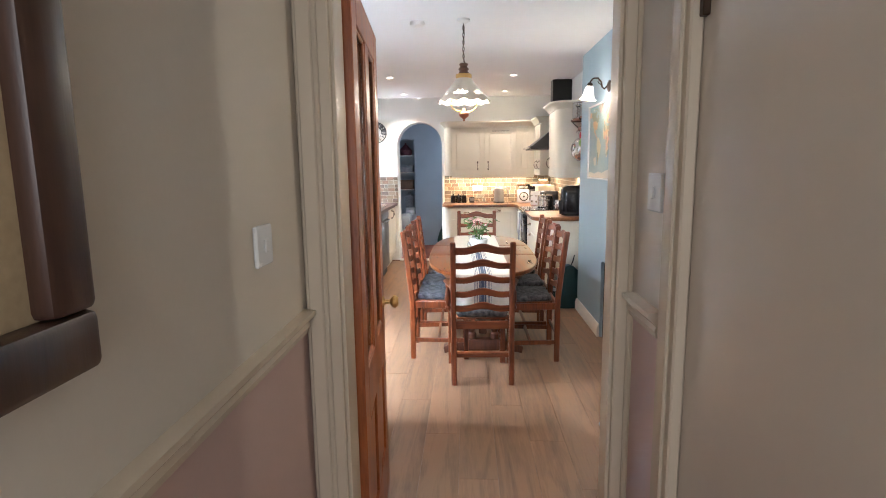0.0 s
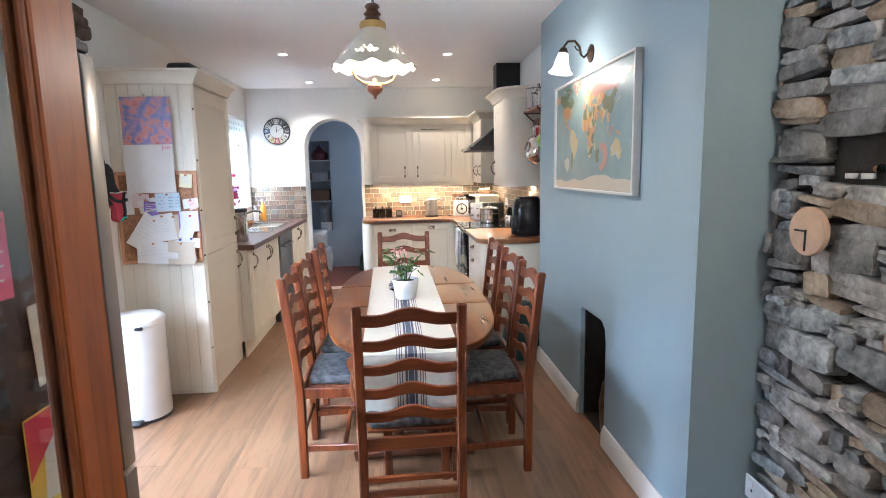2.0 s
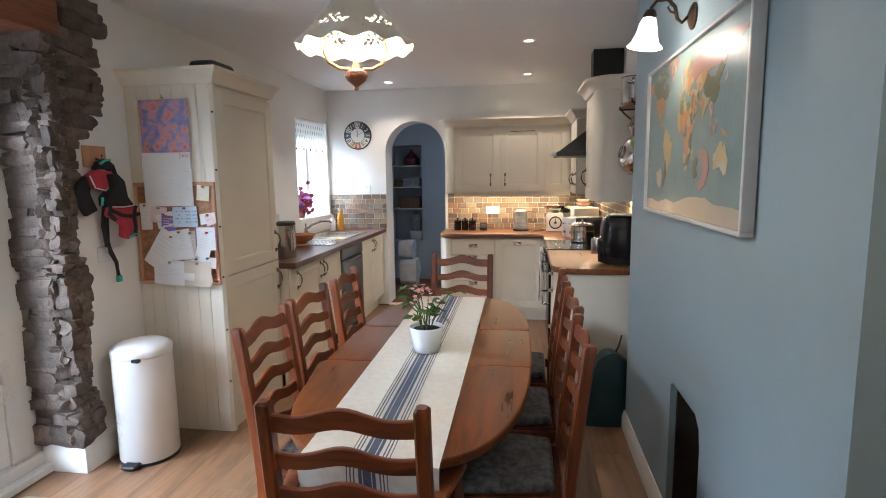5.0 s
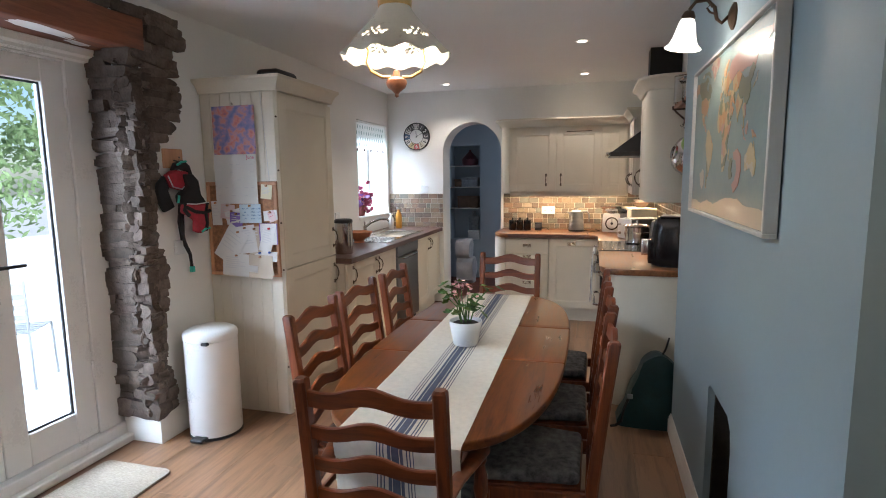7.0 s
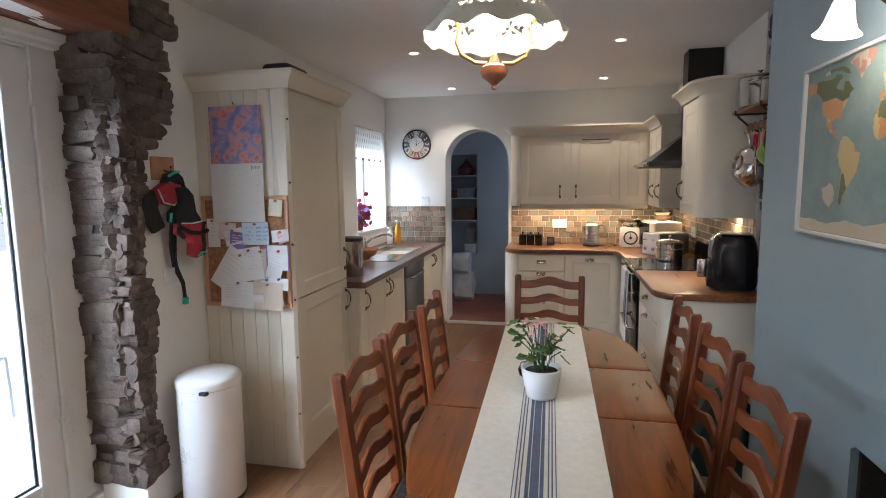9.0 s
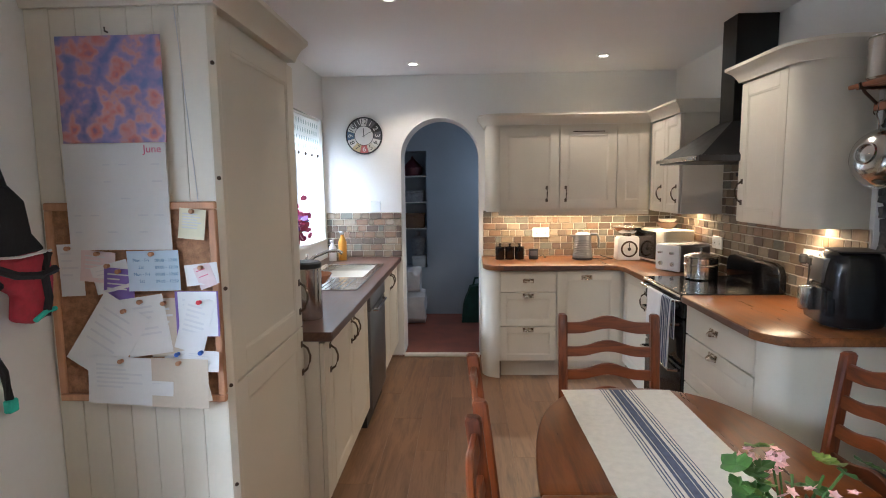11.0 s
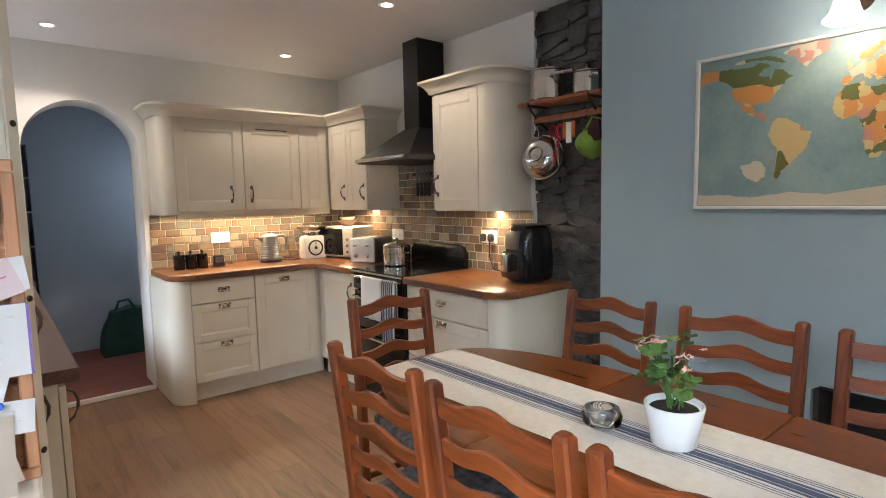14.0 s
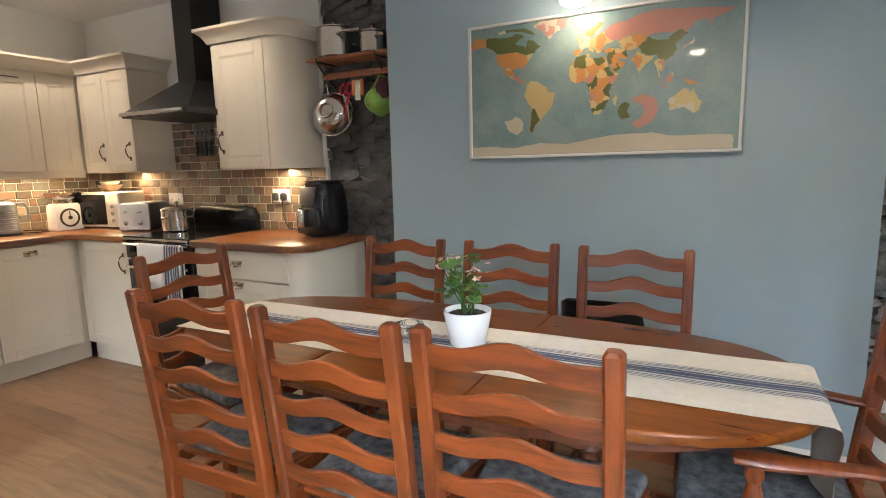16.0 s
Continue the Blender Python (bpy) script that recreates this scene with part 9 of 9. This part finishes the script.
# jamb of the french window: stones show on the reveal and turn the corner
st = structure("stone_facing_window_jamb", B(-1.84, XL - 0.02, 4.425, 4.45, 0.17, 2.2), M_PILLAR, "brown rubble stone jamb beside the french window")
stone_wall(st, -1.825, XL + 0.02, 0.17, 2.17, lambda a, z: pose(a, 4.425, z), 23, M_PILLAR, 0.25, 0.046, 5.0, 0.075, -0.008, None, 0.02)
rng = random.Random(24)
z = 0.17
while z < 2.38:
    h = max(rng.gauss(0.046, 0.016), 0.022)
    wide = 0.105 + 0.025 * math.sin(z * 9) + rng.uniform(-0.012, 0.012)
    if z > 1.62:
        wide += 0.24 * min(1, (z - 1.62) / 0.22)
    if z > 2.0:
        wide -= 0.10 * min(1, (z - 2.0) / 0.3)
    y0 = 4.41 if z < 2.16 else 4.52
    a = y0
    while a < y0 + wide - 0.02:
        w = min(max(rng.gauss(0.19, 0.06), 0.06), y0 + wide - a)
        if y0 + wide - a - w < 0.05:
            w = y0 + wide - a
        ob = new("stone", stone_mesh(w * 1.15, h * 1.3, 0.05 * rng.uniform(0.7, 1.5), rng, M_PILLAR))
        ob.parent = st
        ob.matrix_basis = pose(XL - 0.004, a + w / 2, z + h / 2, 0, 0, 90) @ pose(0, 0, 0, rng.uniform(-5, 5), rng.gauss(0, 5), rng.uniform(-4, 4))
        a += w
    # a stone that turns the corner
    if z < 2.1:
        ob = new("stone", stone_mesh(rng.uniform(0.10, 0.17), h * 1.25, 0.11, rng, M_PILLAR))
        ob.parent = st
        ob.matrix_basis = pose(XL - 0.045, 4.445, z + h / 2, 0, 0, rng.uniform(30, 60)) @ pose(0, rng.uniform(-0.012, 0.012), 0, rng.uniform(-5, 5), rng.gauss(0, 5), 0)
    z += h
a = 1.68
while a < 4.55:
    w = max(rng.gauss(0.22, 0.06), 0.1)
    ob = new("stone", stone_mesh(w * 1.04, 0.06 + rng.random() * 0.03, 0.05, rng, M_PILLAR))
    ob.parent = st
    ob.matrix_basis = pose(XL - 0.004, a + w / 2, 2.36 + rng.uniform(-0.008, 0.008), 0, 0, 90)
    a += w

# ---- floor planks ----
fl = bpy.data.objects["floor"]
PL_W, rngp = 0.185, random.Random(8)
PM = {}
x = -1.95
ci = 0
while x < 1.76:
    y = -1.6 + (-(ci * 0.43) % 1.22) - 1.22
    while y < 8.115:
        y0, y1 = max(y, -1.6), min(y + 1.22, 8.115)
        xa, xb = x, min(x + PL_W, 1.76)
        if y1 - y0 > 0.02:
            ln = round(y1 - y0, 3)
            key = (ln, round(xb - xa, 3))
            if key not in PM:
                me = bpy.data.meshes.new("plank")
                bm = B(-(xb - xa) / 2 + 0.0002, (xb - xa) / 2 - 0.0002, -ln / 2 + 0.0002, ln / 2 - 0.0002, -0.0075, 0.0, 0.0007)
                bm.to_mesh(me)
                bm.free()
                me.materials.append(M_PLANK)
                PM[key] = me
            ob = new("plank", PM[key])
            ob.parent = fl
            ob.location = ((xa + xb) / 2, (y0 + y1) / 2, 0)
        y += 1.22
    x += PL_W
    ci += 1
